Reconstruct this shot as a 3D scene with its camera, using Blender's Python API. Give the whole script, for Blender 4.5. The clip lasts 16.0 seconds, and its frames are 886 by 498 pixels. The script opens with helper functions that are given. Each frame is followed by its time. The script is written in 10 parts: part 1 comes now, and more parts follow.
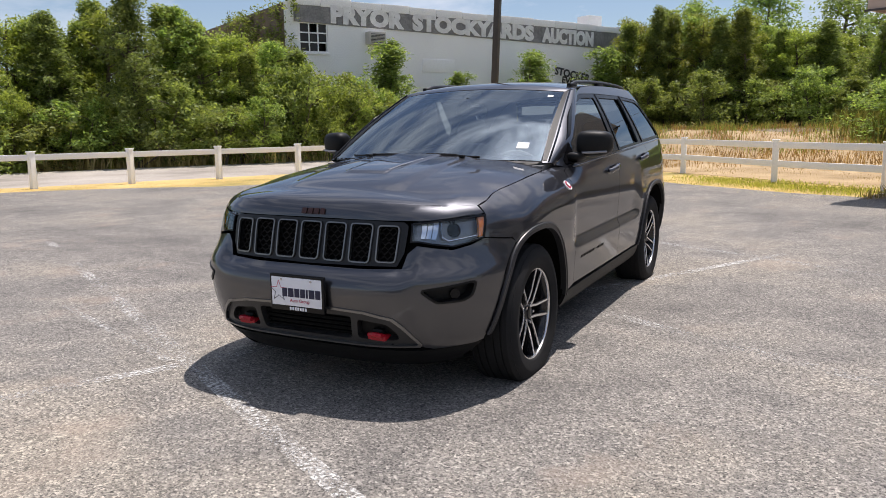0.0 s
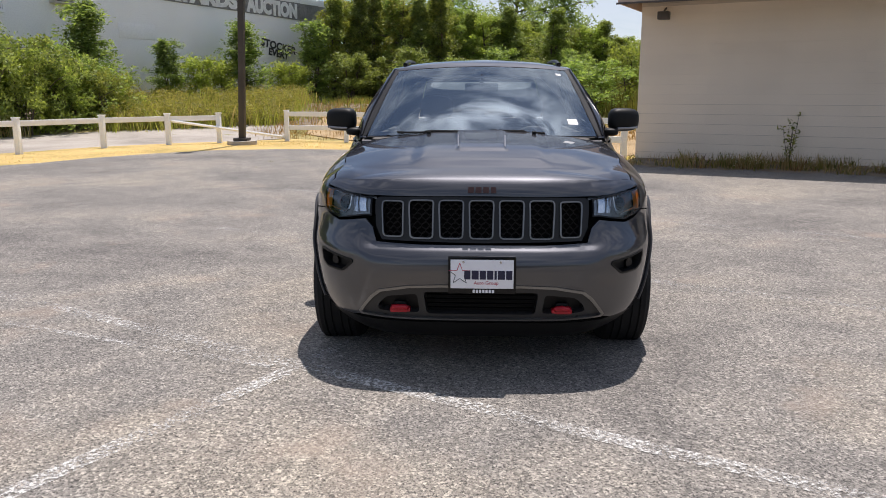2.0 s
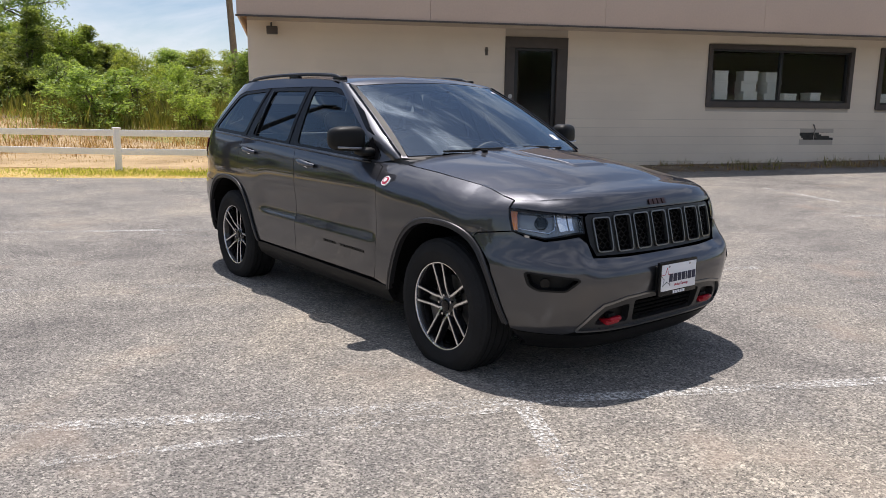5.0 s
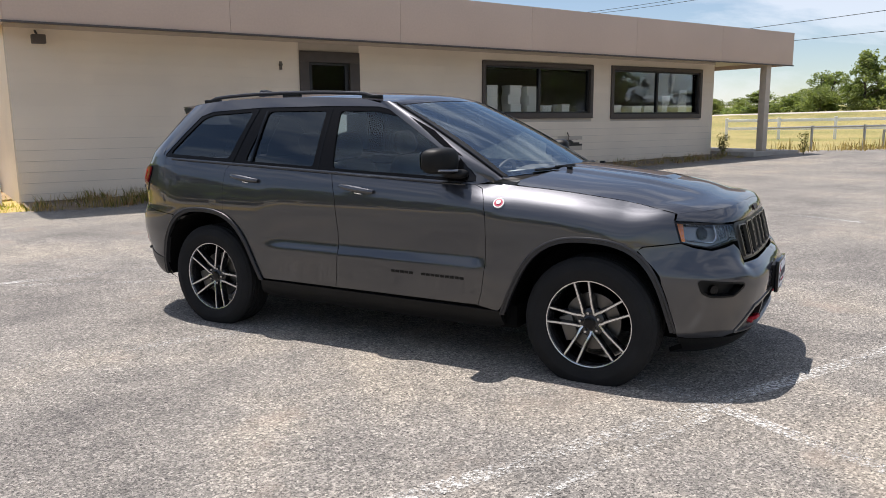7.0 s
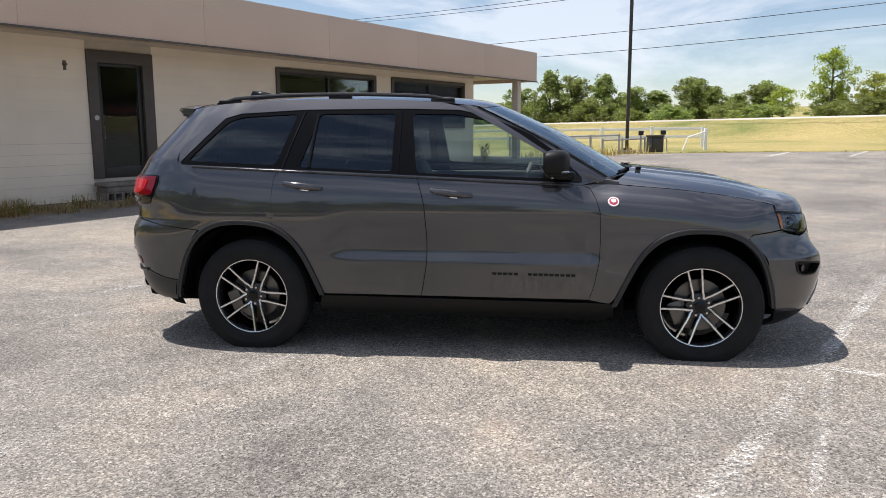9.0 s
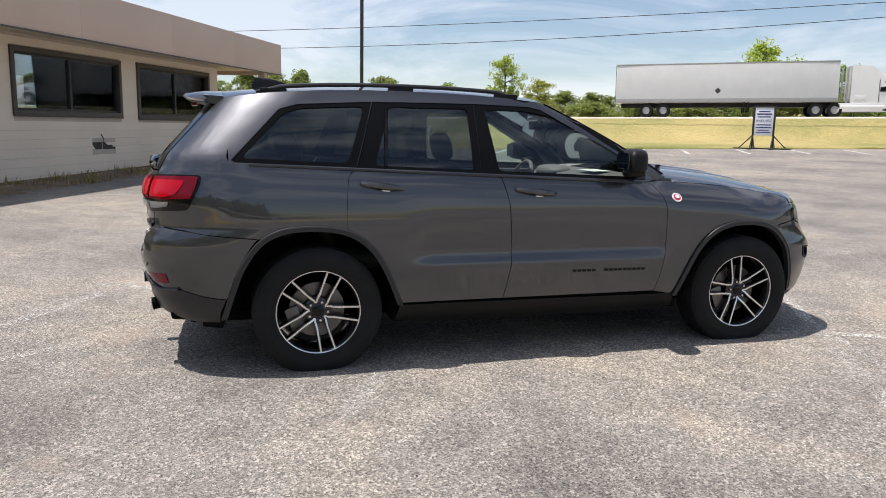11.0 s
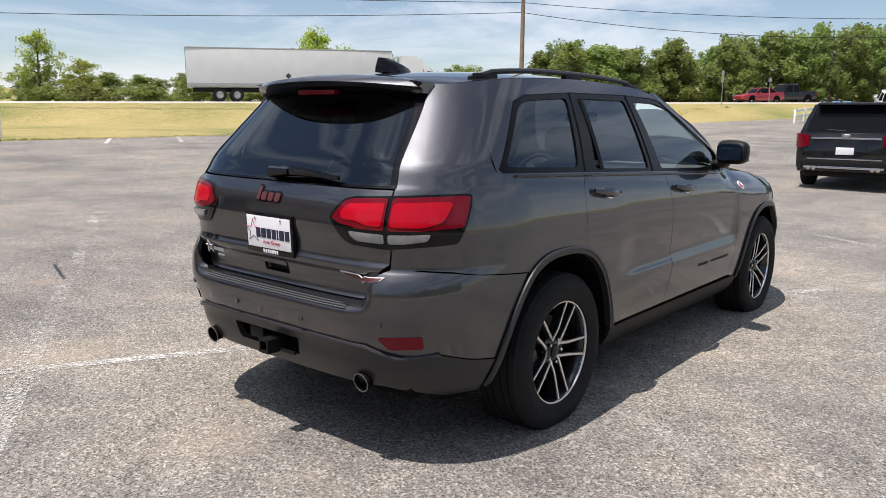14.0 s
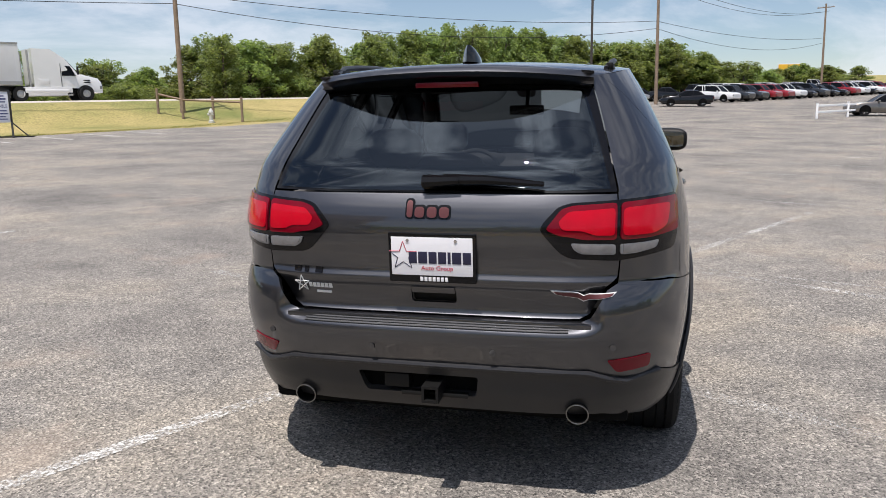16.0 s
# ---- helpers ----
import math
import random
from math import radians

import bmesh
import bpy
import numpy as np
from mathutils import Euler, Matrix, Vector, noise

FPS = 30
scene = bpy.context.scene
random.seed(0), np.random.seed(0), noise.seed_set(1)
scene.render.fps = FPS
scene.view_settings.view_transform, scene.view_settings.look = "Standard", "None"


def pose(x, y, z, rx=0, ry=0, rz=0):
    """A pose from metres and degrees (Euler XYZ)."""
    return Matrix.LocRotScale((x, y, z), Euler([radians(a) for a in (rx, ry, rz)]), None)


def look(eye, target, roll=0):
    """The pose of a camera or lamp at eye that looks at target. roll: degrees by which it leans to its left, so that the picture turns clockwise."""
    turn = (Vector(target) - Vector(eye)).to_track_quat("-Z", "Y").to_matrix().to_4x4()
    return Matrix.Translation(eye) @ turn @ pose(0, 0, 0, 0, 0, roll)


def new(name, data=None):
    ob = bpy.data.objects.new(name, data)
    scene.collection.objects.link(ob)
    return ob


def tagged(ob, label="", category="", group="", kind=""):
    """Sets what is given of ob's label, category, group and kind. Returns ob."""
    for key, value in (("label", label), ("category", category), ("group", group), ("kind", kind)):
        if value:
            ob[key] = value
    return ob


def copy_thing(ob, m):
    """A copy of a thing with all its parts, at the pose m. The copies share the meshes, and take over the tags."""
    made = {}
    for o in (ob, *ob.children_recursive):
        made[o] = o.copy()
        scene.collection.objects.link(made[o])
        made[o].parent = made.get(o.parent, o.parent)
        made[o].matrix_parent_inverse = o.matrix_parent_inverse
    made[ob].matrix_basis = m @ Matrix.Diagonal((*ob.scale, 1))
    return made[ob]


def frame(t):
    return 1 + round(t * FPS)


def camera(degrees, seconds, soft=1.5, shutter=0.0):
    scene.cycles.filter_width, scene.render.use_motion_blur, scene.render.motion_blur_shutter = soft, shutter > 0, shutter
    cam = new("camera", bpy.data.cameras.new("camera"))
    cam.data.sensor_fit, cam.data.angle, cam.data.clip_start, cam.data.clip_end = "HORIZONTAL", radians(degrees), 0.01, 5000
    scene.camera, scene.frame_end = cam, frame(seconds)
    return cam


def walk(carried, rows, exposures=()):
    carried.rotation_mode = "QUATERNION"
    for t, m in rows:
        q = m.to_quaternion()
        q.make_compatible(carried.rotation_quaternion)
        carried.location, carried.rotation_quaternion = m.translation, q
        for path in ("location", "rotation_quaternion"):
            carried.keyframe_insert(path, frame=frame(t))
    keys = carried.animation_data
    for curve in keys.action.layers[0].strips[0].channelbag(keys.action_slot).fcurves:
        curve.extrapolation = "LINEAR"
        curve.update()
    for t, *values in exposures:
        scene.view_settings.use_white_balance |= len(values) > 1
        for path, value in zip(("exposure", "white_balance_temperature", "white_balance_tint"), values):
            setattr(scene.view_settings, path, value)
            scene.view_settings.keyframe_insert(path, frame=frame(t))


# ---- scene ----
cam = camera(60.6, 16.0, 0.9)
PATH = [
    (0, (5.285, 2.328, 1.419), (3.530, 1.428, 1.089), -0.8),
    (0.5, (5.555, 1.793, 1.412), (3.723, 1.073, 1.059), -0.6),
    (1, (5.749, 1.211, 1.424), (3.856, 0.682, 1.050), -0.4),
    (1.5, (5.887, 0.608, 1.434), (3.952, 0.290, 1.041), -0.2),
    (2, (5.924, -0.018, 1.458), (3.967, -0.109, 1.054), -0.0),
    (2.5, (5.907, -0.642, 1.470), (3.955, -0.492, 1.062), 0.3),
    (3, (5.806, -1.270, 1.478), (3.888, -0.875, 1.072), 0.6),
    (3.5, (5.641, -1.878, 1.479), (3.783, -1.245, 1.079), 0.9),
    (4, (5.407, -2.447, 1.479), (3.632, -1.601, 1.087), 0.9),
    (4.5, (5.104, -2.973, 1.480), (3.431, -1.937, 1.098), 0.9),
    (5, (4.732, -3.453, 1.484), (3.178, -2.248, 1.113), 0.6),
    (5.5, (4.293, -3.885, 1.493), (2.870, -2.527, 1.134), 0.3),
    (6, (3.818, -4.275, 1.501), (2.535, -2.781, 1.155), -0.1),
    (6.5, (3.309, -4.607, 1.515), (2.176, -2.995, 1.173), -0.3),
    (7, (2.798, -4.909, 1.519), (1.822, -3.196, 1.182), -0.5),
    (7.5, (2.251, -5.160, 1.499), (1.437, -3.364, 1.165), -0.6),
    (8, (1.681, -5.409, 1.493), (1.041, -3.543, 1.166), -0.6),
    (8.5, (1.085, -5.594, 1.485), (0.629, -3.675, 1.164), -0.5),
    (9, (0.475, -5.699, 1.487), (0.215, -3.743, 1.173), -0.2),
    (9.5, (-0.144, -5.723, 1.494), (-0.201, -3.749, 1.184), 0.1),
    (10, (-0.768, -5.667, 1.499), (-0.618, -3.697, 1.190), 0.5),
    (10.5, (-1.392, -5.532, 1.495), (-1.036, -3.589, 1.181), 0.8),
    (11, (-1.983, -5.312, 1.478), (-1.430, -3.417, 1.157), 1.0),
    (11.5, (-2.542, -5.036, 1.470), (-1.799, -3.207, 1.145), 1.2),
    (12, (-3.035, -4.665, 1.446), (-2.117, -2.919, 1.119), 1.2),
    (12.5, (-3.499, -4.248, 1.457), (-2.423, -2.595, 1.126), 1.2),
    (13, (-3.889, -3.772, 1.455), (-2.664, -2.227, 1.122), 1.0),
    (13.5, (-4.219, -3.240, 1.482), (-2.845, -1.828, 1.143), 0.8),
    (14, (-4.518, -2.728, 1.488), (-3.003, -1.468, 1.143), 0.6),
    (14.5, (-4.724, -2.172, 1.490), (-3.073, -1.099, 1.140), 0.5),
    (15, (-4.917, -1.654, 1.483), (-3.151, -0.782, 1.135), 0.2),
    (15.5, (-5.028, -1.144, 1.466), (-3.173, -0.483, 1.115), -0.3),
    (16, (-5.079, -0.683, 1.490), (-3.167, -0.220, 1.133), -0.8),
]
walk(cam, [(t, look(eye, target, roll)) for t, eye, target, roll in PATH], exposures=[(0.0, 0.13, 6640, 15), (2.5, 0.07, 6620, 15), (5.5, 0.17, 6620, 14), (8.0, 0.36, 6700, 13), (10.5, 0.33, 6730, 13), (12.0, 0.32, 6730, 13), (14.5, 0.22, 6680, 13), (16.0, 0.14, 6600, 13)])

# ---- world and sun ----
SUN_DIR = Vector((-0.32, 0.09, 1.0)).normalized()      # towards the sun
SUN_ELEV = math.asin(SUN_DIR.z)
SUN_AZ = math.atan2(SUN_DIR.x, SUN_DIR.y)

world = bpy.data.worlds.new("sky")
scene.world = world
world.use_nodes = True
wn, wl = world.node_tree.nodes, world.node_tree.links
wn.clear()
w_out = wn.new("ShaderNodeOutputWorld")
w_bg = wn.new("ShaderNodeBackground")
w_sky = wn.new("ShaderNodeTexSky")
w_sky.sky_type = "NISHITA"
w_sky.sun_disc = False
w_sky.sun_elevation, w_sky.sun_rotation = SUN_ELEV, SUN_AZ
w_sky.altitude, w_sky.air_density, w_sky.dust_density, w_sky.ozone_density = 200, 1.0, 0.12, 3.2
w_bg.inputs["Strength"].default_value = 0.092
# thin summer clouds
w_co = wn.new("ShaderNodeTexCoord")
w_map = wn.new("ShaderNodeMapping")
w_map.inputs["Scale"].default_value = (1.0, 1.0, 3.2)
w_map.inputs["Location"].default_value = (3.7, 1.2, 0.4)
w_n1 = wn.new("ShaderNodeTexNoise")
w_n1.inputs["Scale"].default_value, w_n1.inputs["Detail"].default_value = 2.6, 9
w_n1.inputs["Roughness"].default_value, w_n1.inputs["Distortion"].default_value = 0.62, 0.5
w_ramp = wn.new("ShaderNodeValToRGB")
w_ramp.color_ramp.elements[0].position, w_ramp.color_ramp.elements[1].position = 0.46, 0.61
w_mix = wn.new("ShaderNodeMixRGB")
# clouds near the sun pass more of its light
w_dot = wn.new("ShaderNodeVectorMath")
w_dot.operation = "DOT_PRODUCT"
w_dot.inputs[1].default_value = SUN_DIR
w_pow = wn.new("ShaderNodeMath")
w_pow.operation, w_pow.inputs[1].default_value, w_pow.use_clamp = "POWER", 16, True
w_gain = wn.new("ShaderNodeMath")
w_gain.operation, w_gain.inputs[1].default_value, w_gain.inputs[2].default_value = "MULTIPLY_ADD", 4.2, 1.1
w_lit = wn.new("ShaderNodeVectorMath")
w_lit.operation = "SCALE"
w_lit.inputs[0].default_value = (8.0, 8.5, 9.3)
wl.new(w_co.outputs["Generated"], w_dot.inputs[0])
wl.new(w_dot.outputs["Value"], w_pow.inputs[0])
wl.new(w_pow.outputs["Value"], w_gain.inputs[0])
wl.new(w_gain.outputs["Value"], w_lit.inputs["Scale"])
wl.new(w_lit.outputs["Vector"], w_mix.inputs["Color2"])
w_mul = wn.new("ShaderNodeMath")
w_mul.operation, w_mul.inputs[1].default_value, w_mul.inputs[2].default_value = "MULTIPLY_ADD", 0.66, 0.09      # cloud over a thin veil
wl.new(w_co.outputs["Generated"], w_map.inputs["Vector"])
wl.new(w_map.outputs["Vector"], w_n1.inputs["Vector"])
wl.new(w_n1.outputs["Fac"], w_ramp.inputs["Fac"])
wl.new(w_ramp.outputs["Color"], w_mul.inputs[0])
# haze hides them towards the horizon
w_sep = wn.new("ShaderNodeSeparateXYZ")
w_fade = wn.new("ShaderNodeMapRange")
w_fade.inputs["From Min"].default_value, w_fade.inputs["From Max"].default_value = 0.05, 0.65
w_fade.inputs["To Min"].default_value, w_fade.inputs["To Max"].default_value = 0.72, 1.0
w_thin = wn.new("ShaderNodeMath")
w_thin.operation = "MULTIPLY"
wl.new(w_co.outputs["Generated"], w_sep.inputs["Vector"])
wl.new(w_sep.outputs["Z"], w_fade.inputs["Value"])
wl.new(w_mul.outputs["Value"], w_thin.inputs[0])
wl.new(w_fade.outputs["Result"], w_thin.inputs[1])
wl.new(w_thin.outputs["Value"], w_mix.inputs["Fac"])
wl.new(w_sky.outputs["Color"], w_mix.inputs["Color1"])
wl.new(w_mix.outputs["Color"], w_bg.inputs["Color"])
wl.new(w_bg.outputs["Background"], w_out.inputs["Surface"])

sun = new("sun", bpy.data.lights.new("sun", "SUN"))
sun.data.energy, sun.data.angle, sun.data.color = 5.0, radians(0.53), (1.0, 0.96, 0.91)
sun.matrix_world = look(SUN_DIR * 60, (0, 0, 0))

# ---- small tools ----
def mat(name, color, rough=0.6, metal=0.0, var=0.12, scale=3.0, bump=0.0, bscale=60.0, coat=0.0, second=None, fine=0.0,
        spread=0.55, ior=1.45, trans=0.0, per_piece=0.0, emit=None):
    """A surface with a large and a fine variation of its colour and a fine relief."""
    m = bpy.data.materials.new(name)
    m.use_nodes = True
    n, l = m.node_tree.nodes, m.node_tree.links
    b = n["Principled BSDF"]
    b.inputs["Roughness"].default_value, b.inputs["Metallic"].default_value = rough, metal
    b.inputs["Coat Weight"].default_value, b.inputs["Coat Roughness"].default_value = coat, 0.03
    b.inputs["IOR"].default_value, b.inputs["Transmission Weight"].default_value = ior, trans
    co = n.new("ShaderNodeTexCoord")
    big = n.new("ShaderNodeTexNoise")
    big.inputs["Scale"].default_value, big.inputs["Detail"].default_value = scale, 6
    l.new(co.outputs["Object"], big.inputs["Vector"])
    ramp = n.new("ShaderNodeValToRGB")
    ramp.color_ramp.elements[0].position, ramp.color_ramp.elements[1].position = 0.5 - spread / 2, 0.5 + spread / 2
    low = second or tuple(c * (1 - var) for c in color)
    high = color if second else tuple(min(1, c * (1 + var)) for c in color)
    ramp.color_ramp.elements[0].color, ramp.color_ramp.elements[1].color = (*low, 1), (*high, 1)
    l.new(big.outputs["Fac"], ramp.inputs["Fac"])
    last = ramp.outputs["Color"]
    if fine:
        small = n.new("ShaderNodeTexNoise")
        small.inputs["Scale"].default_value, small.inputs["Detail"].default_value = bscale, 3
        l.new(co.outputs["Object"], small.inputs["Vector"])
        rr = n.new("ShaderNodeMapRange")
        rr.inputs["From Min"].default_value, rr.inputs["From Max"].default_value = 0.3, 0.7
        rr.inputs["To Min"].default_value, rr.inputs["To Max"].default_value = 1 - fine, 1 + fine
        l.new(small.outputs["Fac"], rr.inputs["Value"])
        mul = n.new("ShaderNodeVectorMath")
        mul.operation = "SCALE"
        l.new(last, mul.inputs[0])
        l.new(rr.outputs["Result"], mul.inputs["Scale"])
        last = mul.outputs["Vector"]
    if per_piece:
        inf = n.new("ShaderNodeNewGeometry")
        r2 = n.new("ShaderNodeMapRange")
        r2.inputs["To Min"].default_value, r2.inputs["To Max"].default_value = 1 - per_piece, 1 + per_piece
        l.new(inf.outputs["Random Per Island"], r2.inputs["Value"])
        m2 = n.new("ShaderNodeVectorMath")
        m2.operation = "SCALE"
        l.new(last, m2.inputs[0])
        l.new(r2.outputs["Result"], m2.inputs["Scale"])
        last = m2.outputs["Vector"]
    l.new(last, b.inputs["Base Color"])
    if bump:
        bn = n.new("ShaderNodeTexNoise")
        bn.inputs["Scale"].default_value, bn.inputs["Detail"].default_value = bscale, 5
        l.new(co.outputs["Object"], bn.inputs["Vector"])
        bu = n.new("ShaderNodeBump")
        bu.inputs["Strength"].default_value, bu.inputs["Distance"].default_value = bump, 0.01
        l.new(bn.outputs["Fac"], bu.inputs["Height"])
        l.new(bu.outputs["Normal"], b.inputs["Normal"])
    if emit:
        b.inputs["Emission Color"].default_value, b.inputs["Emission Strength"].default_value = (*emit[0], 1), emit[1]
    return m


def mesh_of(name, bm, material, smooth=None):
    me = bpy.data.meshes.new(name)
    bm.to_mesh(me)
    bm.free()
    for mm in (material if isinstance(material, (list, tuple)) else [material]):
        me.materials.append(mm)
    if smooth is not None:
        me.polygons.foreach_set("use_smooth", [True] * len(me.polygons))
        me.set_sharp_from_angle(angle=radians(smooth))
    return me


def part(name, bm, material, parent, label="", smooth=35):
    """One mesh object under a thing or under a part."""
    ob = new(name, bm if isinstance(bm, bpy.types.Mesh) else mesh_of(name, bm, material, smooth))
    ob.parent = parent
    return tagged(ob, label)


def thing(name, label, category, at=(0, 0, 0), turn=0.0, group="", kind=""):
    ob = new(name)
    ob.empty_display_size = 0.2
    ob.matrix_world = pose(at[0], at[1], at[2], 0, 0, turn)
    return tagged(ob, label, category, group, kind)


def solo(name, bm, material, label, category="", kind="", group="", smooth=35, m=None):
    ob = new(name, mesh_of(name, bm, material, smooth))
    if m is not None:
        ob.matrix_world = m
    return tagged(ob, label, category, group, kind)


def box(bm, x0, x1, y0, y1, z0, z1, bevel=0.0, m=None):
    r = bmesh.ops.create_cube(bm, size=1.0)
    v = r["verts"]
    for p in v:
        p.co = Vector(((x0 + x1) / 2 + p.co.x * (x1 - x0), (y0 + y1) / 2 + p.co.y * (y1 - y0), (z0 + z1) / 2 + p.co.z * (z1 - z0)))
    if bevel:
        e = list({e for p in v for e in p.link_edges})
        v = bmesh.ops.bevel(bm, geom=e, offset=bevel, segments=2, profile=0.6, affect="EDGES")["verts"]
        v = list(v)
    if m is not None:
        bmesh.ops.transform(bm, matrix=m, verts=list(v))
    return bm


def rod(bm, a, b, r0, r1=None, n=10, caps=True):
    a, b = Vector(a), Vector(b)
    d = b - a
    res = bmesh.ops.create_cone(bm, cap_ends=caps, segments=n, radius1=r0, radius2=r0 if r1 is None else r1, depth=d.length)
    q = d.to_track_quat("Z", "Y").to_matrix().to_4x4()
    bmesh.ops.transform(bm, matrix=Matrix.Translation((a + b) / 2) @ q, verts=res["verts"])
    return bm


def tube(bm, pts, r, n=8):
    """A bent round bar through points."""
    rings, pts = [], [Vector(p) for p in pts]
    for i, p in enumerate(pts):
        d = (pts[min(i + 1, len(pts) - 1)] - pts[max(i - 1, 0)]).normalized()
        q = d.to_track_quat("Z", "Y")
        rr = r[i] if isinstance(r, (list, tuple)) else r
        rings.append([bm.verts.new(p + q @ Vector((math.cos(k * 2 * math.pi / n) * rr, math.sin(k * 2 * math.pi / n) * rr, 0))) for k in range(n)])
    for a, b in zip(rings, rings[1:]):
        for k in range(n):
            bm.faces.new((a[k], a[(k + 1) % n], b[(k + 1) % n], b[k]))
    bm.faces.new(rings[0][::-1])
    bm.faces.new(rings[-1])
    return bm


def lathe(bm, prof, n=32, m=None):
    """Turns a profile of (radius, height) about the local z."""
    rings = []
    for r, h in prof:
        rings.append([bm.verts.new(Vector((r * math.cos(k * 2 * math.pi / n), r * math.sin(k * 2 * math.pi / n), h))) for k in range(n)])
    for a, b in zip(rings, rings[1:]):
        for k in range(n):
            bm.faces.new((a[k], a[(k + 1) % n], b[(k + 1) % n], b[k]))
    if m is not None:
        bmesh.ops.transform(bm, matrix=m, verts=[v for r in rings for v in r])
    return rings


def prism(bm, poly, depth, m=None, back=0.0):
    """A flat outline (x, y) given thickness along z from -back to depth."""
    lo = [bm.verts.new((p[0], p[1], -back)) for p in poly]
    hi = [bm.verts.new((p[0], p[1], depth)) for p in poly]
    k = len(poly)
    bm.faces.new(lo[::-1])
    bm.faces.new(hi)
    for i in range(k):
        bm.faces.new((lo[i], lo[(i + 1) % k], hi[(i + 1) % k], hi[i]))
    if m is not None:
        bmesh.ops.transform(bm, matrix=m, verts=lo + hi)
    return bm


def inside(poly, x, y):
    ok, j = False, len(poly) - 1
    for i in range(len(poly)):
        (xi, yi), (xj, yj) = poly[i], poly[j]
        if (yi > y) != (yj > y) and x < (xj - xi) * (y - yi) / (yj - yi) + xi:
            ok = not ok
        j = i
    return ok


def soften(poly, rounds=2, keep=0.25):
    """Rounds the corners of a closed outline."""
    for _ in range(rounds):
        out = []
        for i, p in enumerate(poly):
            q = poly[(i + 1) % len(poly)]
            out += [(p[0] + (q[0] - p[0]) * keep, p[1] + (q[1] - p[1]) * keep), (q[0] + (p[0] - q[0]) * keep, q[1] + (p[1] - q[1]) * keep)]
        poly = out
    return poly


def round_poly(poly, r, steps=4):
    """An outline whose corners are rounded over the length r."""
    out, k = [], len(poly)
    for i in range(k):
        a, p, b = Vector(poly[i - 1]), Vector(poly[i]), Vector(poly[(i + 1) % k])
        ra = min(r, (a - p).length * 0.45)
        rb = min(r, (b - p).length * 0.45)
        s, e = p + (a - p).normalized() * ra, p + (b - p).normalized() * rb
        for j in range(steps + 1):
            t = j / steps
            q = s * (1 - t) ** 2 + p * 2 * t * (1 - t) + e * t * t
            out.append((q.x, q.y))
    return out


def shrink(poly, d):
    """Moves each side of an outline inwards by d."""
    k = len(poly)
    area = sum(poly[i - 1][0] * poly[i][1] - poly[i][0] * poly[i - 1][1] for i in range(k))
    s = 1 if area > 0 else -1
    out = []
    for i in range(k):
        a, p, b = Vector(poly[i - 1]), Vector(poly[i]), Vector(poly[(i + 1) % k])
        e1, e2 = (p - a), (b - p)
        if e1.length < 1e-6 or e2.length < 1e-6:
            continue
        e1.normalize(), e2.normalize()
        n1, n2 = Vector((-e1.y, e1.x)) * s, Vector((-e2.y, e2.x)) * s
        c = max(0.35, 1 + n1.dot(n2))
        q = p + (n1 + n2) * (d / c)
        out.append((q.x, q.y))
    return out


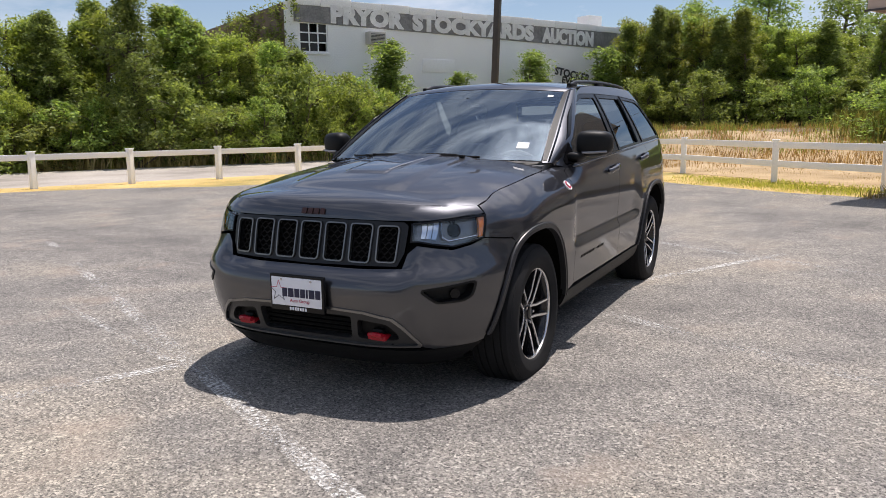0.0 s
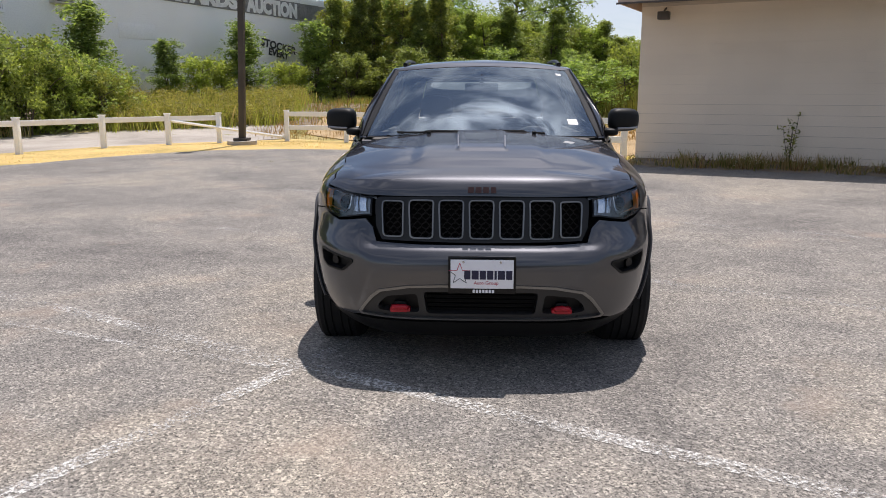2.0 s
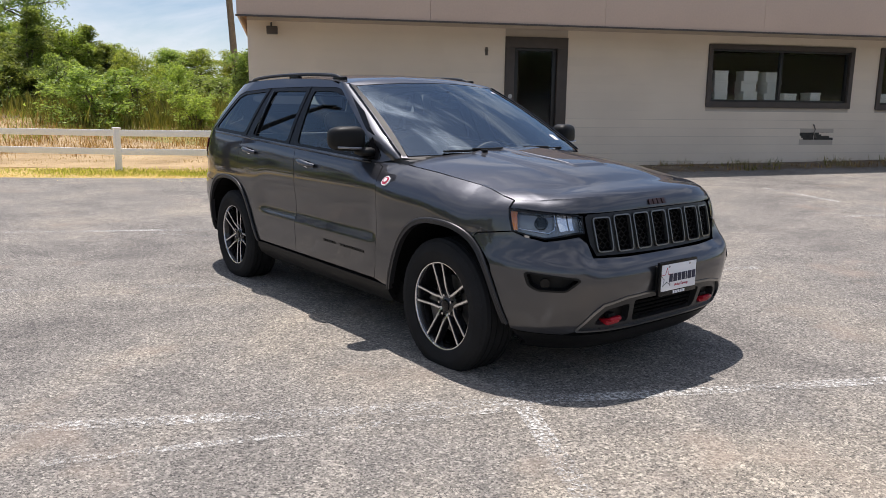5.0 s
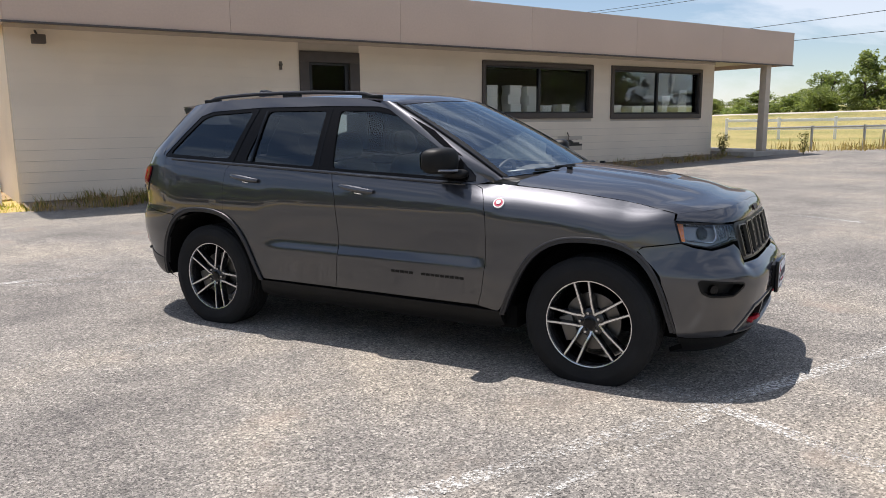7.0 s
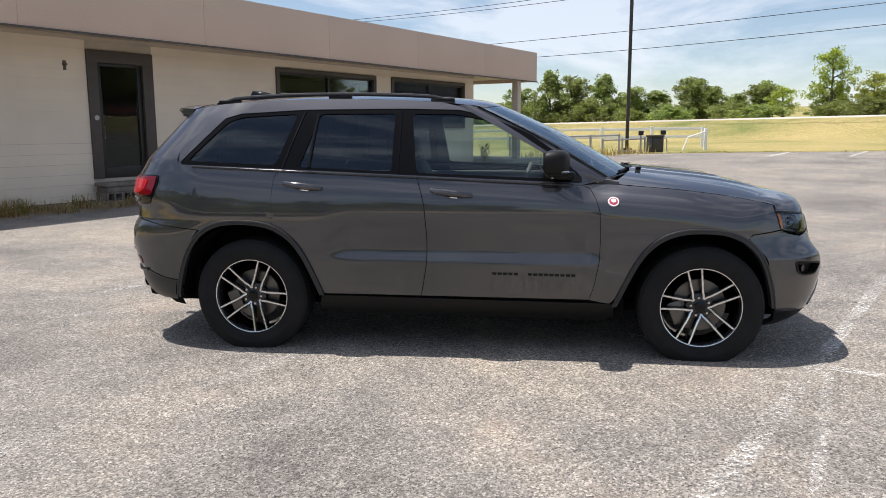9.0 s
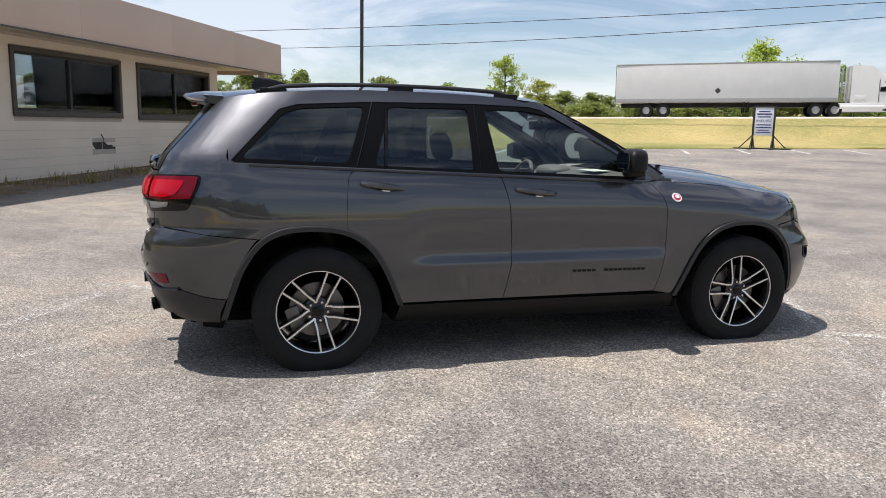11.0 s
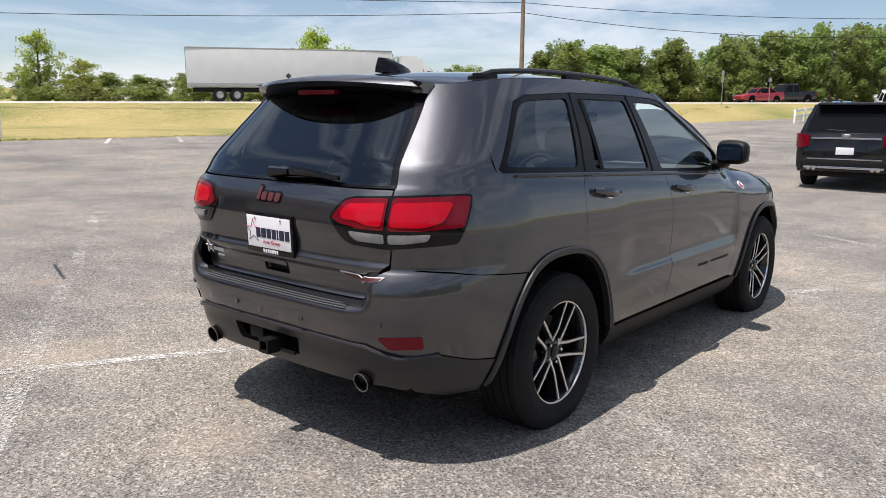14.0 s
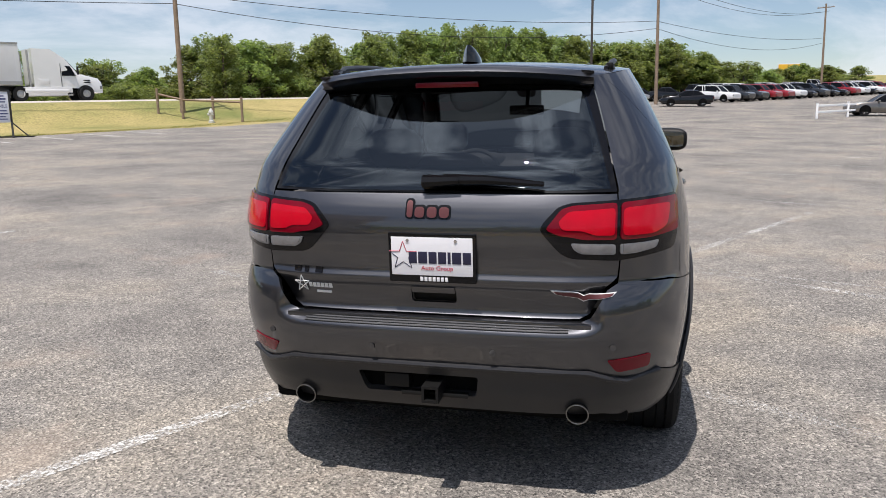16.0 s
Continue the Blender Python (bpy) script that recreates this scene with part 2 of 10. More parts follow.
def sheet(u0, u1, nu, v0, v1, nv, fn, keep=(), holes=(), rim=0.0, out=None, flip=False):
    """A curved sheet: a grid in (u, v) cut to the outlines in keep, less those in holes, laid on fn(u, v) -> point. rim: the depth
    of the edge turned inwards. Returns points, faces and corner normals as a mesh builder takes them."""
    bm = bmesh.new()
    vs = [[bm.verts.new((u0 + (u1 - u0) * i / nu, v0 + (v1 - v0) * j / nv, 0)) for j in range(nv + 1)] for i in range(nu + 1)]
    for i in range(nu):
        for j in range(nv):
            bm.faces.new((vs[i][j], vs[i + 1][j], vs[i + 1][j + 1], vs[i][j + 1]))
    du, dv = (u1 - u0) / nu, (v1 - v0) / nv
    for poly in (*keep, *holes):
        for k in range(len(poly)):
            a, b = poly[k - 1], poly[k]
            if abs(a[0] - b[0]) + abs(a[1] - b[1]) < 1e-7:
                continue
            lo = (min(a[0], b[0]) - 1e-6, min(a[1], b[1]) - 1e-6)
            hi = (max(a[0], b[0]) + 1e-6, max(a[1], b[1]) + 1e-6)
            fs = []
            for f in bm.faces:
                xs = [v.co.x for v in f.verts]
                ys = [v.co.y for v in f.verts]
                if min(xs) <= hi[0] and max(xs) >= lo[0] and min(ys) <= hi[1] and max(ys) >= lo[1]:
                    fs.append(f)
            geom = fs + list({e for f in fs for e in f.edges}) + list({v for f in fs for v in f.verts})
            bmesh.ops.bisect_plane(bm, geom=geom, dist=1e-6, plane_co=(a[0], a[1], 0), plane_no=(b[1] - a[1], a[0] - b[0], 0))
    drop = []
    for f in bm.faces:
        c = f.calc_center_median()
        if (keep and not any(inside(p, c.x, c.y) for p in keep)) or any(inside(p, c.x, c.y) for p in holes):
            drop.append(f)
    bmesh.ops.delete(bm, geom=drop, context="FACES")
    bmesh.ops.triangulate(bm, faces=[f for f in bm.faces if len(f.verts) > 4])
    pts, faces, norms = out if out else ([], [], [])
    base, index, ns = len(pts), {}, {}
    h = 0.004 * max(abs(u1 - u0), abs(v1 - v0)) / 2
    sg = -1 if flip else 1
    for v in bm.verts:
        if not v.link_faces:
            continue
        u, w = v.co.x, v.co.y
        index[v] = len(pts)
        pts.append(Vector(fn(u, w)))
        a = Vector(fn(u + h, w)) - Vector(fn(u - h, w))
        b = Vector(fn(u, w + h)) - Vector(fn(u, w - h))
        n = a.cross(b)
        ns[v] = n.normalized() * sg if n.length > 1e-12 else Vector((0, 0, 1))
    for f in bm.faces:
        vv = list(f.verts)
        if flip:
            vv.reverse()
        faces.append([index[v] for v in vv])
        norms.append([ns[v] for v in vv])
    if rim:
        for e in bm.edges:
            if len(e.link_faces) == 1:
                f = e.link_faces[0]
                a, b = e.verts
                lp = [lo for lo in f.loops if lo.edge == e][0]
                if lp.vert != a:
                    a, b = b, a
                if flip:
                    a, b = b, a
                pa, pb = pts[index[a]], pts[index[b]]
                qa, qb = pa - ns[a] * rim, pb - ns[b] * rim
                i = len(pts)
                pts.extend((pa.copy(), pb.copy(), qb, qa))
                faces.append([i + 1, i, i + 3, i + 2])
                nn = (pa - pb).cross(qa - pb)
                nn = nn.normalized() if nn.length > 1e-12 else ns[a]
                norms.append([nn] * 4)
    bm.free()
    return pts, faces, norms


def sheet_mesh(name, data, material):
    pts, faces, norms = data
    me = bpy.data.meshes.new(name)
    me.from_pydata([tuple(p) for p in pts], [], faces)
    me.materials.append(material)
    me.polygons.foreach_set("use_smooth", [True] * len(me.polygons))
    me.normals_split_custom_set([tuple(n) for f in norms for n in f])
    return me


def mirrored(data):
    """The sheet and its image across the car's middle."""
    pts, faces, norms = data
    k = len(pts)
    flip = Vector((1, -1, 1))
    return (pts + [p * flip for p in pts], faces + [[i + k for i in f[::-1]] for f in faces], norms + [[n * flip for n in f[::-1]] for f in norms])


def mirrored_only(data):
    """The image of a sheet across the car's middle."""
    pts, faces, norms = data
    flip = Vector((1, -1, 1))
    return [p * flip for p in pts], [f[::-1] for f in faces], [[n * flip for n in f[::-1]] for f in norms]


def lerp_table(tab, x):
    """A smooth reading of a table of (x, value)."""
    if x <= tab[0][0]:
        return tab[0][1]
    for i in range(len(tab) - 1):
        if x <= tab[i + 1][0]:
            x0, y0 = tab[i]
            x1, y1 = tab[i + 1]
            xa, ya = tab[i - 1] if i else (2 * x0 - x1, 2 * y0 - y1)
            xb, yb = tab[i + 2] if i + 2 < len(tab) else (2 * x1 - x0, 2 * y1 - y0)
            t = (x - x0) / (x1 - x0)
            m0 = (y1 - ya) / (x1 - xa) * (x1 - x0)
            m1 = (yb - y0) / (xb - x0) * (x1 - x0)
            return (2 * t**3 - 3 * t**2 + 1) * y0 + (t**3 - 2 * t**2 + t) * m0 + (3 * t**2 - 2 * t**3) * y1 + (t**3 - t**2) * m1
    return tab[-1][1]


def smooth(a, b, x):
    t = min(1, max(0, (x - a) / (b - a)))
    return t * t * (3 - 2 * t)


def words(text, size, material, name, parent, m, depth=0.004, label="", align="LEFT", bold=0.0):
    """Lettering in the built-in font, as a mesh."""
    cu = bpy.data.curves.new(name, "FONT")
    cu.body, cu.size, cu.extrude, cu.align_x = text, size, depth, align
    cu.resolution_u, cu.offset = 3, bold
    tmp = bpy.data.objects.new(name, cu)
    scene.collection.objects.link(tmp)
    me = bpy.data.meshes.new_from_object(tmp.evaluated_get(bpy.context.evaluated_depsgraph_get()))
    bpy.data.objects.remove(tmp)
    me.materials.clear()
    me.materials.append(material)
    ob = new(name, me)
    ob.parent = parent
    ob.matrix_local = m
    return tagged(ob, label)

# ---- materials of the place ----
def ground_mat(name, colors, scale, fine_scale, fine, bump, rough=0.95):
    """Ground of three blended colours with fine grain."""
    m = bpy.data.materials.new(name)
    m.use_nodes = True
    n, l = m.node_tree.nodes, m.node_tree.links
    b = n["Principled BSDF"]
    b.inputs["Roughness"].default_value = rough
    b.inputs["Specular IOR Level"].default_value = 0.2
    co = n.new("ShaderNodeTexCoord")
    big = n.new("ShaderNodeTexNoise")
    big.inputs["Scale"].default_value, big.inputs["Detail"].default_value, big.inputs["Roughness"].default_value = scale, 8, 0.6
    l.new(co.outputs["Object"], big.inputs["Vector"])
    ramp = n.new("ShaderNodeValToRGB")
    e = ramp.color_ramp.elements
    e[0].position, e[0].color = 0.3, (*colors[0], 1)
    e[1].position, e[1].color = 0.7, (*colors[2], 1)
    mid = e.new(0.5)
    mid.color = (*colors[1], 1)
    l.new(big.outputs["Fac"], ramp.inputs["Fac"])
    small = n.new("ShaderNodeTexNoise")
    small.inputs["Scale"].default_value, small.inputs["Detail"].default_value, small.inputs["Roughness"].default_value = fine_scale, 4, 0.7
    l.new(co.outputs["Object"], small.inputs["Vector"])
    rr = n.new("ShaderNodeMapRange")
    rr.inputs["From Min"].default_value, rr.inputs["From Max"].default_value = 0.3, 0.7
    rr.inputs["To Min"].default_value, rr.inputs["To Max"].default_value = 1 - fine, 1 + fine
    l.new(small.outputs["Fac"], rr.inputs["Value"])
    mul = n.new("ShaderNodeVectorMath")
    mul.operation = "SCALE"
    l.new(ramp.outputs["Color"], mul.inputs[0])
    l.new(rr.outputs["Result"], mul.inputs["Scale"])
    l.new(mul.outputs["Vector"], b.inputs["Base Color"])
    bu = n.new("ShaderNodeBump")
    bu.inputs["Strength"].default_value, bu.inputs["Distance"].default_value = bump, 0.02
    l.new(small.outputs["Fac"], bu.inputs["Height"])
    l.new(bu.outputs["Normal"], b.inputs["Normal"])
    return m


def asphalt_mat():
    """Old chip-sealed asphalt: pale stones in a grey binder, tan and dark stains, fine cracks."""
    m = bpy.data.materials.new("old_asphalt")
    m.use_nodes = True
    n, l = m.node_tree.nodes, m.node_tree.links
    b = n["Principled BSDF"]
    b.inputs["Roughness"].default_value = 0.88
    b.inputs["Specular IOR Level"].default_value = 0.3
    co = n.new("ShaderNodeTexCoord")

    def tex(kind, scale, detail=4, rough=0.6):
        t = n.new("ShaderNodeTexNoise" if kind == "n" else "ShaderNodeTexVoronoi")
        t.inputs["Scale"].default_value = scale
        if kind == "n":
            t.inputs["Detail"].default_value, t.inputs["Roughness"].default_value = detail, rough
        l.new(co.outputs["Object"], t.inputs["Vector"])
        return t

    def ramp(src, stops):
        r = n.new("ShaderNodeValToRGB")
        e = r.color_ramp.elements
        e[0].position, e[0].color = stops[0][0], (*stops[0][1], 1)
        e[1].position, e[1].color = stops[-1][0], (*stops[-1][1], 1)
        for p, c in stops[1:-1]:
            e.new(p).color = (*c, 1)
        l.new(src, r.inputs["Fac"])
        return r.outputs["Color"]

    def mix(kind, fac, a, c):
        x = n.new("ShaderNodeMixRGB")
        x.blend_type = kind
        if isinstance(fac, float):
            x.inputs["Fac"].default_value = fac
        else:
            l.new(fac, x.inputs["Fac"])
        l.new(a, x.inputs["Color1"])
        if isinstance(c, tuple):
            x.inputs["Color2"].default_value = (*c, 1)
        else:
            l.new(c, x.inputs["Color2"])
        return x.outputs["Color"]

    stones = tex("v", 88)
    stone_c = ramp(stones.outputs["Color"], [(0.0, (0.078, 0.073, 0.067)), (0.25, (0.168, 0.158, 0.144)), (0.65, (0.265, 0.247, 0.222)), (1.0, (0.49, 0.455, 0.405))])
    grit = tex("n", 240, 3, 0.7)
    grit_c = ramp(grit.outputs["Fac"], [(0.3, (0.5, 0.5, 0.5)), (0.7, (1.45, 1.45, 1.45))])
    c = mix("MULTIPLY", 0.8, stone_c, grit_c)
    pit = tex("n", 105, 2, 0.6)
    c = mix("MULTIPLY", 1.0, c, ramp(pit.outputs["Fac"], [(0.36, (0.30, 0.30, 0.305)), (0.47, (1, 1, 1))]))
    patch = tex("n", 0.42, 7, 0.62)
    c = mix("MULTIPLY", 1.0, c, ramp(patch.outputs["Fac"], [(0.32, (0.62, 0.62, 0.64)), (0.5, (0.97, 0.97, 0.97)), (0.68, (1.30, 1.25, 1.15))]))
    tan = tex("n", 0.9, 6, 0.65)
    c = mix("MIX", ramp(tan.outputs["Fac"], [(0.56, (0, 0, 0)), (0.72, (0.55, 0.55, 0.55))]), c, (0.31, 0.245, 0.195))
    worn = tex("n", 3.2, 6, 0.7)
    c = mix("MULTIPLY", 1.0, c, ramp(worn.outputs["Fac"], [(0.3, (0.82, 0.82, 0.83)), (0.7, (1.16, 1.15, 1.14))]))
    crack = n.new("ShaderNodeTexVoronoi")
    crack.feature = "DISTANCE_TO_EDGE"
    crack.inputs["Scale"].default_value = 0.22
    wob = tex("n", 1.3, 5, 0.6)
    add = n.new("ShaderNodeMixRGB")
    add.blend_type, add.inputs["Fac"].default_value = "ADD", 0.55
    l.new(co.outputs["Object"], add.inputs["Color1"])
    l.new(wob.outputs["Color"], add.inputs["Color2"])
    l.new(add.outputs["Color"], crack.inputs["Vector"])
    c = mix("MULTIPLY", 0.22, c, ramp(crack.outputs["Distance"], [(0.0, (0.3, 0.3, 0.3)), (0.0035, (1, 1, 1))]))
    l.new(c, b.inputs["Base Color"])
    bu = n.new("ShaderNodeBump")
    bu.inputs["Strength"].default_value, bu.inputs["Distance"].default_value = 0.55, 0.006
    l.new(stones.outputs["Distance"], bu.inputs["Height"])
    l.new(bu.outputs["Normal"], b.inputs["Normal"])
    return m


def worn_paint_mat(name, bias):
    """White marking paint, worn through to the stones."""
    m = bpy.data.materials.new(name)
    m.use_nodes = True
    n, l = m.node_tree.nodes, m.node_tree.links
    b = n["Principled BSDF"]
    b.inputs["Base Color"].default_value, b.inputs["Roughness"].default_value = (0.60, 0.59, 0.56, 1), 0.8
    co = n.new("ShaderNodeTexCoord")
    a1 = n.new("ShaderNodeTexNoise")
    a1.inputs["Scale"].default_value, a1.inputs["Detail"].default_value, a1.inputs["Roughness"].default_value = 42, 5, 0.8
    a2 = n.new("ShaderNodeTexNoise")
    a2.inputs["Scale"].default_value, a2.inputs["Detail"].default_value = 1.1, 3
    l.new(co.outputs["Object"], a1.inputs["Vector"])
    l.new(co.outputs["Object"], a2.inputs["Vector"])
    s = n.new("ShaderNodeMath")
    s.operation = "MULTIPLY_ADD"
    s.inputs[1].default_value, s.inputs[2].default_value = 0.40, bias
    l.new(a2.outputs["Fac"], s.inputs[0])
    t = n.new("ShaderNodeMath")
    t.operation = "ADD"
    l.new(a1.outputs["Fac"], t.inputs[0])
    l.new(s.outputs["Value"], t.inputs[1])
    r = n.new("ShaderNodeMapRange")
    r.inputs["From Min"].default_value, r.inputs["From Max"].default_value = 0.485, 0.64
    l.new(t.outputs["Value"], r.inputs["Value"])
    tr = n.new("ShaderNodeBsdfTransparent")
    mx = n.new("ShaderNodeMixShader")
    l.new(r.outputs["Result"], mx.inputs["Fac"])
    l.new(tr.outputs["BSDF"], mx.inputs[1])
    l.new(b.outputs["BSDF"], mx.inputs[2])
    l.new(mx.outputs["Shader"], n["Material Output"].inputs["Surface"])
    return m


def leaf_mat(name, dark, light):
    m = bpy.data.materials.new(name)
    m.use_nodes = True
    n, l = m.node_tree.nodes, m.node_tree.links
    b = n["Principled BSDF"]
    b.inputs["Roughness"].default_value = 0.55
    geo = n.new("ShaderNodeNewGeometry")
    inf = n.new("ShaderNodeObjectInfo")
    ramp = n.new("ShaderNodeValToRGB")
    ramp.color_ramp.elements[0].color, ramp.color_ramp.elements[1].color = (*dark, 1), (*light, 1)
    l.new(geo.outputs["Random Per Island"], ramp.inputs["Fac"])
    hsv = n.new("ShaderNodeHueSaturation")
    rr = n.new("ShaderNodeMapRange")
    rr.inputs["To Min"].default_value, rr.inputs["To Max"].default_value = 0.478, 0.515
    l.new(inf.outputs["Random"], rr.inputs["Value"])
    l.new(rr.outputs["Result"], hsv.inputs["Hue"])
    r2 = n.new("ShaderNodeMapRange")
    r2.inputs["To Min"].default_value, r2.inputs["To Max"].default_value = 0.75, 1.25
    l.new(inf.outputs["Random"], r2.inputs["Value"])
    l.new(r2.outputs["Result"], hsv.inputs["Value"])
    l.new(ramp.outputs["Color"], hsv.inputs["Color"])
    l.new(hsv.outputs["Color"], b.inputs["Base Color"])
    tl = n.new("ShaderNodeBsdfTranslucent")
    # light that comes through a leaf is yellower and stronger than what it throws back
    thru = n.new("ShaderNodeMixRGB")
    thru.blend_type, thru.inputs["Fac"].default_value, thru.inputs["Color2"].default_value = "MULTIPLY", 1.0, (1.55, 1.5, 0.9, 1)
    l.new(hsv.outputs["Color"], thru.inputs["Color1"])
    l.new(thru.outputs["Color"], tl.inputs["Color"])
    mx = n.new("ShaderNodeMixShader")
    mx.inputs["Fac"].default_value = 0.5
    l.new(b.outputs["BSDF"], mx.inputs[1])
    l.new(tl.outputs["BSDF"], mx.inputs[2])
    l.new(mx.outputs["Shader"], n["Material Output"].inputs["Surface"])
    return m


def glass_mat(name, tint, rough=0.0, ior=1.5):
    """Window glass that lets light straight through, with a mirror gloss that grows at a slant."""
    m = bpy.data.materials.new(name)
    m.use_nodes = True
    n, l = m.node_tree.nodes, m.node_tree.links
    n.remove(n["Principled BSDF"])
    tr = n.new("ShaderNodeBsdfTransparent")
    tr.inputs["Color"].default_value = (*tint, 1)
    gl = n.new("ShaderNodeBsdfGlossy")
    gl.inputs["Roughness"].default_value = rough
    gl.inputs["Color"].default_value = (0.82, 0.93, 1, 1)
    fr = n.new("ShaderNodeFresnel")
    fr.inputs["IOR"].default_value = ior
    mx = n.new("ShaderNodeMixShader")
    l.new(fr.outputs["Fac"], mx.inputs["Fac"])
    l.new(tr.outputs["BSDF"], mx.inputs[1])
    l.new(gl.outputs["BSDF"], mx.inputs[2])
    l.new(mx.outputs["Shader"], n["Material Output"].inputs["Surface"])
    return m


ASPHALT = asphalt_mat()
PAINT_LINE = worn_paint_mat("worn_line_paint", -0.20)
PAINT_FRESH = worn_paint_mat("fresher_line_paint", -0.10)
PAINT_FAINT = worn_paint_mat("faded_line_paint", -0.228)
MEADOW = ground_mat("dry_meadow", [(0.135, 0.155, 0.048), (0.28, 0.24, 0.095), (0.38, 0.30, 0.135)], 0.12, 9, 0.45, 0.9)
VERGE = ground_mat("verge_grass", [(0.25, 0.215, 0.07), (0.52, 0.375, 0.15), (0.64, 0.465, 0.20)], 0.5, 22, 0.35, 0.8)
BARE = ground_mat("dry_tan_soil", [(0.25, 0.18, 0.10), (0.38, 0.275, 0.155), (0.48, 0.36, 0.215)], 0.6, 30, 0.3, 0.6)
GRAVEL = ground_mat("pale_gravel", [(0.24, 0.215, 0.185), (0.36, 0.325, 0.285), (0.44, 0.40, 0.35)], 0.35, 40, 0.3, 0.5)
HIGHWAY = ground_mat("highway_concrete", [(0.36, 0.33, 0.29), (0.44, 0.405, 0.36), (0.50, 0.46, 0.41)], 0.3, 30, 0.15, 0.2)
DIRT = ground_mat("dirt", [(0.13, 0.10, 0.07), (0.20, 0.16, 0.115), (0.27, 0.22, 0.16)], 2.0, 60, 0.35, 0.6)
WHITE_WOOD = mat("white_fence_vinyl", (0.87, 0.87, 0.865), 0.55, var=0.04, scale=2.5, bump=0.08, bscale=40, fine=0.05)
TAN_WALL = mat("tan_painted_block", (0.77, 0.675, 0.56), 0.85, var=0.08, scale=0.7, bump=0.25, bscale=55, fine=0.06, per_piece=0.02)
TAN_JOINT = mat("tan_painted_joint", (0.50, 0.44, 0.37), 0.9, var=0.08, scale=2, bump=0.2, bscale=80)
FASCIA = mat("brown_fascia_metal", (0.56, 0.425, 0.34), 0.6, var=0.06, scale=0.6, bump=0.05, bscale=25, fine=0.03)
SOFFIT = mat("soffit_board", (0.52, 0.45, 0.37), 0.8, var=0.1, scale=3)
BROWN_TRIM = mat("dark_brown_trim", (0.075, 0.062, 0.055), 0.55, var=0.12, scale=6, bump=0.06)
BLACK_FRAME = mat("dark_bronze_frame", (0.018, 0.017, 0.016), 0.4, var=0.1)
CONCRETE = mat("concrete", (0.38, 0.35, 0.31), 0.9, var=0.18, scale=4, bump=0.3, bscale=90, fine=0.12)
OLD_CONCRETE = mat("grimy_old_concrete", (0.20, 0.18, 0.155), 0.95, var=0.3, scale=7, bump=0.5, bscale=60, fine=0.2)
WHITE_WALL = mat("white_painted_masonry", (0.89, 0.885, 0.875), 0.85, var=0.06, scale=0.5, bump=0.25, bscale=18, fine=0.07)
GREY_BAND = mat("faded_grey_paint", (0.165, 0.162, 0.165), 0.9, second=(0.32, 0.31, 0.305), scale=1.6, spread=0.5, bump=0.35, bscale=14, fine=0.2)
LETTER_WHITE = mat("faded_white_lettering", (0.88, 0.875, 0.86), 0.9, second=(0.70, 0.69, 0.68), scale=2.5, spread=0.35, fine=0.1)
LETTER_BLACK = mat("black_sign_paint", (0.05, 0.05, 0.055), 0.8, var=0.3)
RUST_METAL = mat("weathered_steel", (0.16, 0.135, 0.115), 0.65, 0.3, var=0.25, scale=6, bump=0.1)
OLD_BRICK = mat("weathered_brick", (0.17, 0.13, 0.10), 0.9, var=0.35, scale=1.3, bump=0.3, bscale=25, fine=0.2)
CAVITY_DARK = mat("cavity_dark", (0.06, 0.055, 0.05), 0.95, var=0.4, scale=14, bump=0.3, bscale=60)
POLE_DARK = mat("dark_steel_pole", (0.055, 0.047, 0.042), 0.5, 0.2, var=0.2, scale=4, bump=0.05)
POLE_WOOD = mat("weathered_utility_wood", (0.24, 0.175, 0.125), 0.9, var=0.25, scale=5, bump=0.4, bscale=30, fine=0.15)
GALV = mat("galvanised_steel", (0.42, 0.42, 0.42), 0.45, 0.7, var=0.12, scale=8)
WIRE = mat("power_cable", (0.02, 0.02, 0.02), 0.6)
BARK = mat("bark", (0.12, 0.095, 0.07), 0.95, var=0.3, scale=6, bump=0.6, bscale=20, fine=0.2)
LEAF_NEAR = leaf_mat("broad_leaf", (0.095, 0.145, 0.032), (0.325, 0.395, 0.108))
LEAF_DARK = leaf_mat("cedar_leaf", (0.09, 0.135, 0.04), (0.28, 0.36, 0.105))
LEAF_FAR = leaf_mat("far_leaf", (0.10, 0.14, 0.05), (0.25, 0.31, 0.11))
LEAF_LIGHT = leaf_mat("light_leaf", (0.13, 0.18, 0.030), (0.365, 0.425, 0.095))
VERGE_STRAW = leaf_mat("golden_straw", (0.36, 0.265, 0.11), (0.60, 0.455, 0.21))
# lighter, yellower version of the green weed, with sunshine put into the colour
SUN_TINTED_WEED = leaf_mat("sunlit_weed", (0.15, 0.17, 0.03), (0.44, 0.43, 0.10))
STRAW = leaf_mat("straw", (0.26, 0.20, 0.085), (0.54, 0.43, 0.22))
FLOWER = leaf_mat("pale_weed_flower", (0.55, 0.53, 0.42), (0.85, 0.84, 0.78))
RUST_WEED = leaf_mat("rusty_dried_weed", (0.12, 0.06, 0.03), (0.36, 0.21, 0.10))
WEED = leaf_mat("weed_green", (0.08, 0.11, 0.02), (0.30, 0.30, 0.08))
CARDBOARD = mat("white_cardboard", (0.80, 0.78, 0.74), 0.8, var=0.08, scale=4)
# indoor surfaces: the dimness of the interior is put into this dull brown
DIM_ROOM = mat("dimmed_interior", (0.20, 0.18, 0.155), 0.9, var=0.1)
PANE = glass_mat("window_glass", (0.95, 0.96, 0.95), 0.0, 1.26)
BLACK_PAINT = mat("black_satin_paint", (0.02, 0.02, 0.02), 0.45)
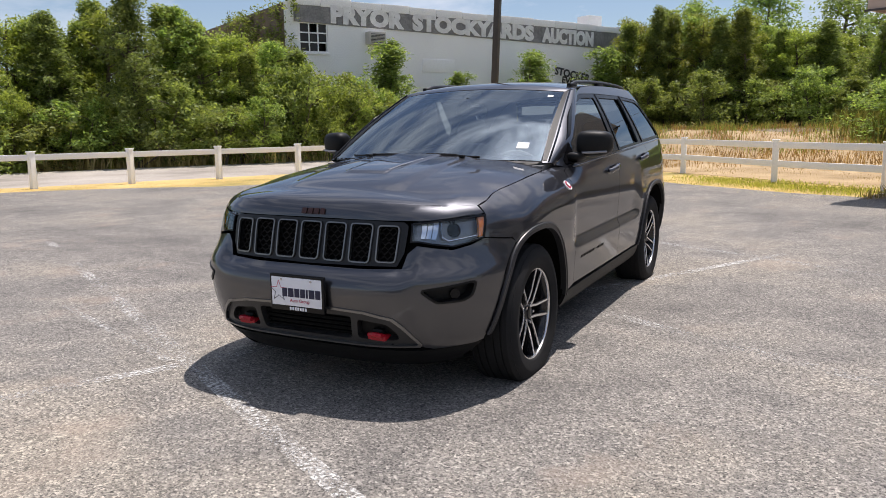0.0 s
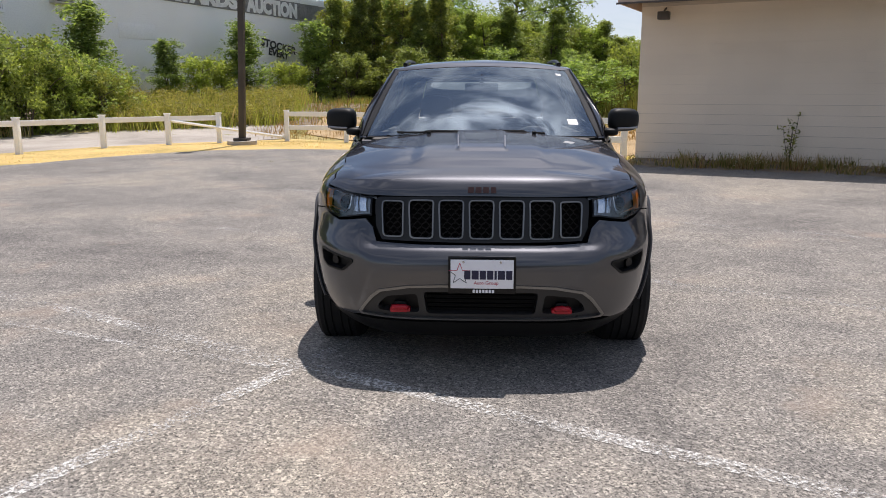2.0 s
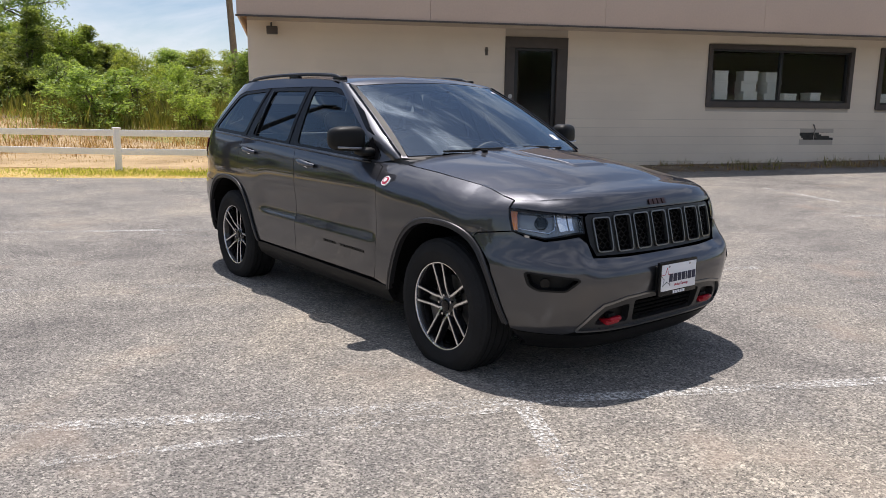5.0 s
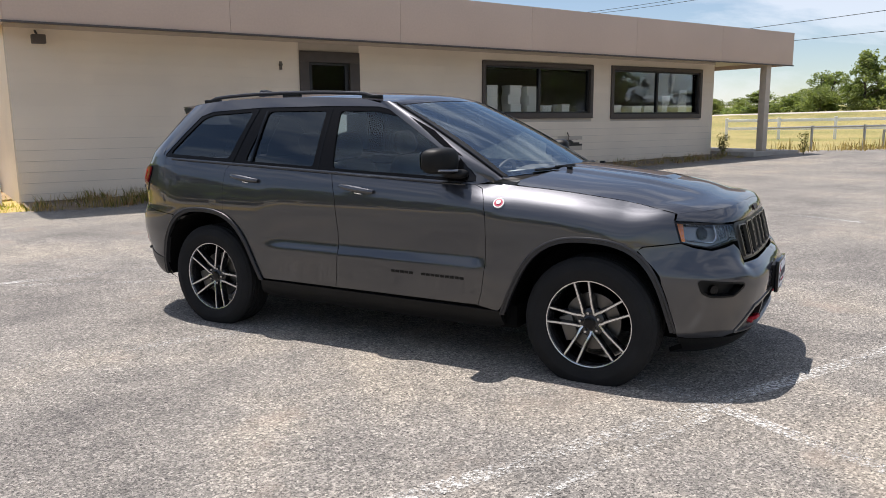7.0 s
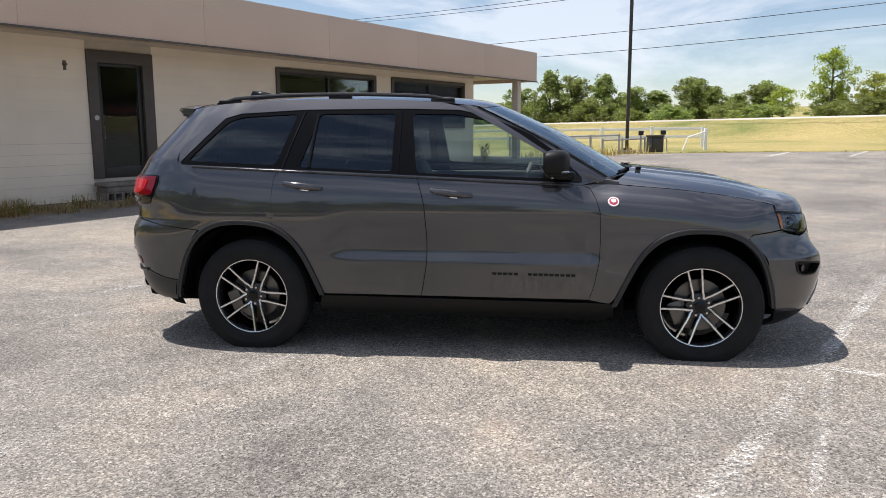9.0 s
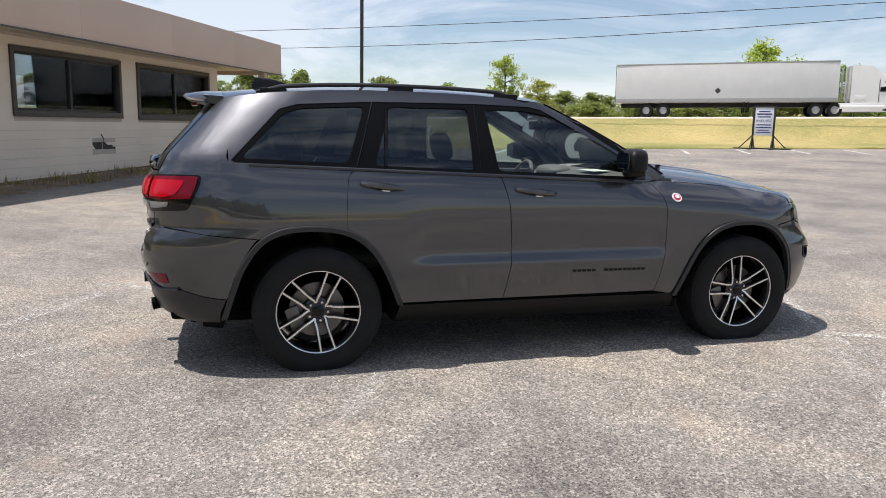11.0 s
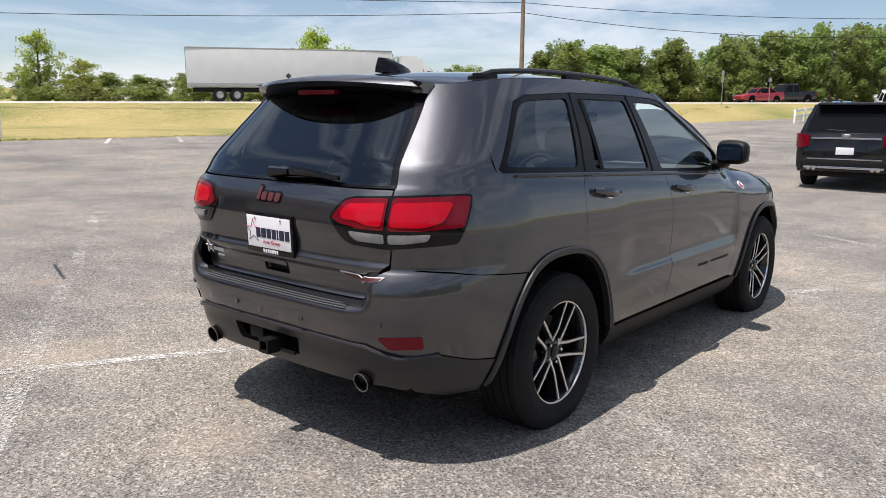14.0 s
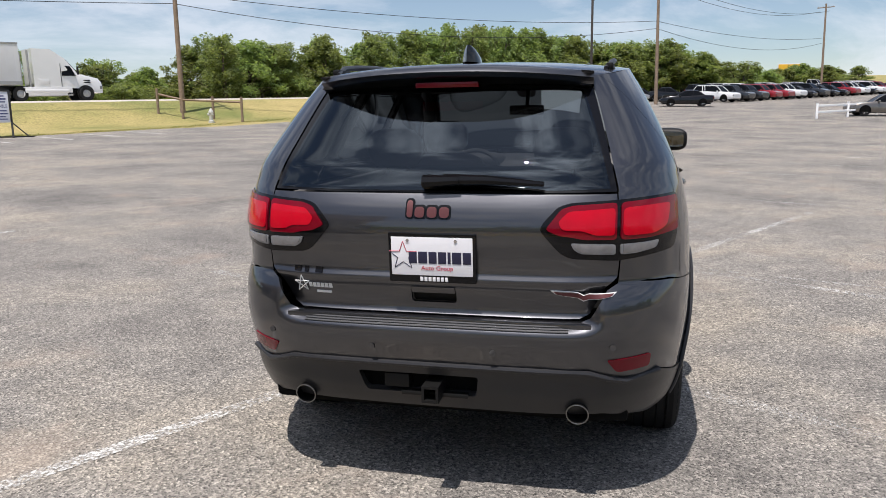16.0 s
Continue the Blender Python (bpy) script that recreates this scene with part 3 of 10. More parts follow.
SIGN_WHITE = mat("white_sign_board", (0.68, 0.69, 0.74), 0.5, var=0.04)
SIGN_BLUE = mat("navy_print", (0.05, 0.06, 0.16), 0.6, var=0.05)
YELLOW_BILL = mat("yellow_billboard", (0.75, 0.42, 0.03), 0.6, var=0.15, scale=1)

# ---- lie of the land ----
ROAD_P, ROAD_U, ROAD_M = Vector((48.5, 40.0)), Vector((0.84, -0.5426)), Vector((0.5426, 0.84))


def road_z(x):
    return 1.85 + 0.0165 * x


def land(x, y):
    s = 0.0112 * x + 0.0145 * y - 0.06
    h = (s + math.sqrt(s * s + 0.01)) / 2
    e = x - 37
    h += 0.03 * (e + math.sqrt(e * e + 40)) / 2 if x > 0 else 0
    h += 0.95 * smooth(22, 34, -x - 0.25 * y)
    q = (Vector((x, y)) - ROAD_P).dot(ROAD_M)
    k = smooth(-14.0, -8.0, q) * smooth(260, 60, abs((Vector((x, y)) - ROAD_P).dot(ROAD_U)))
    h += (road_z(x) - h) * k
    return h - 0.45 * smooth(8, 14, q) * k


def spaced(lo, hi, near, fine, coarse):
    """Grid lines, close inside +-near and wider outside."""
    out, v = [], lo
    while v < hi:
        out.append(v)
        v += fine if -near <= v < near else coarse
    return out + [hi]


def land_mesh(name, xs, ys, lift, material):
    me = bpy.data.meshes.new(name)
    pts = [(x, y, land(x, y) + lift) for x in xs for y in ys]
    k = len(ys)
    fs = [(i * k + j, (i + 1) * k + j, (i + 1) * k + j + 1, i * k + j + 1) for i in range(len(xs) - 1) for j in range(k - 1)]
    me.from_pydata(pts, [], fs)
    me.materials.append(material)
    me.polygons.foreach_set("use_smooth", [True] * len(me.polygons))
    return me


GX = spaced(-1200, 1200, 140, 2.0, 60)
ground = tagged(new("ground", land_mesh("ground", GX, GX, -0.05, MEADOW)), "dry yellow-green grassland reaching to the horizon", "ground", kind="structure")


def lay(name, poly, step, lift, material, label):
    """A surface laid over the land within an outline, with a thin edge."""
    xs, ys = [p[0] for p in poly], [p[1] for p in poly]
    nu, nv = max(1, int((max(xs) - min(xs)) / step)), max(1, int((max(ys) - min(ys)) / step))
    d = sheet(min(xs), max(xs), nu, min(ys), max(ys), nv, lambda u, v: (u, v, land(u, v) + lift), keep=[poly], rim=0.05)
    return tagged(new(name, sheet_mesh(name, d, material)), label, name, kind="structure")


LOT_EDGE = [(-9.75, 3.2), (-10.4, 1.6), (-12.1, -0.8), (-13.7, -2.8), (-13.9, -5.2), (-13.4, -6.8), (-12.2, -8.0), (-10.9, -8.8), (-9.6, -9.3), (-8.1, -10.4), (-7.2, -12.0), (-6.1, -13.3), (6, -23.5)]
LOT = [(130, -90), (138, -44), (112, -16), (92, -4), (80, 0), (74, 14), (62, 15), (46, 20.5), (37, 23.0), (33, 25.2), (22, 26.7), (9, 27.6), (4.2, 27.2), (0.6, 24.8), (-0.6, 22.2),
       *LOT_EDGE, (16, -70)]
lay("parking_lot", LOT, 2.0, 0.0, ASPHALT, "old pale chip-sealed asphalt parking lot with worn stall lines")
VERGE_A = [*LOT_EDGE, (4, -26.2), (-6.4, -15.2), (-8.6, -14.0), (-10.6, -12.9), (-12.5, -11.7), (-14.7, -10.6), (-16.4, -9.0), (-17.4, -7.6), (-18.5, -5.9), (-17.5, -3.9), (-16.1, -1.5), (-13.0, 2.0), (-12.0, 3.9), (-10.9, 3.9)]
lay("grass_verge", VERGE_A, 1.0, -0.02, VERGE, "strip of dry yellow grass between lot and fence")
lay("bare_soil", [(-18.2, -4.2), (-12.1, 3.0), (-12.8, 5.6), (-16.5, 6.6), (-24, 6.2), (-31, 2.0), (-31.5, -4.0), (-27, -6.6), (-21.5, -6.3)], 1.0, -0.012, BARE, "dry tan soil with sparse grass behind the fence")
DRIVE = [(-8.6, -13.9), (-10.6, -12.8), (-12.5, -11.6), (-14.7, -10.5), (-16.4, -8.9), (-17.6, -7.4), (-19.2, -6.4), (-23.9, -7.4), (-23.7, -8.8), (-22.8, -11.3), (-21.0, -13.8), (-19.3, -15.7), (-14.5, -19.2), (-9.5, -21.5), (3, -31), (6, -27.8), (-6.4, -15.1)]
# dark sheet: shade at the foot of thicket and weeds is put into its colour
lay("thicket_soil", [(-23.6, -7.2), (-23.4, -8.6), (-22.5, -11.0), (-20.8, -13.4), (-19.0, -15.4), (-14.3, -18.9), (-9.3, -21.2), (3, -30.7), (0, -38), (-16, -29), (-29, -19), (-44, -10), (-46, 6), (-34, 4)], 1.5, -0.042, DIRT, "dark soil under the thicket and weeds, shade put into its colour")
lay("gravel_drive", DRIVE, 1.5, -0.03, GRAVEL, "pale gravel drive behind the white fence")
road_pts = []
for s in range(-240, 241, 8):
    road_pts.append(s)
rm = bpy.data.meshes.new("highway")
rv, rf = [], []
for i, s in enumerate(road_pts):
    for q in (-6.5, -6.0, 6.0, 6.5):
        p = ROAD_P + ROAD_U * s + ROAD_M * q
        rv.append((p.x, p.y, land(p.x, p.y) + (0.06 if abs(q) < 6.2 else -0.1)))
    if i:
        rf += [((i - 1) * 4 + k, i * 4 + k, i * 4 + k + 1, (i - 1) * 4 + k + 1) for k in range(3)]
rm.from_pydata(rv, [], rf)
rm.materials.append(HIGHWAY)
tagged(new("highway", rm), "pale concrete highway on a low embankment", "road", kind="structure")

# parking stall lines
AL, BL = Vector((0.482, 0.876)), Vector((-0.876, 0.482))
NODE = Vector((2.16, -0.98))


def stall_line(a, b, width, lift=0.005, paint=PAINT_LINE):
    bm = bmesh.new()
    a, b = Vector(a), Vector(b)
    d = (b - a)
    side = Vector((-d.y, d.x)).normalized() * width / 2
    k = max(1, int(d.length / 1.0))
    prev = None
    for i in range(k + 1):
        p = a + d * i / k
        cur = [bm.verts.new((q.x, q.y, land(q.x, q.y) + lift)) for q in (p - side, p + side)]
        if prev:
            bm.faces.new((prev[0], cur[0], cur[1], prev[1]))
        prev = cur
    return solo("stall_line", bm, paint, "worn white parking stall line on the asphalt", "line", "structure")


def grid_line(a0, b0, a1, b1, width, paint=PAINT_LINE):
    """A line given along and across the stalls from the node where two lines cross."""
    stall_line(NODE + AL * a0 + BL * b0, NODE + AL * a1 + BL * b1, width, 0.005, paint)


grid_line(-6.05, 0.02, -3.2, 0.02, 0.10)
grid_line(-3.2, 0.02, 0.25, 0.02, 0.11, PAINT_FAINT)
grid_line(0.25, 0.02, 4.6, 0.02, 0.10)
grid_line(0.02, -4.6, 0.02, -0.05, 0.10)
grid_line(0.01, 0.08, 0.0, 3.6, 0.09, PAINT_FAINT)
grid_line(0.0, 3.6, 0.0, 6.1, 0.095)
grid_line(-2.1, -0.36, -0.1, -0.07, 0.06, PAINT_FAINT)
grid_line(-3.65, 2.81, 3.0, 2.81, 0.11, PAINT_FAINT)
grid_line(-5.8, 5.74, -2.9, 5.72, 0.10)
grid_line(-2.9, 5.72, 6.6, 5.68, 0.115, PAINT_FAINT)
grid_line(-2.9, 5.55, -1.5, 4.86, 0.08, PAINT_FAINT)
grid_line(6.95, 3.2, 6.95, 9.2, 0.11)
grid_line(0.8, -2.78, 6.2, -3.0, 0.11)
grid_line(-3.0, -5.5, 3.4, -5.5, 0.11)
for k in range(-1, 7):
    e = Vector((13.3 + 2.72 * k, 26.9 - 0.42 * k))
    stall_line(e, e - AL * 4.1, 0.14, 0.02, PAINT_FRESH)
for k in range(9):
    e = Vector((11.0 + 3.0 * k, -6.0 - 1.0 * k))
    stall_line(e, e + AL * 5.0, 0.12, 0.015)

bm = bmesh.new()
for k in range(6):
    p = Vector((-1.62, 4.05)).lerp(Vector((-1.44, 4.63)), k / 5)
    bmesh.ops.create_grid(bm, x_segments=1, y_segments=1, size=1, matrix=Matrix.Translation((p.x, p.y, land(p.x, p.y) + 0.004)) @ Matrix.Rotation(1.27 + 0.1 * math.sin(k * 2.3), 4, "Z") @ Matrix.Diagonal((0.072, 0.012 + 0.004 * (k % 2), 1, 1)))
solo("tar_strip", bm, BLACK_PAINT, "short strip of black tar on the asphalt", "strip", "structure", smooth=None)

# ---- white rail fences ----
def fence_post(at, h, w=0.13):
    bm = bmesh.new()
    box(bm, -w / 2, w / 2, -w / 2, w / 2, -0.3, h, 0.008)
    box(bm, -w / 2 - 0.015, w / 2 + 0.015, -w / 2 - 0.015, w / 2 + 0.015, h, h + 0.03, 0.008)
    return bm, Matrix.Translation((at[0], at[1], land(at[0], at[1]) - 0.02))


def fence(name, pts, h, rails, label, thick=0.045, deep=0.14):
    f = thing(name, label, "fence", (0, 0, 0))
    post_mesh = None
    for p in pts:
        bm, m = fence_post(p, h)
        ob = part("post", post_mesh or bm, WHITE_WOOD, f)
        if post_mesh:
            bm.free()
        post_mesh = ob.data
        a = pts[min(pts.index(p) + 1, len(pts) - 1)]
        ob.matrix_local = m
    for i in range(len(pts) - 1):
        a, b = Vector((*pts[i], land(*pts[i]))), Vector((*pts[i + 1], land(*pts[i + 1])))
        for z in rails[i] if isinstance(rails[0], (list, tuple)) else rails:
            bm = bmesh.new()
            d = b - a
            box(bm, -0.02, d.length + 0.02, -thick / 2, thick / 2, -deep / 2, deep / 2, 0.008)
            ob = part("rail", bm, WHITE_WOOD, f)
            ob.matrix_local = Matrix.Translation(a + Vector((0, 0, z - 0.02))) @ d.to_track_quat("X", "Z").to_matrix().to_4x4()
    return f


FL = [(1.4, -20.0), (-0.6, -18.5), (-2.5, -17.1), (-4.4, -15.8), (-6.35, -14.55), (-8.3, -13.5), (-10.2, -12.35), (-12.15, -11.2), (-14.3, -10.15), (-15.75, -8.95), (-16.6, -7.75)]
fence("white_fence", FL, 0.86, [0.74], "white painted post-and-rail fence with a single top rail")
FR = [(-17.5, -5.93), (-17.0, -4.0), (-15.7, -1.2), (-13.1, 1.2), (-11.45, 3.25)]
fence("white_fence", FR, 0.92, [0.83, 0.42], "white two-rail fence ending at the tan building")
bm = bmesh.new()
tube(bm, [(-15.8, -8.85, 0.66), (-17.45, -6.0, 0.12)], 0.045, 6)
solo("fallen_rail", bm, WHITE_WOOD, "white fence rail hanging down at one end", "rail")
FW = [(-4 + 2.5 * k, 36.5 - 0.3 * k) for k in range(0, 6)]
fence("white_fence", FW, 1.0, [0.9, 0.5], "white rail fence standing on the grass by the drive")
FE = [(53.4, 13.1), (56.2, 13.2), (59, 13.3)]
fence("white_fence", FE, 1.0, [0.9, 0.5], "short white rail fence at the lot's far edge")
FG = [(48.6, -12.5), (51.3, -15.0), (54.2, -17.6), (57, -20.2)]
fence("white_fence", FG, 1.0, [0.85, 0.45], "white rail fence beside a parked sedan")

# ---- tan building ----
TA, TD = Vector((-10.74, 3.863)), Vector((0.4348, 0.9005))
TN = Vector((0.9005, -0.4348))
TM = Matrix(((TD.x, -TN.x, 0, TA.x), (TD.y, -TN.y, 0, TA.y), (0, 0, 1, 0), (0, 0, 0, 1)))   # local x along the wall, -y outwards, z up
W0, W1, WT = -0.5, 19.95, 3.3
OPEN = [(5.18, 6.68, 0.50, 3.05), (10.3, 14.3, 1.55, 3.0), (15.1, 19.28, 1.52, 3.02), (12.98, 13.95, 0.74, 0.91)]
tan = thing("tan_building", "low tan painted block building with brown fascia roof", "building")
tan.matrix_world = TM
backing = bmesh.new()
cuts = sorted({W0, W1, *[v for o in OPEN for v in o[:2]]})
lev = sorted({-0.4, WT, *[v for o in OPEN for v in o[2:]]})
for x0, x1 in zip(cuts, cuts[1:]):
    for z0, z1 in zip(lev, lev[1:]):
        cx, cz = (x0 + x1) / 2, (z0 + z1) / 2
        if not any(o[0] < cx < o[1] and o[2] < cz < o[3] for o in OPEN[:3]):
            box(backing, x0, x1, 0.012, 0.22, z0, z1)
part("wall", backing, TAN_JOINT, tan, smooth=None)
# block courses under thick paint: their bed joints show only low on the wall
blocks = bmesh.new()
course = 0.203
z = -0.2
rnd = random.Random(5)
while z < WT - 0.02:
    gap = 0.006 if z < 1.2 else 0.0012
    zt = min(z + course - gap, WT)
    spans = [(W0, W1)]
    for o in OPEN:
        if z < o[3] and zt > o[2]:
            nxt = []
            for s, t in spans:
                if t <= o[0] or s >= o[1]:
                    nxt.append((s, t))
                else:
                    if s < o[0]:
                        nxt.append((s, o[0]))
                    if t > o[1]:
                        nxt.append((o[1], t))
            spans = nxt
    for s, t in spans:
        k = max(1, int((t - s) / 1.2))
        edge = [rnd.uniform(-0.002, 0.002) for _ in range(k + 1)]
        for i in range(k):
            a, c, d, e = s + (t - s) * i / k, s + (t - s) * (i + 1) / k, edge[i], edge[i + 1]
            vs = [blocks.verts.new(q) for q in ((a, d, z), (c, e, z), (c, e, zt), (a, d, zt), (a, 0.02, z), (c, 0.02, z), (c, 0.02, zt), (a, 0.02, zt))]
            for q in ((0, 1, 2, 3), (3, 2, 6, 7), (4, 5, 1, 0)):
                blocks.faces.new([vs[j] for j in q])
    z += course
tagged(part("blockwork", blocks, TAN_WALL, tan, "tan painted concrete blocks", smooth=None), kind="stuff")
b = bmesh.new()
box(b, W0, W0 + 0.22, 0.22, 9.0, -0.4, WT)
part("side_wall", b, TAN_WALL, tan)
b = bmesh.new()
box(b, W1 - 0.22, W1, 0.22, 9.0, -0.4, WT)
part("side_wall", b, TAN_WALL, tan)
b = bmesh.new()
box(b, W0, W1, 9.0, 9.22, -0.4, WT)
part("rear_wall", b, TAN_WALL, tan)
# room surfaces behind the windows, darkened by colour to look dim
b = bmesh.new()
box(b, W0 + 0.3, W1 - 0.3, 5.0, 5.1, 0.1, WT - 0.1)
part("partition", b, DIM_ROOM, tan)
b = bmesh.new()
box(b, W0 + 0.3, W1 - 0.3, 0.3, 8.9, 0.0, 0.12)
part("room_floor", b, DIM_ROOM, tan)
b = bmesh.new()
box(b, W0, 22.1, -1.28, 9.3, WT, WT + 0.1)
part("soffit", b, SOFFIT, tan)
b = bmesh.new()
box(b, W0 - 0.1, 22.15, -1.36, 9.4, 3.40, 4.20)
part("roof", b, FASCIA, tan)
# fascia panels hung over the roof's edge
for k in range(6):
    x0, x1 = W0 - 0.12 + (22.28 - W0 + 0.0) * k / 6, W0 - 0.12 + (22.28 - W0) * (k + 1) / 6 - 0.004
    b = bmesh.new()
    box(b, x0, x1, -1.40, -1.362, 3.17, 4.22, 0.004)
    part("fascia_panel", b, FASCIA, tan)
for x0, x1 in ((W0 - 0.14, W0 - 0.102), (22.155, 22.19)):
    b = bmesh.new()
    box(b, x0, x1, -1.36, 9.4, 3.17, 4.22, 0.004)
    part("fascia_panel", b, FASCIA, tan)
b = bmesh.new()
box(b, W0 - 0.16, 22.2, -1.43, -1.40, 3.15, 3.185, 0.003)
part("drip_edge", b, BROWN_TRIM, tan)
b = bmesh.new()
box(b, W0, W1, -0.03, 0.0, WT - 0.08, WT - 0.003, 0.004)
part("wall_trim", b, SOFFIT, tan)
b = bmesh.new()
box(b, W0 - 0.02, W1 + 0.02, -0.03, 0.0, -0.3, 0.05, 0.008)
part("footing", b, CONCRETE, tan, "low concrete-grey strip along the wall's foot")


def frame_of(parent, x0, x1, z0, z1, w, y0, y1, material, name="window_frame"):
    for a, bb, c, d in ((x0, x1, z1 - w, z1), (x0, x1, z0, z0 + w), (x0, x0 + w, z0 + w, z1 - w), (x1 - w, x1, z0 + w, z1 - w)):
        q = bmesh.new()
        box(q, a, bb, y0, y1, c, d, 0.004)
        part(name, q, material, parent)


for x0, x1, z0, z1 in OPEN[1:3]:
    win = part("window", box(bmesh.new(), x0 - 0.02, x1 + 0.02, -0.055, -0.02, z0 - 0.03, z0 + 0.0, 0.004), BROWN_TRIM, tan, "wide sliding window with dark brown surround")
    frame_of(win, x0 - 0.02, x1 + 0.02, z0, z1 + 0.02, 0.11, -0.05, 0.10, BROWN_TRIM)
    frame_of(win, x0 + 0.09, x1 - 0.09, z0 + 0.11, z1 - 0.09, 0.05, 0.03, 0.12, BLACK_FRAME, "sash")
    xm = x0 + (x1 - x0) * 0.5
    part("mullion", box(bmesh.new(), xm - 0.035, xm + 0.035, 0.02, 0.115, z0 + 0.16, z1 - 0.14, 0.004), BLACK_FRAME, win)
    for a, c in ((x0 + 0.14, xm - 0.035), (xm + 0.035, x1 - 0.14)):
        p = part("pane", box(bmesh.new(), a, c, 0.07, 0.078, z0 + 0.16, z1 - 0.14), PANE, win)
        p.visible_shadow = False
x0, x1, z0, z1 = OPEN[0]
door = part("door", box(bmesh.new(), x0 + 0.32, x1 - 0.32, 0.05, 0.09, z0 + 0.0, z0 + 0.22, 0.003), BLACK_FRAME, tan, "glazed shop door in a wide brown surround")
for a, bb, c, d in ((x0, x1, z1 - 0.24, z1), (x0, x0 + 0.22, z0, z1 - 0.24), (x1 - 0.25, x1, z0, z1 - 0.24)):
    part("door_surround", box(bmesh.new(), a, bb, -0.04, 0.10, c, d, 0.004), BROWN_TRIM, door)
for a, bb, c, d in ((x0 + 0.22, x1 - 0.25, z1 - 0.30, z1 - 0.24), (x0 + 0.22, x0 + 0.32, z0, z1 - 0.30), (x1 - 0.35, x1 - 0.25, z0, z1 - 0.30)):
    part("stile", box(bmesh.new(), a, bb, 0.03, 0.10, c, d, 0.004), BLACK_FRAME, door)
p = part("pane", box(bmesh.new(), x0 + 0.32, x1 - 0.35, 0.066, 0.074, z0 + 0.22, z1 - 0.30), PANE, door)
p.visible_shadow = False
part("door_handle", tube(bmesh.new(), [(x0 + 0.29, 0.02, 1.55), (x0 + 0.29, -0.04, 1.55), (x0 + 0.29, -0.04, 1.30), (x0 + 0.29, 0.02, 1.30)], 0.012, 8), GALV, door)
part("lock", rod(bmesh.new(), (x0 + 0.13, -0.02, 1.72), (x0 + 0.13, -0.055, 1.72), 0.05, n=16), GALV, door, "round steel lock plate")
# steps of hollow blocks under the door
step = thing("door_step", "concrete door step on hollow blocks", "step")
step.matrix_world = TM
part("slab", box(bmesh.new(), 5.12, 6.62, -0.48, -0.065, 0.36, 0.44, 0.02), OLD_CONCRETE, step)
part("slab", box(bmesh.new(), 5.17, 6.58, -0.45, -0.065, 0.25, 0.355, 0.02), OLD_CONCRETE, step)
for k in range(4):
    xb = 5.16 + 0.355 * k
    blk = part("block", box(bmesh.new(), xb, xb + 0.35, -0.10, -0.065, 0.02, 0.245), OLD_CONCRETE, step)
    for a, bb, c, d in ((xb, xb + 0.03, 0.02, 0.245), (xb + 0.16, xb + 0.19, 0.02, 0.245), (xb + 0.32, xb + 0.35, 0.02, 0.245)):
        part("web", box(bmesh.new(), a, bb, -0.44, -0.10, c, d, 0.003), OLD_CONCRETE, blk)
    for c, d in ((0.02, 0.05), (0.215, 0.245)):
        part("web", box(bmesh.new(), xb + 0.03, xb + 0.32, -0.44, -0.10, c, d, 0.003), OLD_CONCRETE, blk)
# porch slab, column, wall fittings
porch = solo("porch_slab", box(bmesh.new(), 19.97, 22.6, -1.6, 6.0, 0.0, 0.40, 0.02), CONCRETE, "raised concrete porch slab at the building's end", "slab", m=TM)
solo("porch_column", box(bmesh.new(), 20.95, 21.2, -1.25, -1.02, 0.40, WT, 0.006), SOFFIT, "square painted steel porch column", "column", m=TM)
lamp = thing("flood_light", "small brown flood light under the eave", "light")
lamp.matrix_world = TM
part("bracket", rod(bmesh.new(), (0.0, -0.003, 3.18), (0.0, -0.20, 3.10), 0.02), BROWN_TRIM, lamp)
part("housing", box(bmesh.new(), -0.10, 0.13, -0.36, -0.16, 2.93, 3.09, 0.02), BROWN_TRIM, lamp)
bell = thing("alarm_bell", "small rusty alarm bell on the wall", "bell")
bell.matrix_world = TM
part("cup", rod(bmesh.new(), (4.74, 0.0, 2.73), (4.74, -0.06, 2.73), 0.045, 0.03, 14), RUST_METAL, bell)
part("back_plate", box(bmesh.new(), 4.71, 4.77, -0.02, -0.002, 2.62, 2.80, 0.004), RUST_METAL, bell)
hx0, hx1, hz0, hz1 = OPEN[3]
# flat plate: its dark colour stands for the shade inside the hole
hole = part("wall_cavity", box(bmesh.new(), hx0 - 0.01, hx1 + 0.01, 0.006, 0.0105, hz0 - 0.005, hz1 + 0.005), CAVITY_DARK, tan, "dark plate painting the shade in a hole of broken-out blocks")
for i, (xa, xb, za, zb) in enumerate(((0.0, 0.05, 0.0, 0.09), (0.03, 0.10, 0.0, 0.04), (0.56, 0.66, 0.13, 0.172), (0.63, 0.98, 0.095, 0.172), (0.86, 0.98, 0.05, 0.10), (0.40, 0.43, 0.0, 0.17))):
    part("broken_edge", box(bmesh.new(), hx0 + xa, hx0 + xb, -0.001 + 0.002 * (i == 5), 0.006, hz0 + za, hz0 + zb, 0.002, ), TAN_WALL if i < 5 else CONCRETE, hole)
pipe = solo("broken_conduit", tube(bmesh.new(), [(13.35, -0.01, 1.12), (13.38, -0.05, 1.0), (13.33, -0.06, 0.9), (13.42, -0.05, 0.78)], 0.018, 6), RUST_METAL, "bent conduit stub beside a hole in the wall", "pipe", m=TM)
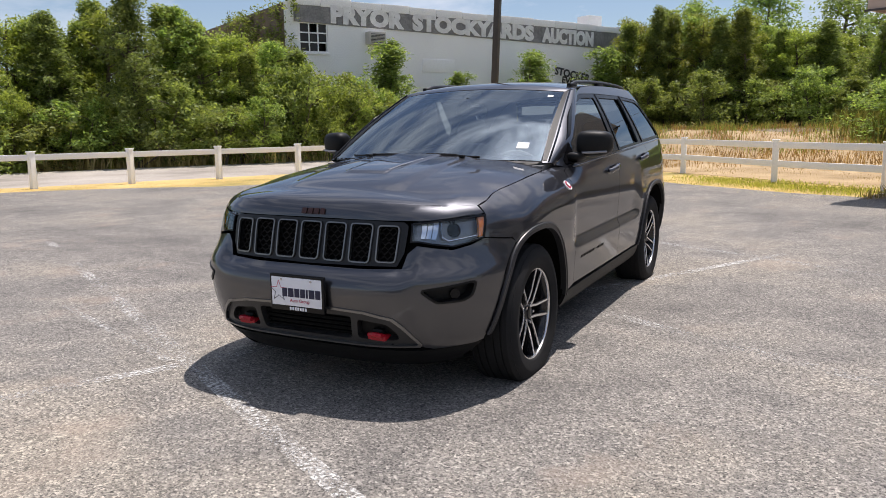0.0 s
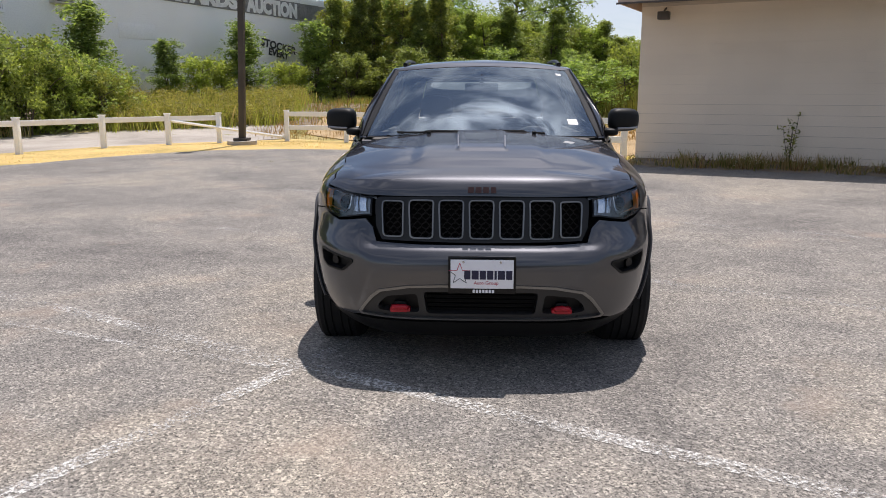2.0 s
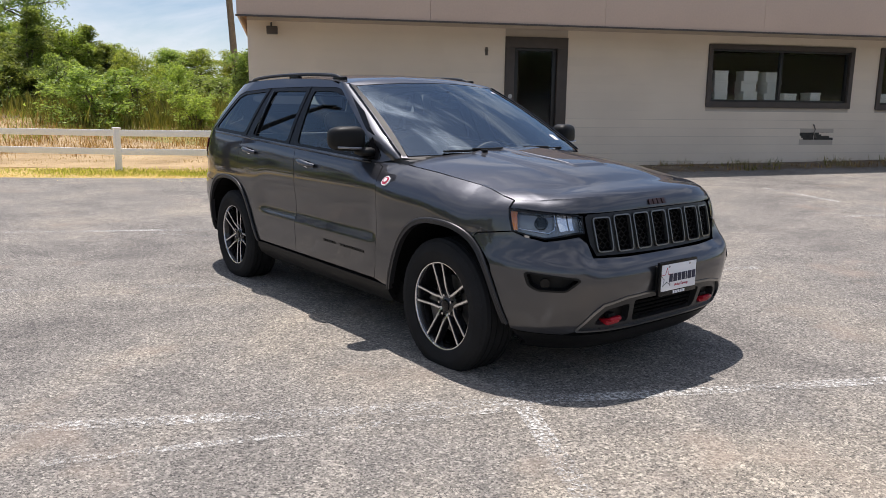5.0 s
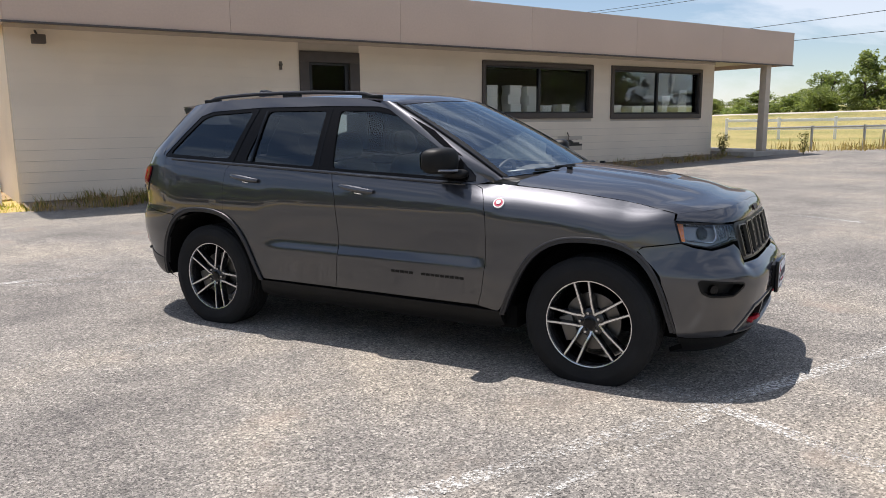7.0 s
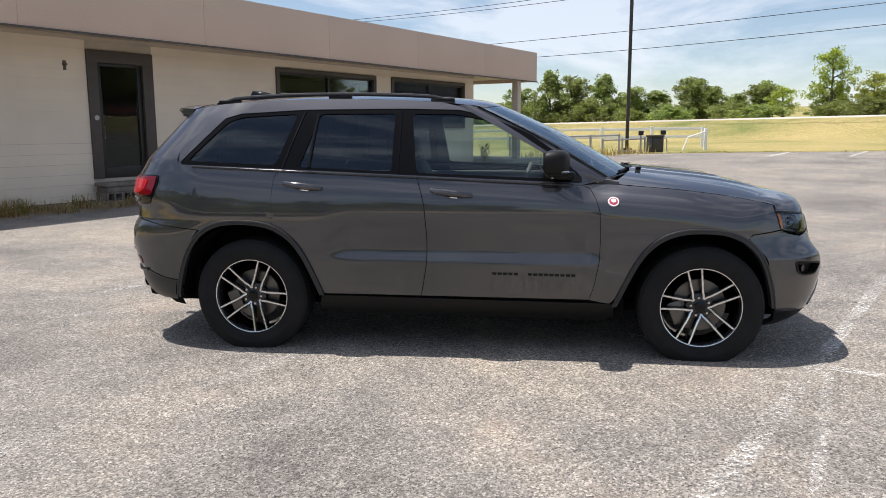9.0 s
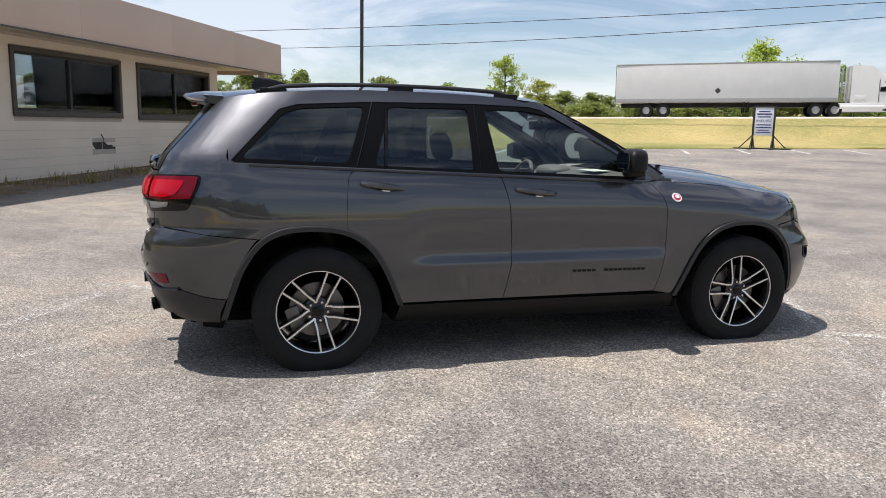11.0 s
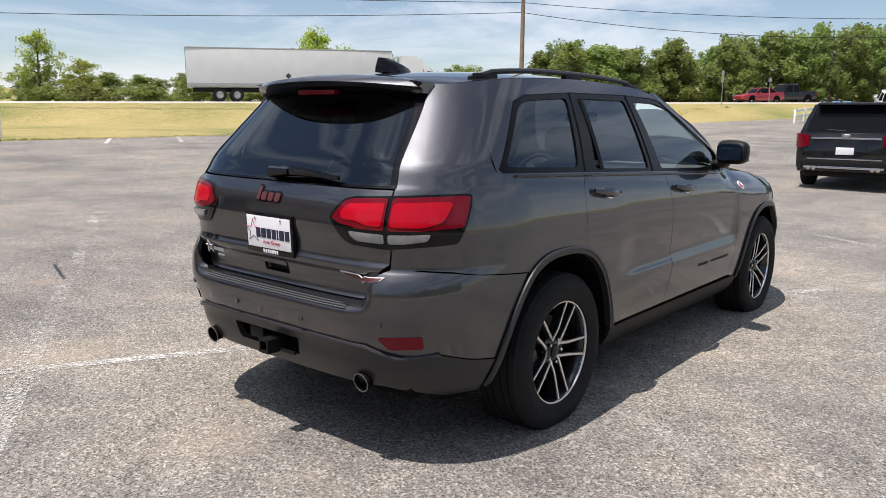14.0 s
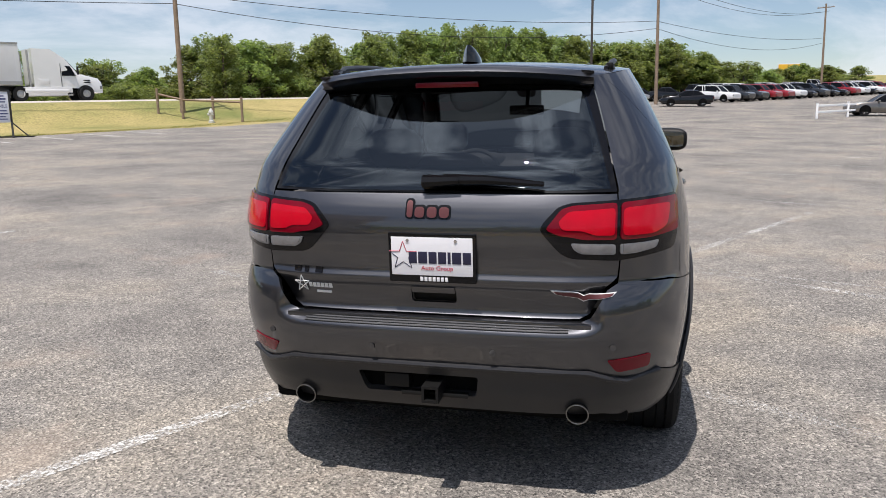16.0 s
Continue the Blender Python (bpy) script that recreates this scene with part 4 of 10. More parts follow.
# storage boxes seen through the windows
rnd = random.Random(11)
for x0, x1, z0, z1 in OPEN[1:3]:
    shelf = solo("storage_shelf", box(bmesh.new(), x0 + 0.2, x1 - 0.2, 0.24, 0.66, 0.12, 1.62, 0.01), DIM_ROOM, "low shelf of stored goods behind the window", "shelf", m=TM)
    xx = x0 + 0.35
    while xx < x1 - 0.6:
        w, top = rnd.uniform(0.30, 0.44), 1.62
        for s in range(rnd.choice((1, 1, 2, 2, 3))):
            hh = rnd.uniform(0.24, 0.30)
            bx = thing("storage_box", "white cardboard file box with a lid", "box", group="boxes in the windows")
            bx.matrix_world = TM @ pose(xx + w / 2 + rnd.uniform(-0.02, 0.02), 0.46 + rnd.uniform(-0.03, 0.03), top, 0, 0, rnd.uniform(-9, 9))
            part("carton", box(bmesh.new(), -w / 2, w / 2, -0.18, 0.18, 0, hh - 0.05, 0.004), CARDBOARD, bx)
            part("lid", box(bmesh.new(), -w / 2 - 0.008, w / 2 + 0.008, -0.19, 0.19, hh - 0.055, hh, 0.004), CARDBOARD, bx)
            top += hh
        xx += w + rnd.uniform(0.05, 0.5)

# ---- white auction building ----
BA, BD = Vector((-27.27, -18.44)), Vector((-0.867, 0.498))
BN = Vector((0.498, 0.867))
BM = Matrix(((BD.x, -BN.x, 0, BA.x), (BD.y, -BN.y, 0, BA.y), (0, 0, 1, 0), (0, 0, 0, 1)))    # local x along the wall to its far end, -y outwards
hall = thing("auction_hall", "old white masonry hall with a faded grey sign band", "building")
hall.matrix_world = BM
b = bmesh.new()
for x0, x1, z0, z1 in ((-4.1, -3.5, 0, 7.0), (-3.5, -2.05, 0, 4.76), (-3.5, -2.05, 6.13, 7.0), (-2.05, 18.7, 0, 6.85)):
    box(b, x0, x1, 0.0, 0.3, z0 - (0.5 if z0 == 0 else 0), z1)
part("front_wall", b, WHITE_WALL, hall, smooth=None)
b = bmesh.new()
box(b, -4.1, -3.8, 0.3, 14, -0.5, 7.0)
part("side_wall", b, OLD_BRICK, hall, "dark weathered brick side")
b = bmesh.new()
box(b, 18.4, 18.7, 0.3, 14, -0.5, 6.6)
part("side_wall", b, WHITE_WALL, hall)
b = bmesh.new()
box(b, -3.8, 18.4, 0.3, 14, 6.2, 6.4)
part("roof", b, CONCRETE, hall)
b = bmesh.new()
box(b, -3.8, 18.4, 13.7, 14, -0.5, 6.2)
part("rear_wall", b, WHITE_WALL, hall)
# sign band, sloping gently with the parapet
def band_top(x):
    return 7.07 - 0.4 * (x + 3.8) / 22.5


def band_low(x):
    return 6.13 - 0.53 * (x + 3.8) / 22.5


rnd = random.Random(3)
for k in range(9):
    x0, x1 = -3.75 + 22.4 * k / 9, -3.75 + 22.4 * (k + 1) / 9 - 0.01
    pr = bmesh.new()
    d0 = rnd.uniform(0.0, 0.006)
    vs = [pr.verts.new(c) for c in ((x0, -0.03 - d0, band_low(x0)), (x1, -0.03 - d0, band_low(x1)), (x1, -0.03 - d0, band_top(x1)), (x0, -0.03 - d0, band_top(x0)),
                                     (x0, 0.0, band_low(x0)), (x1, 0.0, band_low(x1)), (x1, 0.0, band_top(x1)), (x0, 0.0, band_top(x0)))]
    for q in ((0, 1, 2, 3), (3, 2, 6, 7), (4, 5, 1, 0), (1, 5, 6, 2), (4, 0, 3, 7)):
        pr.faces.new([vs[i] for i in q])
    part("sign_band", pr, GREY_BAND, hall, "faded grey painted band" if not k else "", smooth=None)
for k in range(14):
    x0 = -4.0 + 22.7 * k / 14
    b = bmesh.new()
    zt = 7.25 - 0.3 * (x0 + 4) / 22.7
    box(b, x0, x0 + 22.7 / 14 - 0.01, -0.05, 0.36, zt - 0.36, zt + rnd.uniform(-0.03, 0.04), 0.02)
    part("coping", b, WHITE_WALL, hall)
slope = math.degrees(math.atan2(-0.37, 17.2))
for text, x0, x1 in (("PRYOR", -1.9, 2.15), ("STOCKYARDS", 2.62, 10.6), ("AUCTION", 11.2, 15.2)):
    ob = words(text, 1.16, LETTER_WHITE, "lettering", hall, Matrix(), 0.012, bold=0.075)
    xs = [v.co.x for v in ob.data.vertices]
    ys = [v.co.y for v in ob.data.vertices]
    sx, sy = (x1 - x0) / (max(xs) - min(xs)), 0.86 / (max(ys) - min(ys))
    ob.matrix_local = Matrix.Translation((x0, -0.05, band_low(x0) - 0.02 + 0.06)) @ Matrix.Rotation(radians(90), 4, "X") @ Matrix.Rotation(radians(slope), 4, "Z") @ Matrix.Diagonal((sx, sy, 1, 1)) @ Matrix.Translation((-min(xs), -min(ys), 0))
for text, x0, z0, s in (("STOCKER", 12.2, 4.10, 0.58), ("EVERY", 12.75, 3.62, 0.52)):
    words(text, s, LETTER_BLACK, "lettering", hall, Matrix.Translation((x0, -0.012, z0)) @ Matrix.Rotation(radians(90), 4, "X") @ Matrix.Rotation(radians(-4), 4, "Z") @ Matrix(((1, 0.22, 0, 0), (0, 1, 0, 0), (0, 0, 1, 0), (0, 0, 0, 1))), 0.004, "black painted slanting lettering", bold=0.022)
win = part("window", box(bmesh.new(), -3.55, -2.0, -0.06, 0.05, 4.66, 4.76, 0.01), WHITE_WALL, hall, "steel window with broken dark panes")
for xx in (-3.48, -3.0, -2.55, -2.09):
    part("glazing_bar", box(bmesh.new(), xx - 0.03, xx + 0.03, 0.03, 0.09, 4.76, 6.13), WHITE_WALL, win)
for zz in (4.79, 5.22, 5.66, 6.10):
    part("glazing_bar", box(bmesh.new(), -3.5, -2.05, 0.034, 0.086, zz - 0.03, zz + 0.03), WHITE_WALL, win)
for i in range(3):
    for j in range(3):
        if (i, j) not in ((1, 2), (2, 0)):
            part("pane", box(bmesh.new(), -3.45 + 0.46 * i, -3.03 + 0.46 * i, 0.055, 0.065, 4.82 + 0.437 * j, 5.19 + 0.437 * j), BLACK_FRAME, win)
# black plate behind the panes: the unlit room is put into its colour
part("dark_backing", box(bmesh.new(), -3.6, -1.9, 0.6, 0.62, 4.5, 6.3), BLACK_FRAME, hall)
ac = part("air_conditioner", box(bmesh.new(), -0.05, 0.85, -0.45, 0.0, 5.22, 5.82, 0.02), mat("beige_metal", (0.5, 0.47, 0.42), 0.5), hall, "beige window air conditioner")
for k in range(7):
    part("louvre", box(bmesh.new(), 0.03, 0.78, -0.458, -0.452, 5.30 + 0.065 * k, 5.33 + 0.065 * k), BLACK_FRAME, ac)
part("shutter", box(bmesh.new(), 3.2, 5.2, -0.03, 0.0, 3.98, 4.66, 0.01), WHITE_WALL, hall, "bricked-up window painted white")
part("chimney", box(bmesh.new(), 15.6, 16.7, 0.8, 1.8, 6.3, 7.7, 0.03), WHITE_WALL, hall)

# ---- poles and cables ----
def light_pole(at, h, lean=0.0, w=0.13, label="dark square steel lot light pole on a concrete base"):
    g = land(*at)
    o = thing("light_pole", label, "pole", (at[0], at[1], g))
    b = bmesh.new()
    box(b, -w / 2, w / 2, -w / 2, w / 2, 0.16, h, 0.008)
    p = part("shaft", b, POLE_DARK, o)
    p.matrix_local = Matrix.Rotation(radians(lean), 4, "X")
    part("base", rod(bmesh.new(), (0, 0, -0.3), (0, 0, 0.09), 0.42, 0.42, 20), CONCRETE, o)
    part("base_plate", box(bmesh.new(), -0.2, 0.2, -0.2, 0.2, 0.091, 0.17, 0.01), POLE_DARK, o)
    head = part("lamp_head", box(bmesh.new(), 0.05, 0.75, -0.18, 0.18, h - 0.05, h + 0.12, 0.03), POLE_DARK, o)
    head.matrix_local = Matrix.Rotation(radians(lean), 4, "X")
    return o


light_pole((-15.9, -6.85), 9.0, -2.6, 0.17)
light_pole((4.1, 29.0), 9.0, 0.6, 0.14)
light_pole((66.0, 2.6), 9.5, 0.0, 0.2)


def utility_pole(at, h, arm=True):
    g = land(*at)
    o = thing("utility_pole", "weathered wooden utility pole carrying cables", "pole", (at[0], at[1], g))
    part("shaft", rod(bmesh.new(), (0, 0, -0.5), (0.15, 0.1, h), 0.19, 0.12, 12), POLE_WOOD, o)
    if arm:
        a = part("cross_arm", box(bmesh.new(), -1.2, 1.2, -0.06, 0.06, h - 0.6, h - 0.48, 0.01), POLE_WOOD, o)
        turned = pose(0.14, 0.09, 0, 0, 0, 60)
        a.matrix_basis = turned
        for x in (-1.05, -0.4, 0.4, 1.05):
            i = part("insulator", rod(bmesh.new(), (x, 0, h - 0.478), (x, 0, h - 0.34), 0.05, 0.035, 8), GALV, o)
            i.matrix_basis = turned
    return o


west = utility_pole((-32.3, 12.2), 11.0, False)
west.matrix_basis = west.matrix_basis @ Matrix.Rotation(radians(3.8), 4, Vector((0.9, -0.4, 0)))
UP = [(-32, 81), (43.4, 29.75), (74.9, -3.4), (122, -29)]
for p, h in zip(UP, (12.5, 12.5, 12.0, 13.0)):
    utility_pole(p, h)
CABLE_H = 9.05 - land(43.4, 29.75)
for (a, b) in zip(UP, UP[1:]):
    for h, off, sag in ((11.9, 1.0, 1.6), (11.9, -0.4, 1.5), (CABLE_H + 0.7, 0.2, 0.8), (CABLE_H, 0.2, 1.5)):
        bm = bmesh.new()
        pts = []
        for i in range(25):
            t = i / 24
            x, y = a[0] + (b[0] - a[0]) * t, a[1] + (b[1] - a[1]) * t
            z = (land(*a) * (1 - t) + land(*b) * t) + h - sag * 4 * t * (1 - t)
            pts.append((x + off * 0.5, y + off * 0.85, z))
        tube(bm, pts, 0.022, 5)
        solo("power_cable", bm, WIRE, "black overhead power cable between poles", "cable", group="overhead cables")
bm = bmesh.new()
tube(bm, [(-38 + 2.2 * i, 4 + 1.2 * i + 0.0, 8.6 - 0.02 * (i - 6) ** 2 * 0.6 - 0.18 * i) for i in range(14)], 0.018, 5)
solo("power_cable", bm, WIRE, "black service cable to the tan building", "cable", group="overhead cables")

# ---- hydrant, pipe rails, roadside signs, bins, sale sign ----
def pipe_rail(pts, h, label, material=GALV, r=0.035, drop=0.0):
    o = thing("pipe_rail", label, "rail")
    tops = []
    for p in pts:
        g = land(*p)
        part("post", rod(bmesh.new(), (p[0], p[1], g - 0.2), (p[0], p[1], g + h), r * 1.3, n=8), material, o)
        tops.append((p[0], p[1], g + h - 0.06))
    part("rail", tube(bmesh.new(), [(a, b, c - drop) for a, b, c in tops], r, 8), material, o)
    return o


pipe_rail([(41.9, 30.7), (42.2, 29.0), (42.85, 24.9)], 1.65, "weathered wooden guard rail beside a hydrant", POLE_WOOD, 0.07, 0.30)
solo("guard_post", rod(bmesh.new(), (43.6, 27.5, land(43.6, 27.5) - 0.2), (43.6, 27.5, land(43.6, 27.5) + 1.6), 0.09, n=10), POLE_WOOD, "weathered wooden guard post behind a hydrant", "post")
pipe_rail([(-0.9, 25.2), (0.7, 25.8), (2.36, 26.4), (3.6, 27.3)], 0.85, "galvanised pipe hand rail beside the drive")
pipe_rail([(2.97, 27.95), (3.85, 28.45), (4.96, 29.67)], 0.62, "low galvanised pipe rail behind the light pole")
hx, hy = 41.9, 26.7
hyd = thing("fire_hydrant", "pale grey cast-iron fire hydrant", "hydrant", (hx, hy, land(hx, hy)))
HYD = mat("pale_hydrant_paint", (0.5, 0.5, 0.47), 0.5, var=0.15)
b = bmesh.new()
lathe(b, [(0.0, -0.1), (0.17, -0.1), (0.17, 0.06), (0.11, 0.1), (0.11, 0.52), (0.15, 0.54), (0.15, 0.6), (0.12, 0.66), (0.05, 0.76), (0.04, 0.83), (0, 0.83)], 16)
part("barrel", b, HYD, hyd)
hyd.scale = (1.15, 1.15, 1.15)
for a in (0, 120, 240):
    d = Vector((math.cos(radians(a)), math.sin(radians(a)), 0))
    part("outlet", rod(bmesh.new(), d * 0.09 + Vector((0, 0, 0.44)), d * 0.22 + Vector((0, 0, 0.44)), 0.065, n=10), HYD, hyd)


def road_sign(at, h, w, hh):
    o = thing("road_sign", "grey back of a road sign on a steel post", "sign", (at[0], at[1], land(*at)), 35)
    part("post", box(bmesh.new(), -0.03, 0.03, -0.02, 0.02, -0.3, h, 0.003), GALV, o)
    part("plate", box(bmesh.new(), -w / 2, w / 2, 0.021, 0.03, h - hh, h, 0.004), GALV, o)


road_sign((60.0, 20.8), 2.9, 0.75, 0.95)
road_sign((70.5, 20.2), 2.3, 0.9, 0.35)

sale = thing("sidewalk_sign", "white notice board in a black steel stand", "sign", (23.4, 26.3, land(23.4, 26.3)), -47)
sale.scale = (1.07, 1.07, 1.07)
for x in (-0.44, 0.44):
    part("upright", box(bmesh.new(), x - 0.04, x + 0.04, -0.04, 0.04, 0.06, 1.95, 0.004), BLACK_PAINT, sale)
    part("foot", box(bmesh.new(), x - 0.05, x + 0.05, -0.95, 0.95, 0.0, 0.06, 0.004), BLACK_PAINT, sale)
    for s in (-1, 1):
        part("brace", rod(bmesh.new(), (x, s * 0.62, 0.05), (x, s * 0.04, 0.62), 0.025, n=6), BLACK_PAINT, sale)
part("cross_bar", box(bmesh.new(), -1.25, 1.25, -0.05, 0.05, 0.0, 0.055, 0.004), BLACK_PAINT, sale)
for s in (-1, 1):
    part("brace", rod(bmesh.new(), (s * 1.0, 0, 0.05), (s * 0.46, 0, 0.6), 0.025, n=6), BLACK_PAINT, sale)
part("top_bar", box(bmesh.new(), -0.40, 0.40, -0.04, 0.04, 1.88, 1.95, 0.004), BLACK_PAINT, sale)
board = part("board", box(bmesh.new(), -0.395, 0.395, -0.02, 0.02, 0.62, 1.875, 0.004), SIGN_WHITE, sale, "white printed board")
for z, w, hh in ((1.70, 0.5, 0.05), (1.58, 0.62, 0.07), (1.46, 0.56, 0.05), (1.10, 0.6, 0.05), (0.98, 0.66, 0.05), (0.86, 0.5, 0.045), (0.76, 0.62, 0.04)):
    part("print_bar", box(bmesh.new(), -w / 2, w / 2, -0.024, -0.0202, z - hh / 2, z + hh / 2), SIGN_BLUE, board)
words("AVAILABLE", 0.15, SIGN_BLUE, "lettering", board, Matrix.Translation((0, -0.022, 1.23)) @ Matrix.Rotation(radians(90), 4, "X") @ Matrix.Diagonal((0.92, 1.2, 1, 1)), 0.002, align="CENTER")

o = thing("utility_box", "dark utility cabinet beside the light pole", "cabinet", (5.25, 28.6, land(5.25, 28.6)), 20)
part("body", box(bmesh.new(), -0.28, 0.28, -0.26, 0.26, 0.0, 0.66, 0.05), BLACK_PAINT, o)
part("cap", box(bmesh.new(), -0.31, 0.31, -0.29, 0.29, 0.661, 0.74, 0.035), POLE_DARK, o)
part("door", box(bmesh.new(), -0.22, 0.22, -0.275, -0.262, 0.08, 0.58, 0.006), POLE_DARK, o)
for x, y in ((4.72, 29.2), (5.75, 29.7)):
    o = thing("meter_post", "pale conduit post with a dark meter head", "post", (x, y, land(x, y)))
    part("conduit", rod(bmesh.new(), (0, 0, -0.2), (0, 0, 0.72), 0.045, n=10), GALV, o)
    part("meter_head", box(bmesh.new(), -0.11, 0.11, -0.08, 0.08, 0.721, 0.92, 0.03), BLACK_PAINT, o)
    part("elbow", tube(bmesh.new(), [(0, 0, 0.55), (0.14, 0, 0.58), (0.18, 0, 0.4), (0.18, 0, 0.0)], 0.025, 6), GALV, o)
o = thing("pipe_barrier", "white post with a slanting pipe beside the drive", "rail")
o.matrix_world = Matrix.Translation((7.9, 31.2, land(7.9, 31.2)))
part("post", box(bmesh.new(), -0.07, 0.07, -0.07, 0.07, -0.2, 0.95, 0.01), WHITE_WOOD, o)
part("pipe", tube(bmesh.new(), [(-1.1, -0.5, -0.05), (-0.85, -0.4, 0.55), (-0.06, -0.1, 0.8)], 0.035, 8), WHITE_WOOD, o)
bill = thing("billboard", "yellow roadside billboard on posts", "billboard", (191, -37.5, land(191, -37.5)), -78)
part("panel", box(bmesh.new(), -2.8, 2.8, -0.1, 0.1, 3.0, 5.8, 0.03), YELLOW_BILL, bill)
part("frame", box(bmesh.new(), -2.95, 2.95, 0.1, 0.2, 2.85, 5.95, 0.03), SIGN_WHITE, bill)
for x in (-1.8, 1.8):
    part("post", box(bmesh.new(), x - 0.15, x + 0.15, 0.2, 0.5, -1, 5.5), RUST_METAL, bill)

# ---- trees and weeds ----
def leaf_cloud(name, centres, per, spread, size, material, seed, flat=1.0):
    """Many small leaves scattered round the given centres, joined in one mesh."""
    rs = np.random.RandomState(seed)
    c = np.repeat(np.array(centres, float), per, axis=0)
    k = len(c)
    rad = np.repeat(np.array([spread * (0.6 + 0.8 * rs.rand()) for _ in centres]), per)
    v = rs.normal(size=(k, 3))
    v /= np.linalg.norm(v, axis=1)[:, None]
    p = c + v * (rad * rs.rand(k) ** 0.45)[:, None] * np.array([1, 1, flat])
    a = (rs.normal(size=(k, 3)) + v * 0.3) * np.array([1, 1, 0.6])
    a /= np.linalg.norm(a, axis=1)[:, None]
    b = np.cross(a, rs.normal(size=(k, 3)) * np.array([0.6, 0.6, 1.0]))
    b /= np.linalg.norm(b, axis=1)[:, None]
    s = size * (0.55 + 0.9 * rs.rand(k))[:, None]
    q = np.stack([p - a * s, p + b * s * 0.75, p + a * s], 1).reshape(-1, 3)
    me = bpy.data.meshes.new(name)
    me.from_pydata(q.tolist(), [], np.arange(3 * k).reshape(-1, 3).tolist())
    me.materials.append(material)
    return me


def make_tree(name, seed, h, w, trunk_r, clumps, per, spread, leaf, material, label, low=0.12, column=0.0, cat="tree", multi=1, ragged=False):
    """A tree of height h and crown width w: tapered trunk, limbs, and a crown of leaves gathered round the limbs' ends."""
    rnd = random.Random(seed)
    o = thing(name, label, cat)
    bm = bmesh.new()
    tips = []
    for s in range(multi):
        off = Vector((rnd.uniform(-0.1, 0.1) * w * (multi > 1), rnd.uniform(-0.1, 0.1) * w * (multi > 1), 0))
        top = Vector((rnd.uniform(-0.08, 0.08) * w + off.x * 2, rnd.uniform(-0.08, 0.08) * w + off.y * 2, h * 0.93))
        spine = [off * 0.4 + (top - off * 0.4) * t + Vector((rnd.uniform(-1, 1), rnd.uniform(-1, 1), 0)) * 0.03 * w * (0 < t < 1) for t in (0, 0.2, 0.4, 0.6, 0.8, 1.0)]
        spine[0].z = -0.4
        tube(bm, spine, [trunk_r * (1 - 0.16 * i) for i in range(6)], 7)
        for i in range(clumps // multi):
            t = low + (0.98 - low) * ((i + rnd.random()) / (clumps // multi))
            base = spine[min(4, int(t * 5))].lerp(spine[min(5, int(t * 5) + 1)], t * 5 % 1)
            shape = ((1 - t) ** (0.75 * column ** 0.5) if column else math.sin(math.pi * min(1, 0.16 + 0.84 * t ** 0.8)) ** 0.7)
            r = w / 2 * shape * (rnd.uniform(0.1, 1.25) if ragged else rnd.uniform(0.35, 1.0))
            an = rnd.uniform(0, 6.283) if ragged else i * 2.4 + rnd.uniform(-0.6, 0.6)
            tip = base + Vector((math.cos(an) * r, math.sin(an) * r, r * rnd.uniform(0.05, 0.5)))
            if i % 2 == 0 and r > 0.15 * w:
                tube(bm, [base, base.lerp(tip, 0.5) + Vector((0, 0, 0.06 * r)), tip], [trunk_r * 0.35, trunk_r * 0.22, trunk_r * 0.08], 5)
            tips.append(tuple(tip))
            if rnd.random() < 0.6:
                tips.append(tuple(base.lerp(tip, 0.6) + Vector((0, 0, rnd.uniform(-0.1, 0.2) * spread))))
    part("trunk", bm, BARK, o)
    part("crown", leaf_cloud("crown", tips, per, spread, leaf, material, seed, 0.85), material, o)
    return o


def plant(proto, spots, group=""):
    """Puts the first of a kind at its first spot and copies at the rest: spots of x, y, height factor, width factor."""
    for i, (x, y, sh, sw) in enumerate(spots):
        m = Matrix.Translation((x, y, land(x, y) - 0.08)) @ Matrix.Rotation(i * 2.1 + x, 4, "Z") @ Matrix.Diagonal((sw, sw, sh, 1))
        if i:
            c = copy_thing(proto, m)
        else:
            first = m
            c = None
        if group:
            tagged(c or proto, group=group)
    proto.matrix_basis = first


rt = random.Random(21)
oak = make_tree("tree", 1, 7.0, 5.0, 0.16, 92, 130, 0.46, 0.078, LEAF_NEAR, "dense green broad-leaved tree in the thicket", 0.06)
elm = make_tree("tree", 2, 7.0, 4.4, 0.13, 90, 120, 0.42, 0.075, LEAF_LIGHT, "yellow-green young elm in the thicket", 0.08, multi=3)
spire = make_tree("tree", 8, 7.4, 3.3, 0.10, 96, 100, 0.34, 0.075, LEAF_NEAR, "slender upright green tree in the thicket", 0.05, column=1.0, multi=2, ragged=True)
cedar = make_tree("cedar_tree", 3, 7.5, 3.4, 0.14, 130, 95, 0.34, 0.066, LEAF_DARK, "dark pointed cedar in the thicket", 0.04, column=1.0, ragged=True)
shrub = make_tree("shrub", 4, 2.6, 3.0, 0.05, 54, 90, 0.34, 0.062, LEAF_NEAR, "bushy green shrub at the thicket's edge", 0.05, cat="shrub", multi=3, ragged=True)
shrub_l = make_tree("shrub", 5, 2.0, 2.4, 0.04, 45, 84, 0.30, 0.056, LEAF_LIGHT, "light green shrub at the thicket's edge", 0.05, cat="shrub", multi=3, ragged=True)
open_t = make_tree("tree", 6, 9.5, 7.0, 0.2, 40, 90, 0.75, 0.12, LEAF_DARK, "tall open tree with gaps in its crown", 0.42)
sap = make_tree("tree", 7, 4.4, 2.1, 0.06, 96, 62, 0.30, 0.066, LEAF_DARK, "slim young tree against the white wall", 0.06, column=0.5, multi=3, ragged=True)

